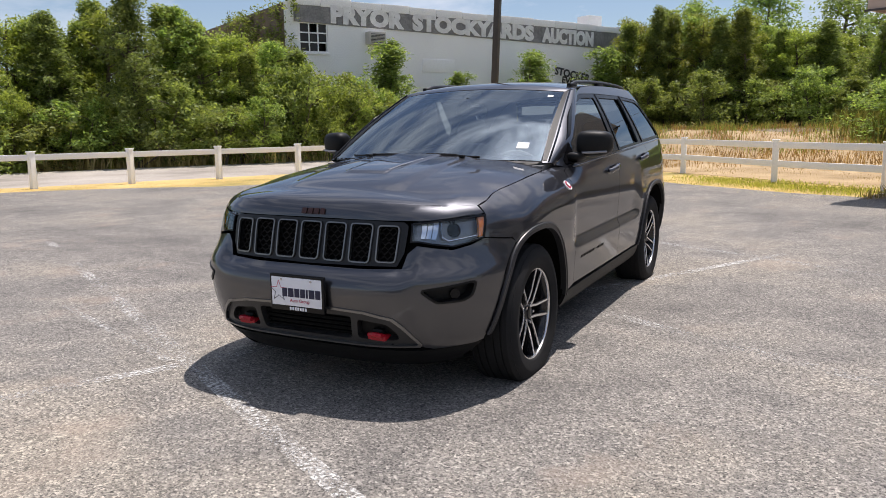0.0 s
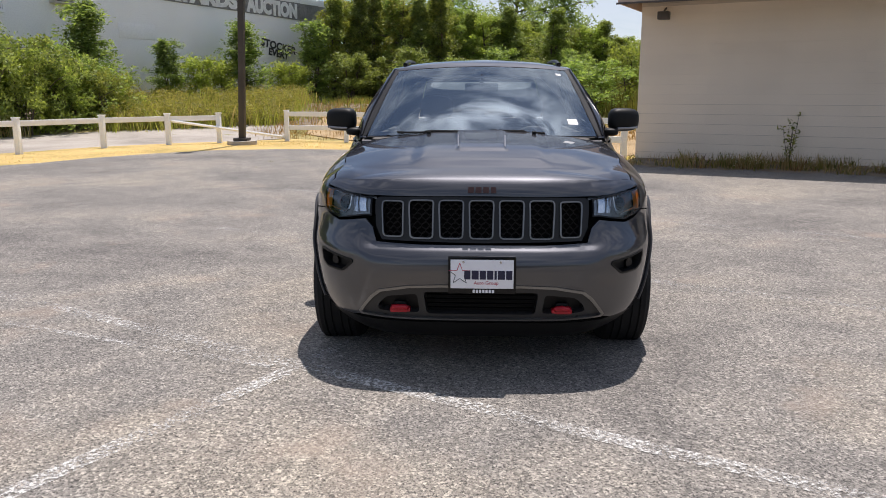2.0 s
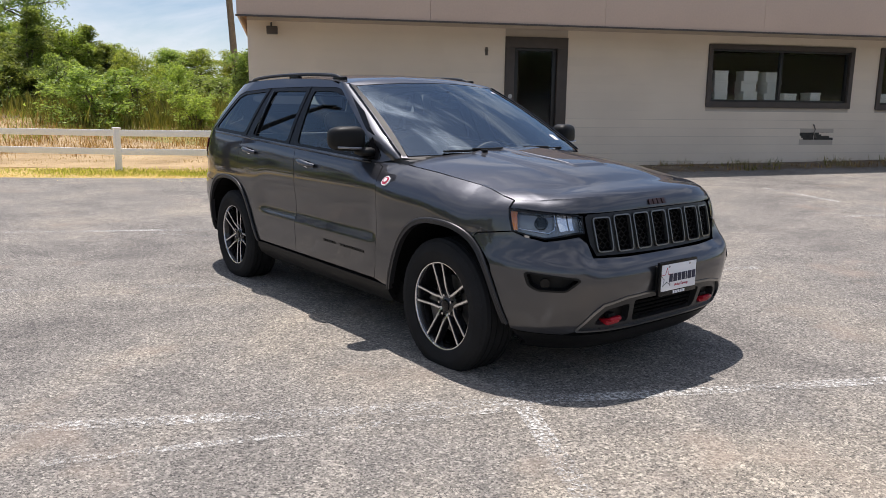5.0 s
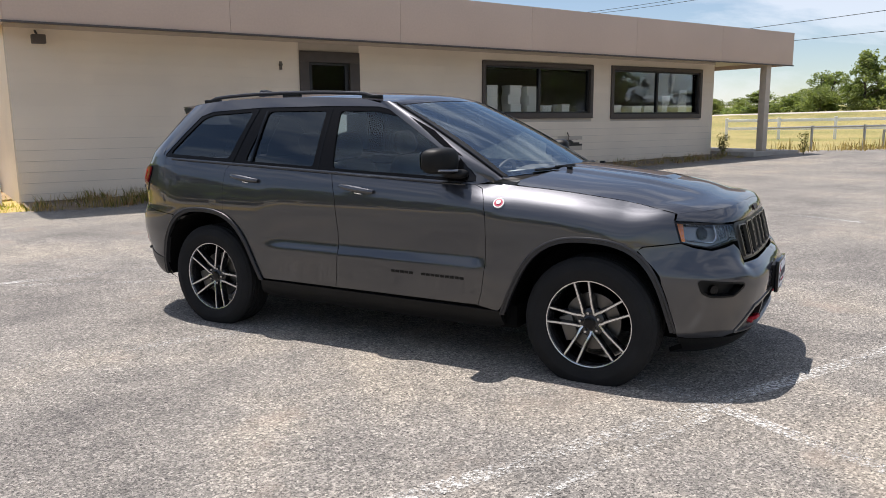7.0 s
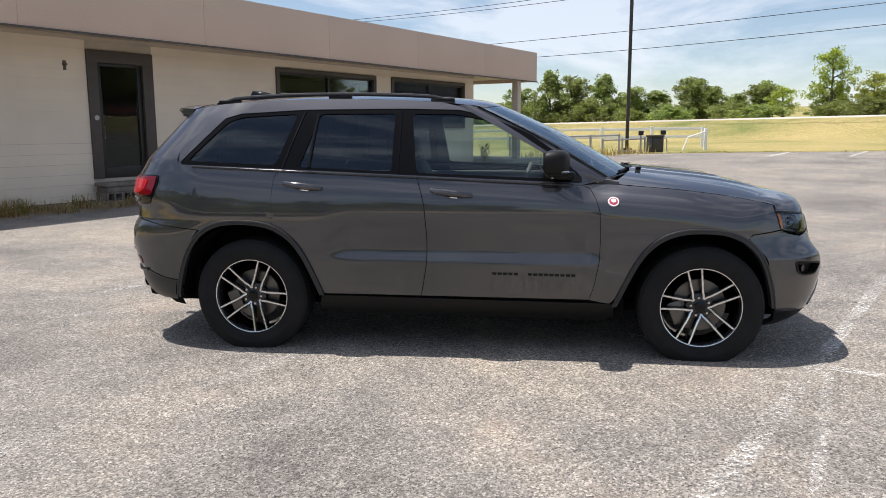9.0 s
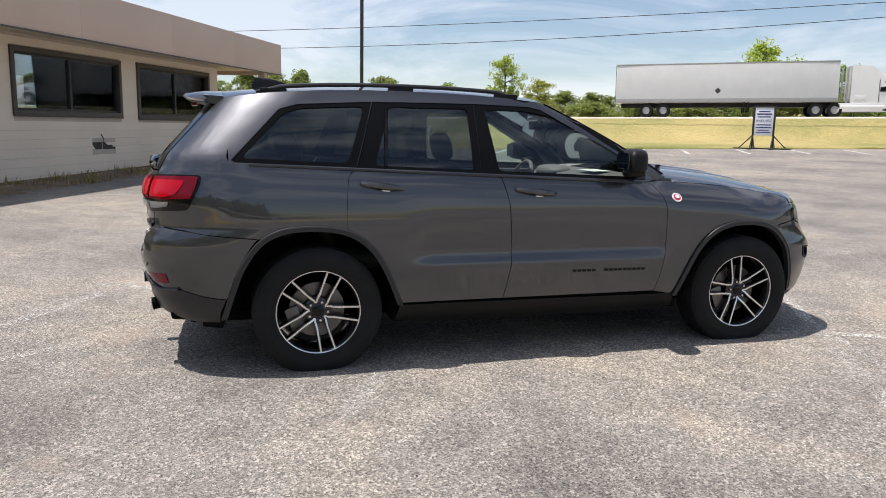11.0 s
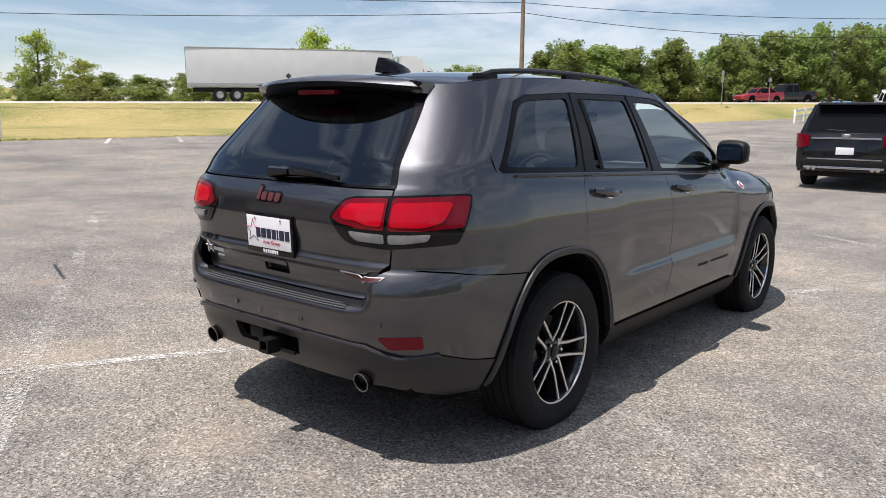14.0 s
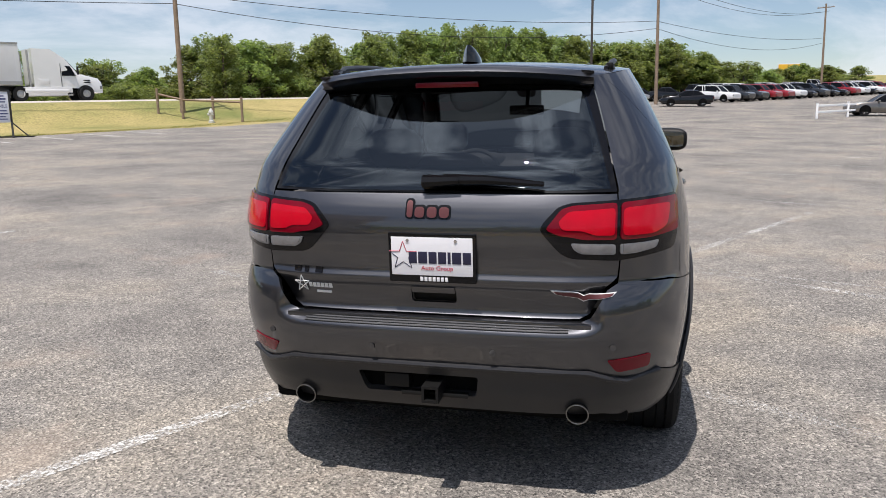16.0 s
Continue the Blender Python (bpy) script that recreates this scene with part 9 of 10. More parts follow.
for k in range(6):
    tail_bar("sticker_letter_block", 0.50 - 0.017 * k - 0.013, 0.50 - 0.017 * k, 0.828, 0.846, 0.0025, STICKER, gate)
tail_bar("sticker_bar", 0.408, 0.47, 0.806, 0.815, 0.0025, STICKER, gate)
for k in range(5):
    a, b = math.pi / 2 + 4 * math.pi * k / 5, math.pi / 2 + 4 * math.pi * (k + 1) / 5
    p = [on_tail(0.003)(*ty(0.525 - 0.03 * math.cos(t), 0.842 + 0.034 * math.sin(t))) for t in (a, b)]
    part("sticker_star_line", tube(bmesh.new(), p, 0.0022, 4), STICKER, gate)

# ---- cabin ----
cab = part("cabin_floor", box(box(bmesh.new(), -0.92, 0.9, -0.78, 0.78, 0.42, 0.47, 0.01), -1.9, -0.92, -0.52, 0.52, 0.42, 0.47, 0.01), DASH, jeep)
for s in (-1, 1):
    part("door_card", box(box(bmesh.new(), -0.92, 0.85, s * 0.83 - 0.02, s * 0.83 + 0.02, 0.45, 1.10, 0.015), -1.85, -0.92, s * 0.83 - 0.02, s * 0.83 + 0.02, 0.93, 1.10, 0.015), DASH, jeep)
    part("door_top", box(bmesh.new(), -1.85, 0.70, s * 0.842 - 0.03, s * 0.842 + 0.022, 1.09, 1.128, 0.012), DASH, jeep)
q = bmesh.new()
prism(q, [(0.95, 0.95), (0.95, 1.15), (0.78, 1.165), (0.55, 1.13), (0.47, 1.02), (0.50, 0.75), (0.7, 0.6), (0.95, 0.6)], 1.56, Matrix(((1, 0, 0, 0), (0, 0, 1, -0.78), (0, 1, 0, 0), (0, 0, 0, 1))))
bmesh.ops.recalc_face_normals(q, faces=q.faces)
dash = part("dashboard", q, DASH, jeep, "dark grey dashboard")
part("instrument_hood", blob(bmesh.new(), (0.60, 0.38, 1.13), (0.12, 0.19, 0.055), 2.6, 16, 8), DASH, dash, smooth=60)
part("centre_screen", box(bmesh.new(), 0.45, 0.47, -0.12, 0.12, 0.95, 1.09, 0.006), GLOSS_BLACK, dash)
q = bmesh.new()
ring = []
tm = Matrix.Translation((0.30, 0.38, 1.04)) @ Matrix.Rotation(radians(-66), 4, "Y")
tube(q, [tm @ Vector((0.185 * math.cos(2 * math.pi * k / 28), 0.185 * math.sin(2 * math.pi * k / 28), 0)) for k in range(29)], 0.016, 8)
for a in (0.0, math.pi, -math.pi / 2):
    tube(q, [tm @ Vector((0, 0, -0.02)), tm @ Vector((0.17 * math.sin(a), 0.17 * math.cos(a), 0))], [0.03, 0.014], 6)
part("steering_wheel", q, DASH, dash, "black leather steering wheel")
part("steering_column", rod(bmesh.new(), tm @ Vector((0, 0, -0.02)), (0.62, 0.38, 0.93), 0.05, 0.06, 12), DASH, dash)


def seat(x, y, w, back_lean=14, rear=False):
    st = part("rear_seat" if rear else "front_seat", blob(bmesh.new(), (x, y, 0.63), (0.27, w / 2, 0.10), 3.4, 20, 8), SEAT, jeep, "black leather seat", smooth=60)
    m = Matrix.Translation((x - 0.22, y, 0.66)) @ Matrix.Rotation(radians(-back_lean), 4, "Y")
    q = blob(bmesh.new(), (0, 0, 0.27), (0.085, w / 2, 0.33), 3.4, 20, 10)
    bmesh.ops.transform(q, matrix=m, verts=q.verts)
    part("seat_back", q, SEAT, st, smooth=60)
    for hy in ((0.0,) if w < 0.8 else (-w / 2 + 0.25, w / 2 - 0.25)):
        q = blob(bmesh.new(), (0, hy, 0.70), (0.055, 0.135, 0.095), 3.2, 18, 8)
        rod(q, (0, hy - 0.05, 0.52), (0, hy - 0.05, 0.66), 0.008, n=6)
        rod(q, (0, hy + 0.05, 0.52), (0, hy + 0.05, 0.66), 0.008, n=6)
        bmesh.ops.transform(q, matrix=m, verts=q.verts)
        part("headrest", q, SEAT, st, smooth=60)


seat(-0.18, 0.38, 0.54)
seat(-0.18, -0.38, 0.54)
seat(-1.10, 0.0, 1.30, 20, True)
part("centre_console", box(bmesh.new(), -0.45, 0.50, -0.11, 0.11, 0.46, 0.80, 0.03), DASH, jeep)
part("cargo_cover", box(bmesh.new(), -2.1, -1.42, -0.72, 0.72, 0.98, 1.0, 0.006), DASH, jeep)
part("headliner", sheet_mesh("headliner", sheet(-1.9, 0.05, 12, -0.92, 0.92, 10, lambda x, v: (roof(x, v)[0], roof(x, v)[1], roof(x, v)[2] - 0.035), flip=True), DIM_ROOM), DIM_ROOM, jeep)
rv = part("inside_mirror", box(bmesh.new(), 0.26, 0.285, -0.12, 0.12, 1.46, 1.525, 0.012), GLOSS_BLACK, jeep)
part("mirror_stalk", rod(bmesh.new(), (0.285, 0, 1.51), (0.33, 0, 1.58), 0.014, n=8), GLOSS_BLACK, rv)
part("windscreen_shelf_paper", box(bmesh.new(), 0.62, 0.78, -0.28, -0.02, 1.166, 1.169), STICKER, dash, "sheet of paper lying on the dash")

# ---- other vehicles ----
def loft(bm, rings):
    vs = [[bm.verts.new(p) for p in r] for r in rings]
    k = len(vs[0])
    for a, b in zip(vs, vs[1:]):
        for i in range(k):
            bm.faces.new((a[i], a[(i + 1) % k], b[(i + 1) % k], b[i]))
    bm.faces.new(vs[0])
    bm.faces.new(vs[-1][::-1])
    bmesh.ops.recalc_face_normals(bm, faces=bm.faces)
    return bm


def hull(x, hw, z0, z1, top=0.9):
    """A rounded cross-section of a body."""
    h = z1 - z0
    half = [(hw * 0.92, z0), (hw * 0.985, z0 + 0.10 * h), (hw, z0 + 0.40 * h), (hw * 0.985, z0 + 0.72 * h), (hw * 0.95, z0 + 0.90 * h), (hw * top, z1)]
    return [(x, y, z) for y, z in half] + [(x, -y, z) for y, z in reversed(half)]


def cabin(x, hw0, z0, hw1, z1):
    return [(x[0], hw0, z0), (x[1], hw1, z1), (x[1], -hw1, z1), (x[0], -hw0, z0)]


SHAPES = {
    # body stations (x, half width, bottom, top), cabin (x at base and roof, front to rear), belt, roof, wheel x, wheel radius
    "suv": ([(-2.45, 0.80, 0.45, 1.05), (-2.38, 0.90, 0.36, 1.12), (-1.9, 0.97, 0.30, 1.16), (-0.5, 0.985, 0.30, 1.14), (0.8, 0.98, 0.30, 1.12), (1.7, 0.96, 0.30, 1.06), (2.25, 0.90, 0.34, 0.96), (2.45, 0.72, 0.42, 0.84)], (1.05, 0.25, -2.0, -2.36), 1.10, 1.72, 1.43, 0.385),
    "sedan": ([(-2.4, 0.70, 0.48, 0.92), (-2.3, 0.84, 0.36, 1.0), (-1.7, 0.91, 0.26, 1.02), (-0.4, 0.925, 0.24, 0.96), (0.9, 0.92, 0.24, 0.95), (1.7, 0.90, 0.26, 0.86), (2.2, 0.82, 0.32, 0.74), (2.38, 0.62, 0.40, 0.64)], (0.95, 0.15, -0.95, -1.75), 0.94, 1.44, 1.40, 0.335),
    "coupe": ([(-2.45, 0.76, 0.50, 1.02), (-2.35, 0.90, 0.36, 1.06), (-1.6, 0.955, 0.24, 1.05), (-0.3, 0.95, 0.22, 0.98), (1.0, 0.95, 0.22, 0.98), (1.8, 0.94, 0.26, 0.94), (2.35, 0.88, 0.32, 0.84), (2.5, 0.74, 0.40, 0.72)], (0.75, 0.0, -0.85, -1.75), 0.98, 1.42, 1.48, 0.355),
    "pickup": ([(-2.9, 0.92, 0.50, 1.12), (-2.85, 0.98, 0.42, 1.16), (-0.9, 0.99, 0.38, 1.16), (0.6, 0.99, 0.36, 1.14), (1.5, 0.98, 0.38, 1.14), (2.5, 0.95, 0.42, 1.08), (2.85, 0.86, 0.48, 0.95)], (1.25, 0.6, -0.75, -0.95), 1.13, 1.86, 1.80, 0.41),
}
CAR_GLASS = mat("dark_car_glass", (0.006, 0.007, 0.009), 0.10, ior=1.16, var=0.05, coat=0.0)
far_wheel = {}


def other_car(shape, paint, label, detail=False):
    st, (xa, xb, xc, xd), zb, zr, wx, wr = SHAPES[shape]
    o = thing("sport_utility_vehicle" if shape == "suv" else shape if shape != "pickup" else "pickup_truck", label, "car")
    part("body", loft(bmesh.new(), [hull(*s) for s in st]), paint, o, smooth=38)
    hw = st[len(st) // 2][1]
    rings = []
    k = 8
    zs = [(zb - 0.04, 0.0), (zb + (zr - zb) * 0.5, 0.5), (zr - 0.05, 0.92)]
    g = [[], [], []]
    for z, t in zs:
        x0, x1 = xa + (xb - xa) * t, xd + (xc - xd) * t
        w = (hw - 0.06) - 0.20 * t
        rings.append([(x0, w * 0.80, z), (x0 - 0.22, w, z), (x1 + 0.16, w, z), (x1, w * 0.84, z), (x1, -w * 0.84, z), (x1 + 0.16, -w, z), (x0 - 0.22, -w, z), (x0, -w * 0.80, z)])
    part("window_band", loft(bmesh.new(), rings), CAR_GLASS, o, "dark window glass", smooth=30)
    w = hw - 0.06 - 0.19
    r0 = [(xb + 0.08, w * 0.80, zr - 0.055), (xb - 0.2, w, zr - 0.05), (xc + 0.14, w, zr - 0.05), (xc - 0.04, w * 0.84, zr - 0.055), (xc - 0.04, -w * 0.84, zr - 0.055), (xc + 0.14, -w, zr - 0.05), (xb - 0.2, -w, zr - 0.05), (xb + 0.08, -w * 0.80, zr - 0.055)]
    r1 = [(x * 0.96 - 0.02, y * 0.86, zr) for x, y, _ in r0]
    part("roof", loft(bmesh.new(), [r0, r1]), paint, o, smooth=50)
    for s in (-1, 1):
        for x0, x1 in ((xa - 0.02, xb + 0.04), ((xa + xd) / 2 - 0.12, (xb + xc) / 2 - 0.12), (xd + 0.04, xc + 0.02)) + (((xd * 0.62 + xa * 0.38, xc * 0.66 + xb * 0.34),) if shape == "suv" else ()):
            q = bmesh.new()
            e = 0.80 if x0 == xa - 0.02 else 0.86 if x0 == xd + 0.04 else 1.0
            tube(q, [(x0, s * (hw - 0.055) * e, zb - 0.04), ((x0 + x1) / 2, s * (hw - 0.155) * e, (zb + zr) / 2), (x1, s * (hw - 0.245) * e, zr - 0.05)], 0.035, 6)
            part("pillar", q, paint, o)
        q = blob(bmesh.new(), (xa - 0.35, s * (hw + 0.055), zb + 0.02), (0.06, 0.11, 0.075), 3, 12, 6)
        part("door_mirror", q, paint, o, smooth=60)
        lamp_y = st[0][1] - 0.10
        if detail:
            wrap = [(st[0][0] - 0.02, 0.66), (st[0][0] - 0.015, 0.77), (st[0][0] + 0.03, 0.86), (st[0][0] + 0.12, 0.93), (st[0][0] + 0.34, 0.965)]
            q = bmesh.new()
            low = [q.verts.new((x, s * y, 0.82 + 0.06 * smooth(0.80, 0.6, y) + 0.10 * smooth(0.92, 0.97, y))) for x, y in wrap]
            top = [q.verts.new((x, s * y, 1.07 + 0.03 * smooth(0.6, 0.9, y))) for x, y in wrap]
            inn = [[q.verts.new((v.co.x + 0.10, v.co.y * 0.90, v.co.z)) for v in r] for r in (low, top)]
            for i in range(4):
                q.faces.new((low[i], low[i + 1], top[i + 1], top[i]))
                q.faces.new((top[i], top[i + 1], inn[1][i + 1], inn[1][i]))
                q.faces.new((inn[0][i], inn[0][i + 1], low[i + 1], low[i]))
            q.faces.new((low[0], top[0], inn[1][0], inn[0][0]))
            bmesh.ops.recalc_face_normals(q, faces=q.faces)
            part("tail_light", q, RED_DEEP, o, "wrap-round red tail light")
        else:
            part("tail_light", box(bmesh.new(), st[0][0] - 0.012, st[0][0] + 0.26, s * (lamp_y + 0.10) - 0.075, s * (lamp_y + 0.10) + 0.075, st[0][3] - 0.27, st[0][3] - 0.03, 0.035), RED_DEEP, o)
        hy = st[-1][1] - 0.06
        part("headlight", box(bmesh.new(), st[-1][0] - 0.24, st[-1][0] - 0.01, s * hy - 0.14, s * hy + 0.10, st[-1][3] - 0.16, st[-1][3] - 0.03, 0.03), CLEAR_LENS, o)
    if shape == "pickup":
        part("load_bed", box(bmesh.new(), -2.75, -1.0, -0.80, 0.80, 1.161, 1.168), DARK_VOID, o)
    part("lower_trim", box(bmesh.new(), st[0][0] + 0.28, st[-1][0] - 0.25, -hw * 0.80, hw * 0.80, st[2][2] - 0.06, st[2][2] + 0.06, 0.03), BLACK_PLASTIC, o)
    part("rear_plate", box(bmesh.new(), st[0][0] - 0.02, st[0][0] + 0.02, -0.16, 0.16, 0.70, 0.84, 0.004), PLATE_WHITE, o)
    if shape not in far_wheel:
        t, r = bmesh.new(), bmesh.new()
        lathe(t, [(wr * 0.62, -0.10), (wr * 0.95, -0.11), (wr, -0.08), (wr, 0.08), (wr * 0.95, 0.11), (wr * 0.62, 0.10)], 26)
        lathe(r, [(wr * 0.63, 0.098), (wr * 0.58, 0.09), (wr * 0.54, 0.05), (wr * 0.2, 0.07), (0.001, 0.075)], 20)
        sp = bmesh.new()
        for i in range(5):
            a = 2 * math.pi * i / 5
            box(sp, 0.04, wr * 0.60, -0.035, 0.035, 0.06, 0.095, 0.01, Matrix.Rotation(a, 4, "Z"))
        far_wheel[shape] = (mesh_of("tyre", t, RUBBER, 40), mesh_of("rim", r, RIM_BLACK, 40), mesh_of("spokes", sp, RIM_SILVER, 40))
    for x in (-wx, wx):
        for s in (-1, 1):
            aw = lerp_table([(q[0], q[1]) for q in st], x) + 0.001
            # solid near-black half disc painting the shaded arch opening on the body
            arch = rod(bmesh.new(), (x, s * (hw - 0.20), wr + 0.02), (x, s * aw, wr + 0.02), wr * 1.09, n=26)
            bmesh.ops.bisect_plane(arch, geom=arch.verts[:] + arch.edges[:] + arch.faces[:], plane_co=(0, 0, wr * 0.80), plane_no=(0, 0, 1), clear_inner=True)
            part("wheel_arch", arch, DARK_VOID, o)
            wh = part("wheel", far_wheel[shape][1], RIM_BLACK, o)
            wh.matrix_local = Matrix.Translation((x, s * (hw - 0.15), wr)) @ Matrix.Rotation(radians(-90 * s), 4, "X")
            part("tyre", far_wheel[shape][0], RUBBER, wh)
            part("spoke_star", far_wheel[shape][2], RIM_SILVER, wh)
    if detail:
        x = st[0][0]
        part("chrome_strip", box(bmesh.new(), x - 0.035, x + 0.05, -0.62, 0.62, 1.0, 1.035, 0.008), CHROME, o, "bright chrome strip")
        part("bumper_trim", box(bmesh.new(), x - 0.05, x + 0.06, -0.66, 0.66, 0.60, 0.625, 0.006), CHROME, o)
        part("rear_bumper", box(bmesh.new(), x - 0.06, x + 0.15, -0.80, 0.80, 0.40, 0.60, 0.05), BLACK_PLASTIC, o)
        part("bumper_blade", box(bmesh.new(), x - 0.075, x + 0.0, -0.72, 0.72, 0.42, 0.47, 0.015), CHROME, o, "silver lower bumper blade")
        for y in (-0.62, -0.52, 0.52, 0.62):
            part("exhaust_tip", rod(bmesh.new(), (x - 0.09, y, 0.43), (x + 0.05, y, 0.43), 0.042, n=16), CHROME, o)
        part("rear_wiper", tube(bmesh.new(), [(x - 0.0, 0.02, 1.16), (x + 0.02, 0.35, 1.18)], 0.012, 6), BLACK_PLASTIC, o)
        part("roof_spoiler", box(bmesh.new(), xc - 0.25, xc + 0.1, -0.62, 0.62, zr - 0.06, zr - 0.02, 0.02), paint, o)
        part("badge", blob(bmesh.new(), (x - 0.01, 0, 1.07), (0.02, 0.085, 0.035), 2.2, 16, 8), CHROME, o, smooth=60)
        for s in (-1, 1):
            part("roof_rail", tube(bmesh.new(), [(0.1, s * 0.62, zr), (0.0, s * 0.64, zr + 0.05), (-1.7, s * 0.64, zr + 0.05), (-1.85, s * 0.62, zr - 0.01)], 0.018, 6), BLACK_PLASTIC, o)
    return o


P_BLACK = car_paint("black_car_paint", (0.008, 0.008, 0.009), 0.2, 0.25)
P_BLACK.node_tree.nodes["Principled BSDF"].inputs["Coat IOR"].default_value = 1.4
P_WHITE = car_paint("white_car_paint", (0.70, 0.70, 0.70), 0.0, 0.35)
P_SILVER = car_paint("silver_car_paint", (0.42, 0.42, 0.42), 0.7, 0.35)
P_BLUE = car_paint("blue_car_paint", (0.02, 0.12, 0.33), 0.4, 0.3)
P_SKY = car_paint("light_blue_car_paint", (0.16, 0.42, 0.62), 0.3, 0.3)
P_RED = car_paint("red_car_paint", (0.30, 0.012, 0.02), 0.3, 0.3)
P_TAUPE = car_paint("taupe_car_paint", (0.16, 0.145, 0.13), 0.6, 0.32)
P_DARK = car_paint("charcoal_car_paint", (0.03, 0.032, 0.036), 0.5, 0.3)


def park(o, x, y, turn):
    e = math.cos(radians(turn)), math.sin(radians(turn))
    pitch = math.degrees(math.atan2(land(x + e[0], y + e[1]) - land(x - e[0], y - e[1]), 2))
    m = Matrix.Translation((x, y, land(x, y) + 0.005)) @ Matrix.Rotation(radians(turn), 4, "Z") @ Matrix.Rotation(radians(-pitch), 4, "Y")
    return m


near_suv = other_car("suv", P_BLACK, "black sport utility vehicle with chrome strip across its tail", True)
near_suv.matrix_world = park(near_suv, 14.45, 0.87, 1.5)
fleet = [
    ("sedan", P_BLACK, "black sedan parked at the lot's far edge", [(69.8, -5.9, 92)]),
    ("coupe", P_BLUE, "bright blue muscle coupe", [(80, 1.9, -88)]),
    ("sedan", P_TAUPE, "taupe sedan beside the white rail fence", [(52.9, -17.6, 92)]),
    ("sedan", P_SKY, "light blue hatchback behind the black vehicle", [(60, 11.6, 12)]),
    ("pickup", P_WHITE, "white pickup truck at the lot's edge", [(72, 10.5, 20), (137, -31, 240)]),
    ("sedan", P_RED, "red sedan on the highway", [(71.8, 21.6, 147)]),
    ("pickup", P_BLACK, "black pickup truck on the highway", [(76.5, 20.4, 147)]),
]
rt = random.Random(17)
spots = {"suv_w": [], "suv_b": [], "sedan_s": [], "suv_r": [], "sedan_k": []}
for i in range(16):
    t = i / 15
    spots[rt.choice(("suv_w", "suv_w", "suv_b", "sedan_s", "suv_w", "suv_r", "sedan_k"))].append((82 + 37 * t, -9.8 - 27 * t, 234 + rt.uniform(-2, 2)))
for i in range(13):
    t = i / 12
    spots[rt.choice(("suv_w", "suv_b", "sedan_s", "suv_w", "sedan_k"))].append((96 + 34 * t, -10.0 - 28 * t, 234 + rt.uniform(-2, 2)))
spots["sedan_k"] += [(84, -2.0, -80), (88, -5.2, -80)]
spots["sedan_s"] += [(83, -0.6, -84)]
for key, sh, pt, lab in (("suv_w", "suv", P_WHITE, "white sport utility vehicle in the sales row"), ("suv_b", "suv", P_DARK, "charcoal sport utility vehicle in the sales row"), ("sedan_s", "sedan", P_SILVER, "silver sedan in the sales row"),
                         ("suv_r", "suv", P_RED, "red sport utility vehicle in the sales row"), ("sedan_k", "sedan", P_BLACK, "black sedan in the sales row")):
    if spots[key]:
        fleet.append((sh, pt, lab, spots[key]))
for sh, pt, lab, places in fleet:
    o = other_car(sh, pt, lab)
    for i, (x, y, a) in enumerate(places):
        if i:
            tagged(copy_thing(o, park(o, x, y, a)), group="sales row" if "sales row" in lab else "")
    o.matrix_basis = park(o, *places[0])
    if "sales row" in lab:
        tagged(o, group="sales row")

# ---- articulated lorry on the highway ----
TRAILER = mat("white_trailer_panel", (0.66, 0.67, 0.69), 0.45, var=0.06, scale=0.8, bump=0.04, bscale=12)
CAB_WHITE = car_paint("white_cab_paint", (0.72, 0.72, 0.71), 0.0, 0.3)
GREEN_DOOR = mat("green_trailer_door", (0.03, 0.16, 0.08), 0.5, var=0.15, scale=2)
lorry = thing("articulated_lorry", "white tractor unit with a long white box trailer", "truck")
nose = Vector((47.6, 39.6))
lorry.matrix_world = Matrix.Translation((nose.x, nose.y, land(nose.x, nose.y) + 0.07)) @ Matrix.Rotation(math.atan2(ROAD_U.y, ROAD_U.x), 4, "Z") @ Matrix.Rotation(radians(-0.8), 4, "Y")
tr = part("trailer", box(bmesh.new(), -21.9, -5.75, -1.28, 1.28, 1.15, 4.10, 0.03), TRAILER, lorry, "long white box trailer")
for k in range(27):
    x = -21.6 + 0.6 * k
    for s in (-1, 1):
        part("panel_seam", box(bmesh.new(), x - 0.012, x + 0.012, s * 1.284 - 0.004, s * 1.284 + 0.004, 1.45, 4.0), TRAILER, tr)
for s in (-1, 1):
    part("bottom_rail", box(bmesh.new(), -21.9, -5.75, s * 1.29 - 0.012, s * 1.29 + 0.012, 1.12, 1.42, 0.004), GALV, tr)
    part("top_rail", box(bmesh.new(), -21.9, -5.75, s * 1.29 - 0.012, s * 1.29 + 0.012, 4.0, 4.12, 0.004), GALV, tr)
part("rear_door", box(bmesh.new(), -21.94, -21.905, -1.22, 1.22, 1.2, 4.05, 0.006), GREEN_DOOR, tr, "green rear doors")
part("underride_guard", box(bmesh.new(), -21.9, -21.8, -1.1, 1.1, 0.5, 0.62, 0.01), GALV, tr)
part("badge", rod(bmesh.new(), (-14.2, -1.289, 2.0), (-14.2, -1.295, 2.0), 0.24, n=4), LETTER_BLACK, tr)
for x in (-12.2, -11.9):
    for s in (-0.9, 0.9):
        part("landing_leg", box(bmesh.new(), x - 0.06, x + 0.06, s - 0.06, s + 0.06, 0.35, 1.14), BLACK_PLASTIC, tr)
part("chassis", box(bmesh.new(), -21.5, -1.2, -0.5, 0.5, 0.75, 1.1, 0.02), BLACK_PLASTIC, lorry)
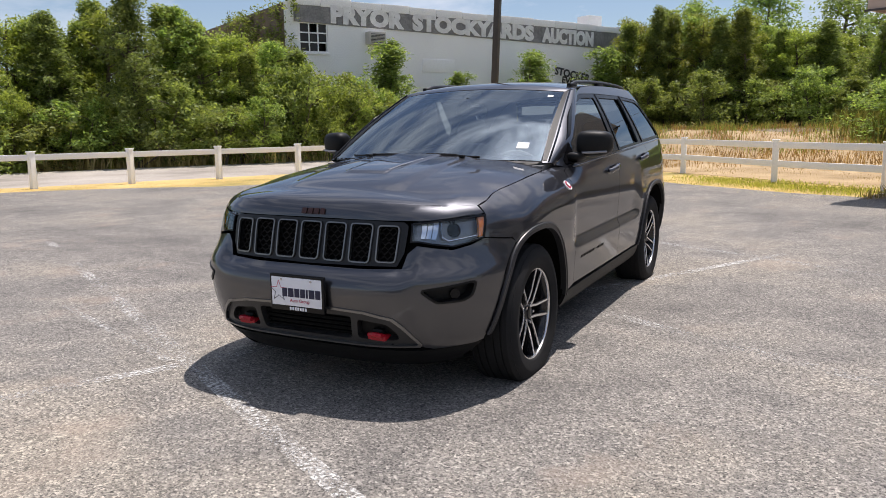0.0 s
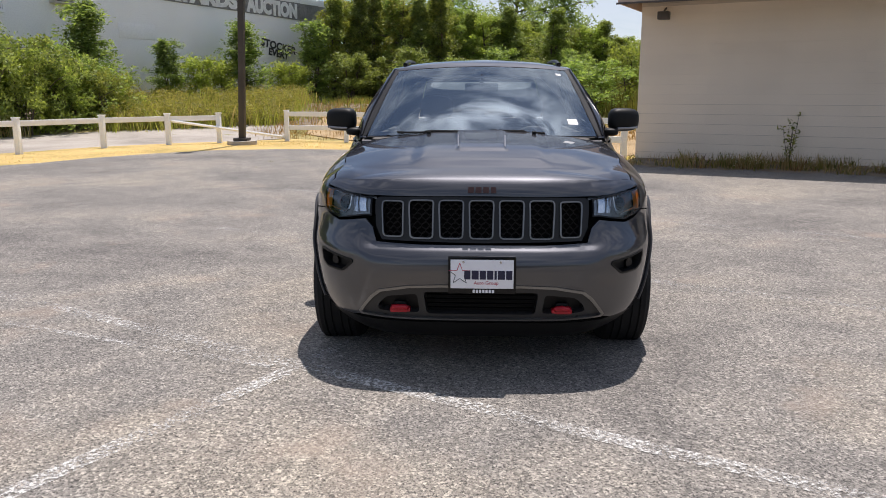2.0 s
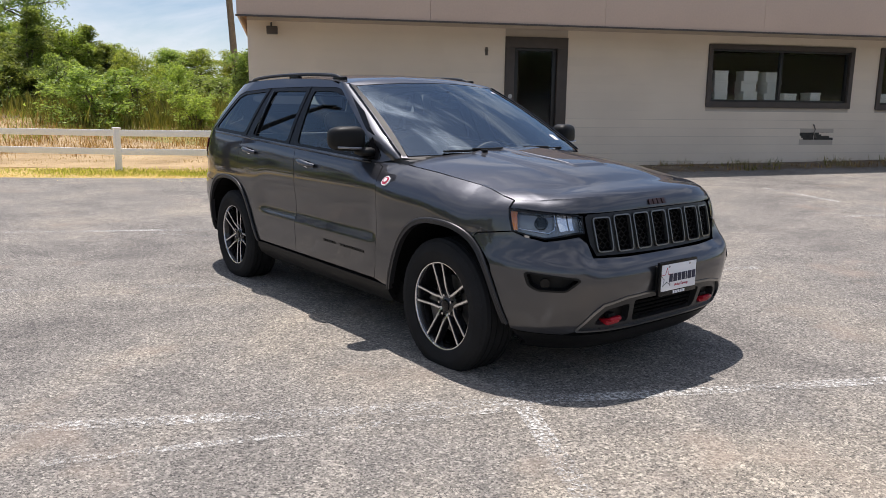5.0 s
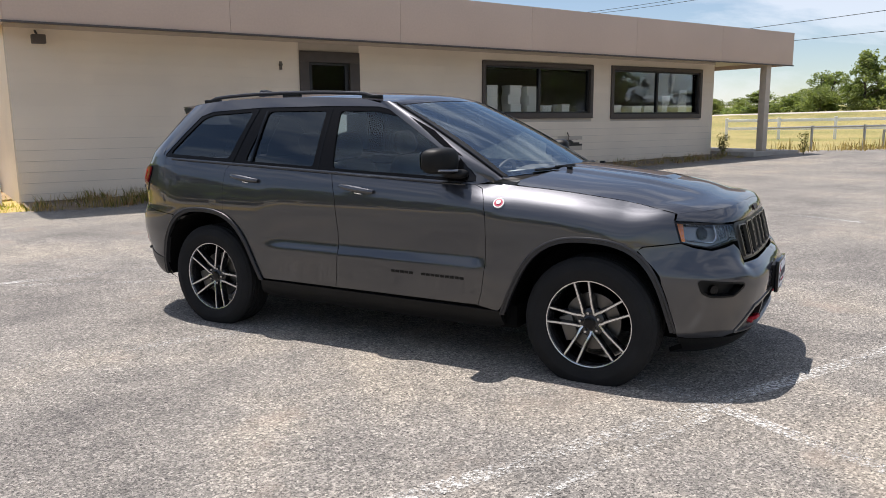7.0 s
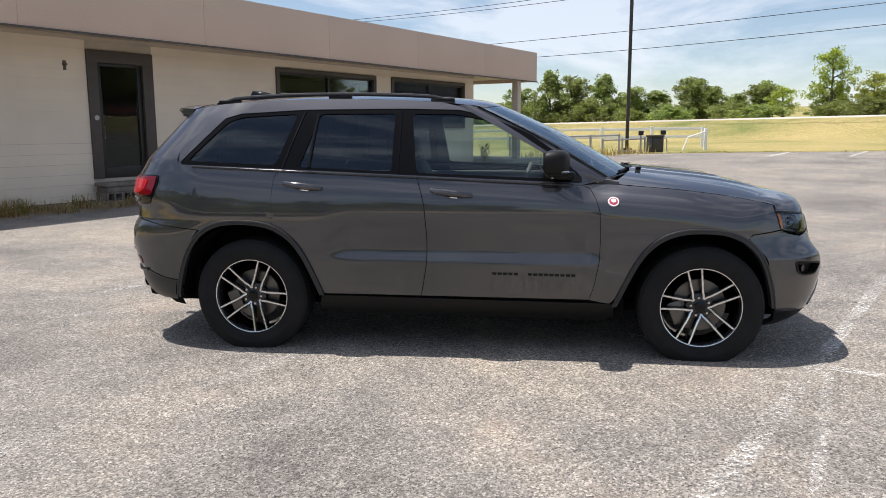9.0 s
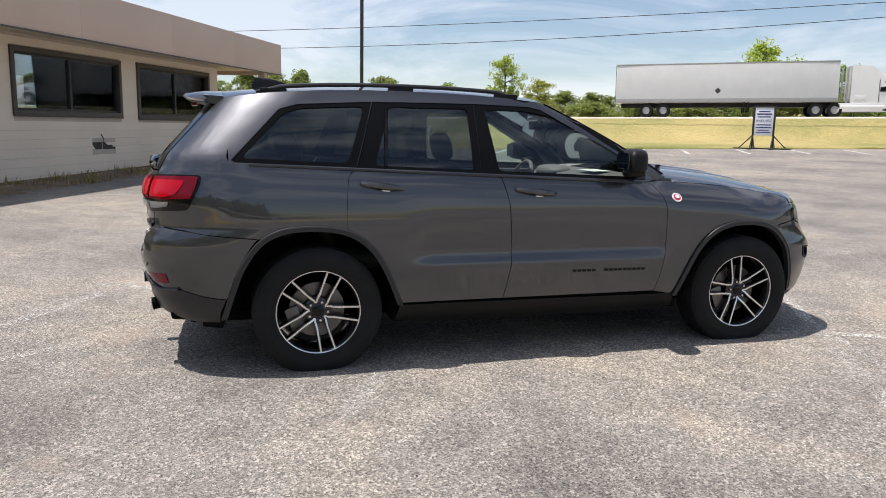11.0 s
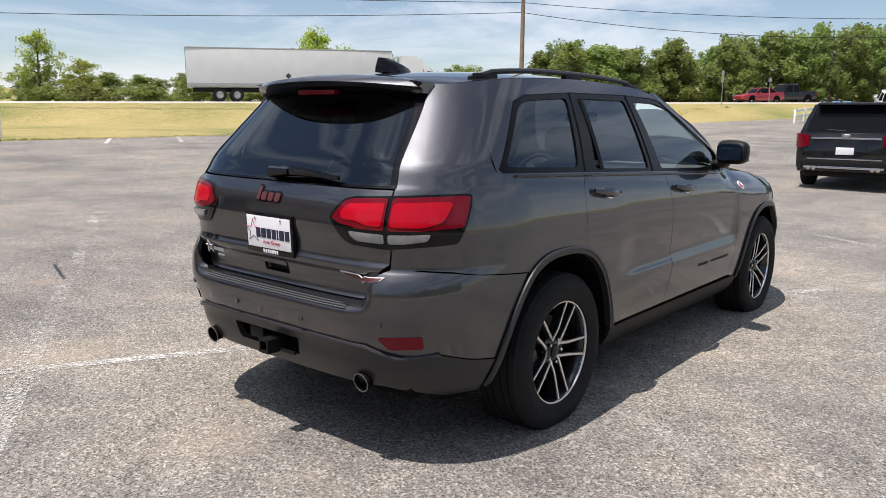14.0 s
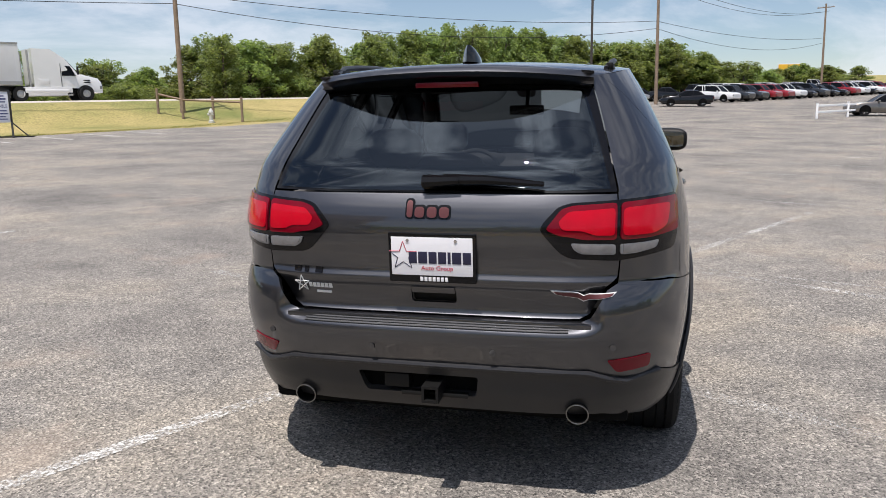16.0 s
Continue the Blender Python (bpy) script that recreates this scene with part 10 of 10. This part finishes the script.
q = loft(bmesh.new(), [[(-4.9, y, z) for y, z in ((1.2, 0.95), (1.22, 2.4), (1.12, 3.75), (-1.12, 3.75), (-1.22, 2.4), (-1.2, 0.95))], [(-3.6, y, z) for y, z in ((1.2, 0.95), (1.22, 2.4), (1.10, 3.72), (-1.10, 3.72), (-1.22, 2.4), (-1.2, 0.95))],
                      [(-2.6, y, z) for y, z in ((1.18, 0.95), (1.2, 2.3), (1.0, 3.05), (-1.0, 3.05), (-1.2, 2.3), (-1.18, 0.95))], [(-1.75, y, z) for y, z in ((1.1, 0.9), (1.12, 1.7), (0.85, 2.0), (-0.85, 2.0), (-1.12, 1.7), (-1.1, 0.9))],
                      [(-0.25, y, z) for y, z in ((0.95, 0.55), (0.95, 1.3), (0.7, 1.65), (-0.7, 1.65), (-0.95, 1.3), (-0.95, 0.55))], [(0.0, y, z) for y, z in ((0.8, 0.55), (0.8, 1.1), (0.55, 1.4), (-0.55, 1.4), (-0.8, 1.1), (-0.8, 0.55))]])
tc = part("tractor", q, CAB_WHITE, lorry, "white sleeper tractor unit", smooth=35)
for s in (-1, 1):
    part("side_window", loft(bmesh.new(), [[(x, s * (1.20 - 0.06 * (z > 2)) + e, z) for x, z in ((-2.98, 1.82), (-2.0, 1.82), (-2.35, 2.52), (-2.98, 2.56))] for e in (-0.05 * s, 0.03 * s)]), CAR_GLASS, tc)
    part("fuel_tank", rod(bmesh.new(), (-5.6, s * 1.0, 0.72), (-2.6, s * 1.0, 0.72), 0.30, n=20), CAB_WHITE, tc)
    part("side_skirt", box(bmesh.new(), -5.7, -2.35, s * 1.23 - 0.03, s * 1.23 + 0.03, 0.38, 1.02, 0.02), CAB_WHITE, tc)
    part("door_seam", box(bmesh.new(), -3.06, -3.03, s * 1.216 - 0.012, s * 1.216 + 0.012, 1.05, 2.7), BLACK_PLASTIC, tc)
    part("sleeper_locker", box(bmesh.new(), -4.6, -3.9, s * 1.216 - 0.012, s * 1.216 + 0.012, 1.15, 1.6, 0.006), CAB_WHITE, tc)
    part("step_well", box(bmesh.new(), -2.75, -2.2, s * 1.2 - 0.06, s * 1.2 + 0.065, 0.42, 0.62, 0.02), BLACK_PLASTIC, tc)
    for k in range(2):
        part("hood_vent", box(bmesh.new(), -1.45, -0.95, s * 1.03 - 0.06, s * 1.03 + 0.05, 1.30 + 0.16 * k, 1.38 + 0.16 * k, 0.01), BLACK_PLASTIC, tc)
    part("wheel_fender", rod(bmesh.new(), (-1.35, s * 0.95, 0.54), (-1.35, s * 1.15, 0.54), 0.60, n=24), BLACK_PLASTIC, tc)
    part("exhaust_stack", rod(bmesh.new(), (-5.15, s * 1.0, 1.0), (-5.15, s * 1.0, 3.6), 0.075, n=12), GALV, tc)
    part("cab_mirror", box(bmesh.new(), -1.95, -1.85, s * 1.42 - 0.1, s * 1.42 + 0.1, 1.9, 2.5, 0.02), BLACK_PLASTIC, tc)
    part("headlight", box(bmesh.new(), -0.45, -0.06, s * 0.85 - 0.1, s * 0.85 + 0.08, 0.85, 1.1, 0.03), CLEAR_LENS, tc)
part("windscreen", loft(bmesh.new(), [[(-2.52, y, z) for y, z in ((0.98, 2.98), (-0.98, 2.98), (-0.98, 2.9), (0.98, 2.9))], [(-1.72, y, z) for y, z in ((0.84, 2.06), (-0.84, 2.06), (-0.84, 1.98), (0.84, 1.98))]]), CAR_GLASS, tc)
t, r = bmesh.new(), bmesh.new()
lathe(t, [(0.28, -0.14), (0.48, -0.15), (0.52, -0.11), (0.52, 0.11), (0.48, 0.15), (0.28, 0.14)], 26)
lathe(r, [(0.29, 0.13), (0.24, 0.06), (0.12, 0.10), (0.001, 0.11)], 20)
t, r = mesh_of("tyre", t, RUBBER, 40), mesh_of("rim", r, GALV, 40)
for x in (-1.35, -5.9, -7.2, -18.2, -19.5):
    for s in (-1, 1):
        wh = part("wheel", r, GALV, lorry)
        wh.matrix_local = Matrix.Translation((x, s * 1.12, 0.52)) @ Matrix.Rotation(radians(-90 * s), 4, "X")
        part("tyre", t, RUBBER, wh)
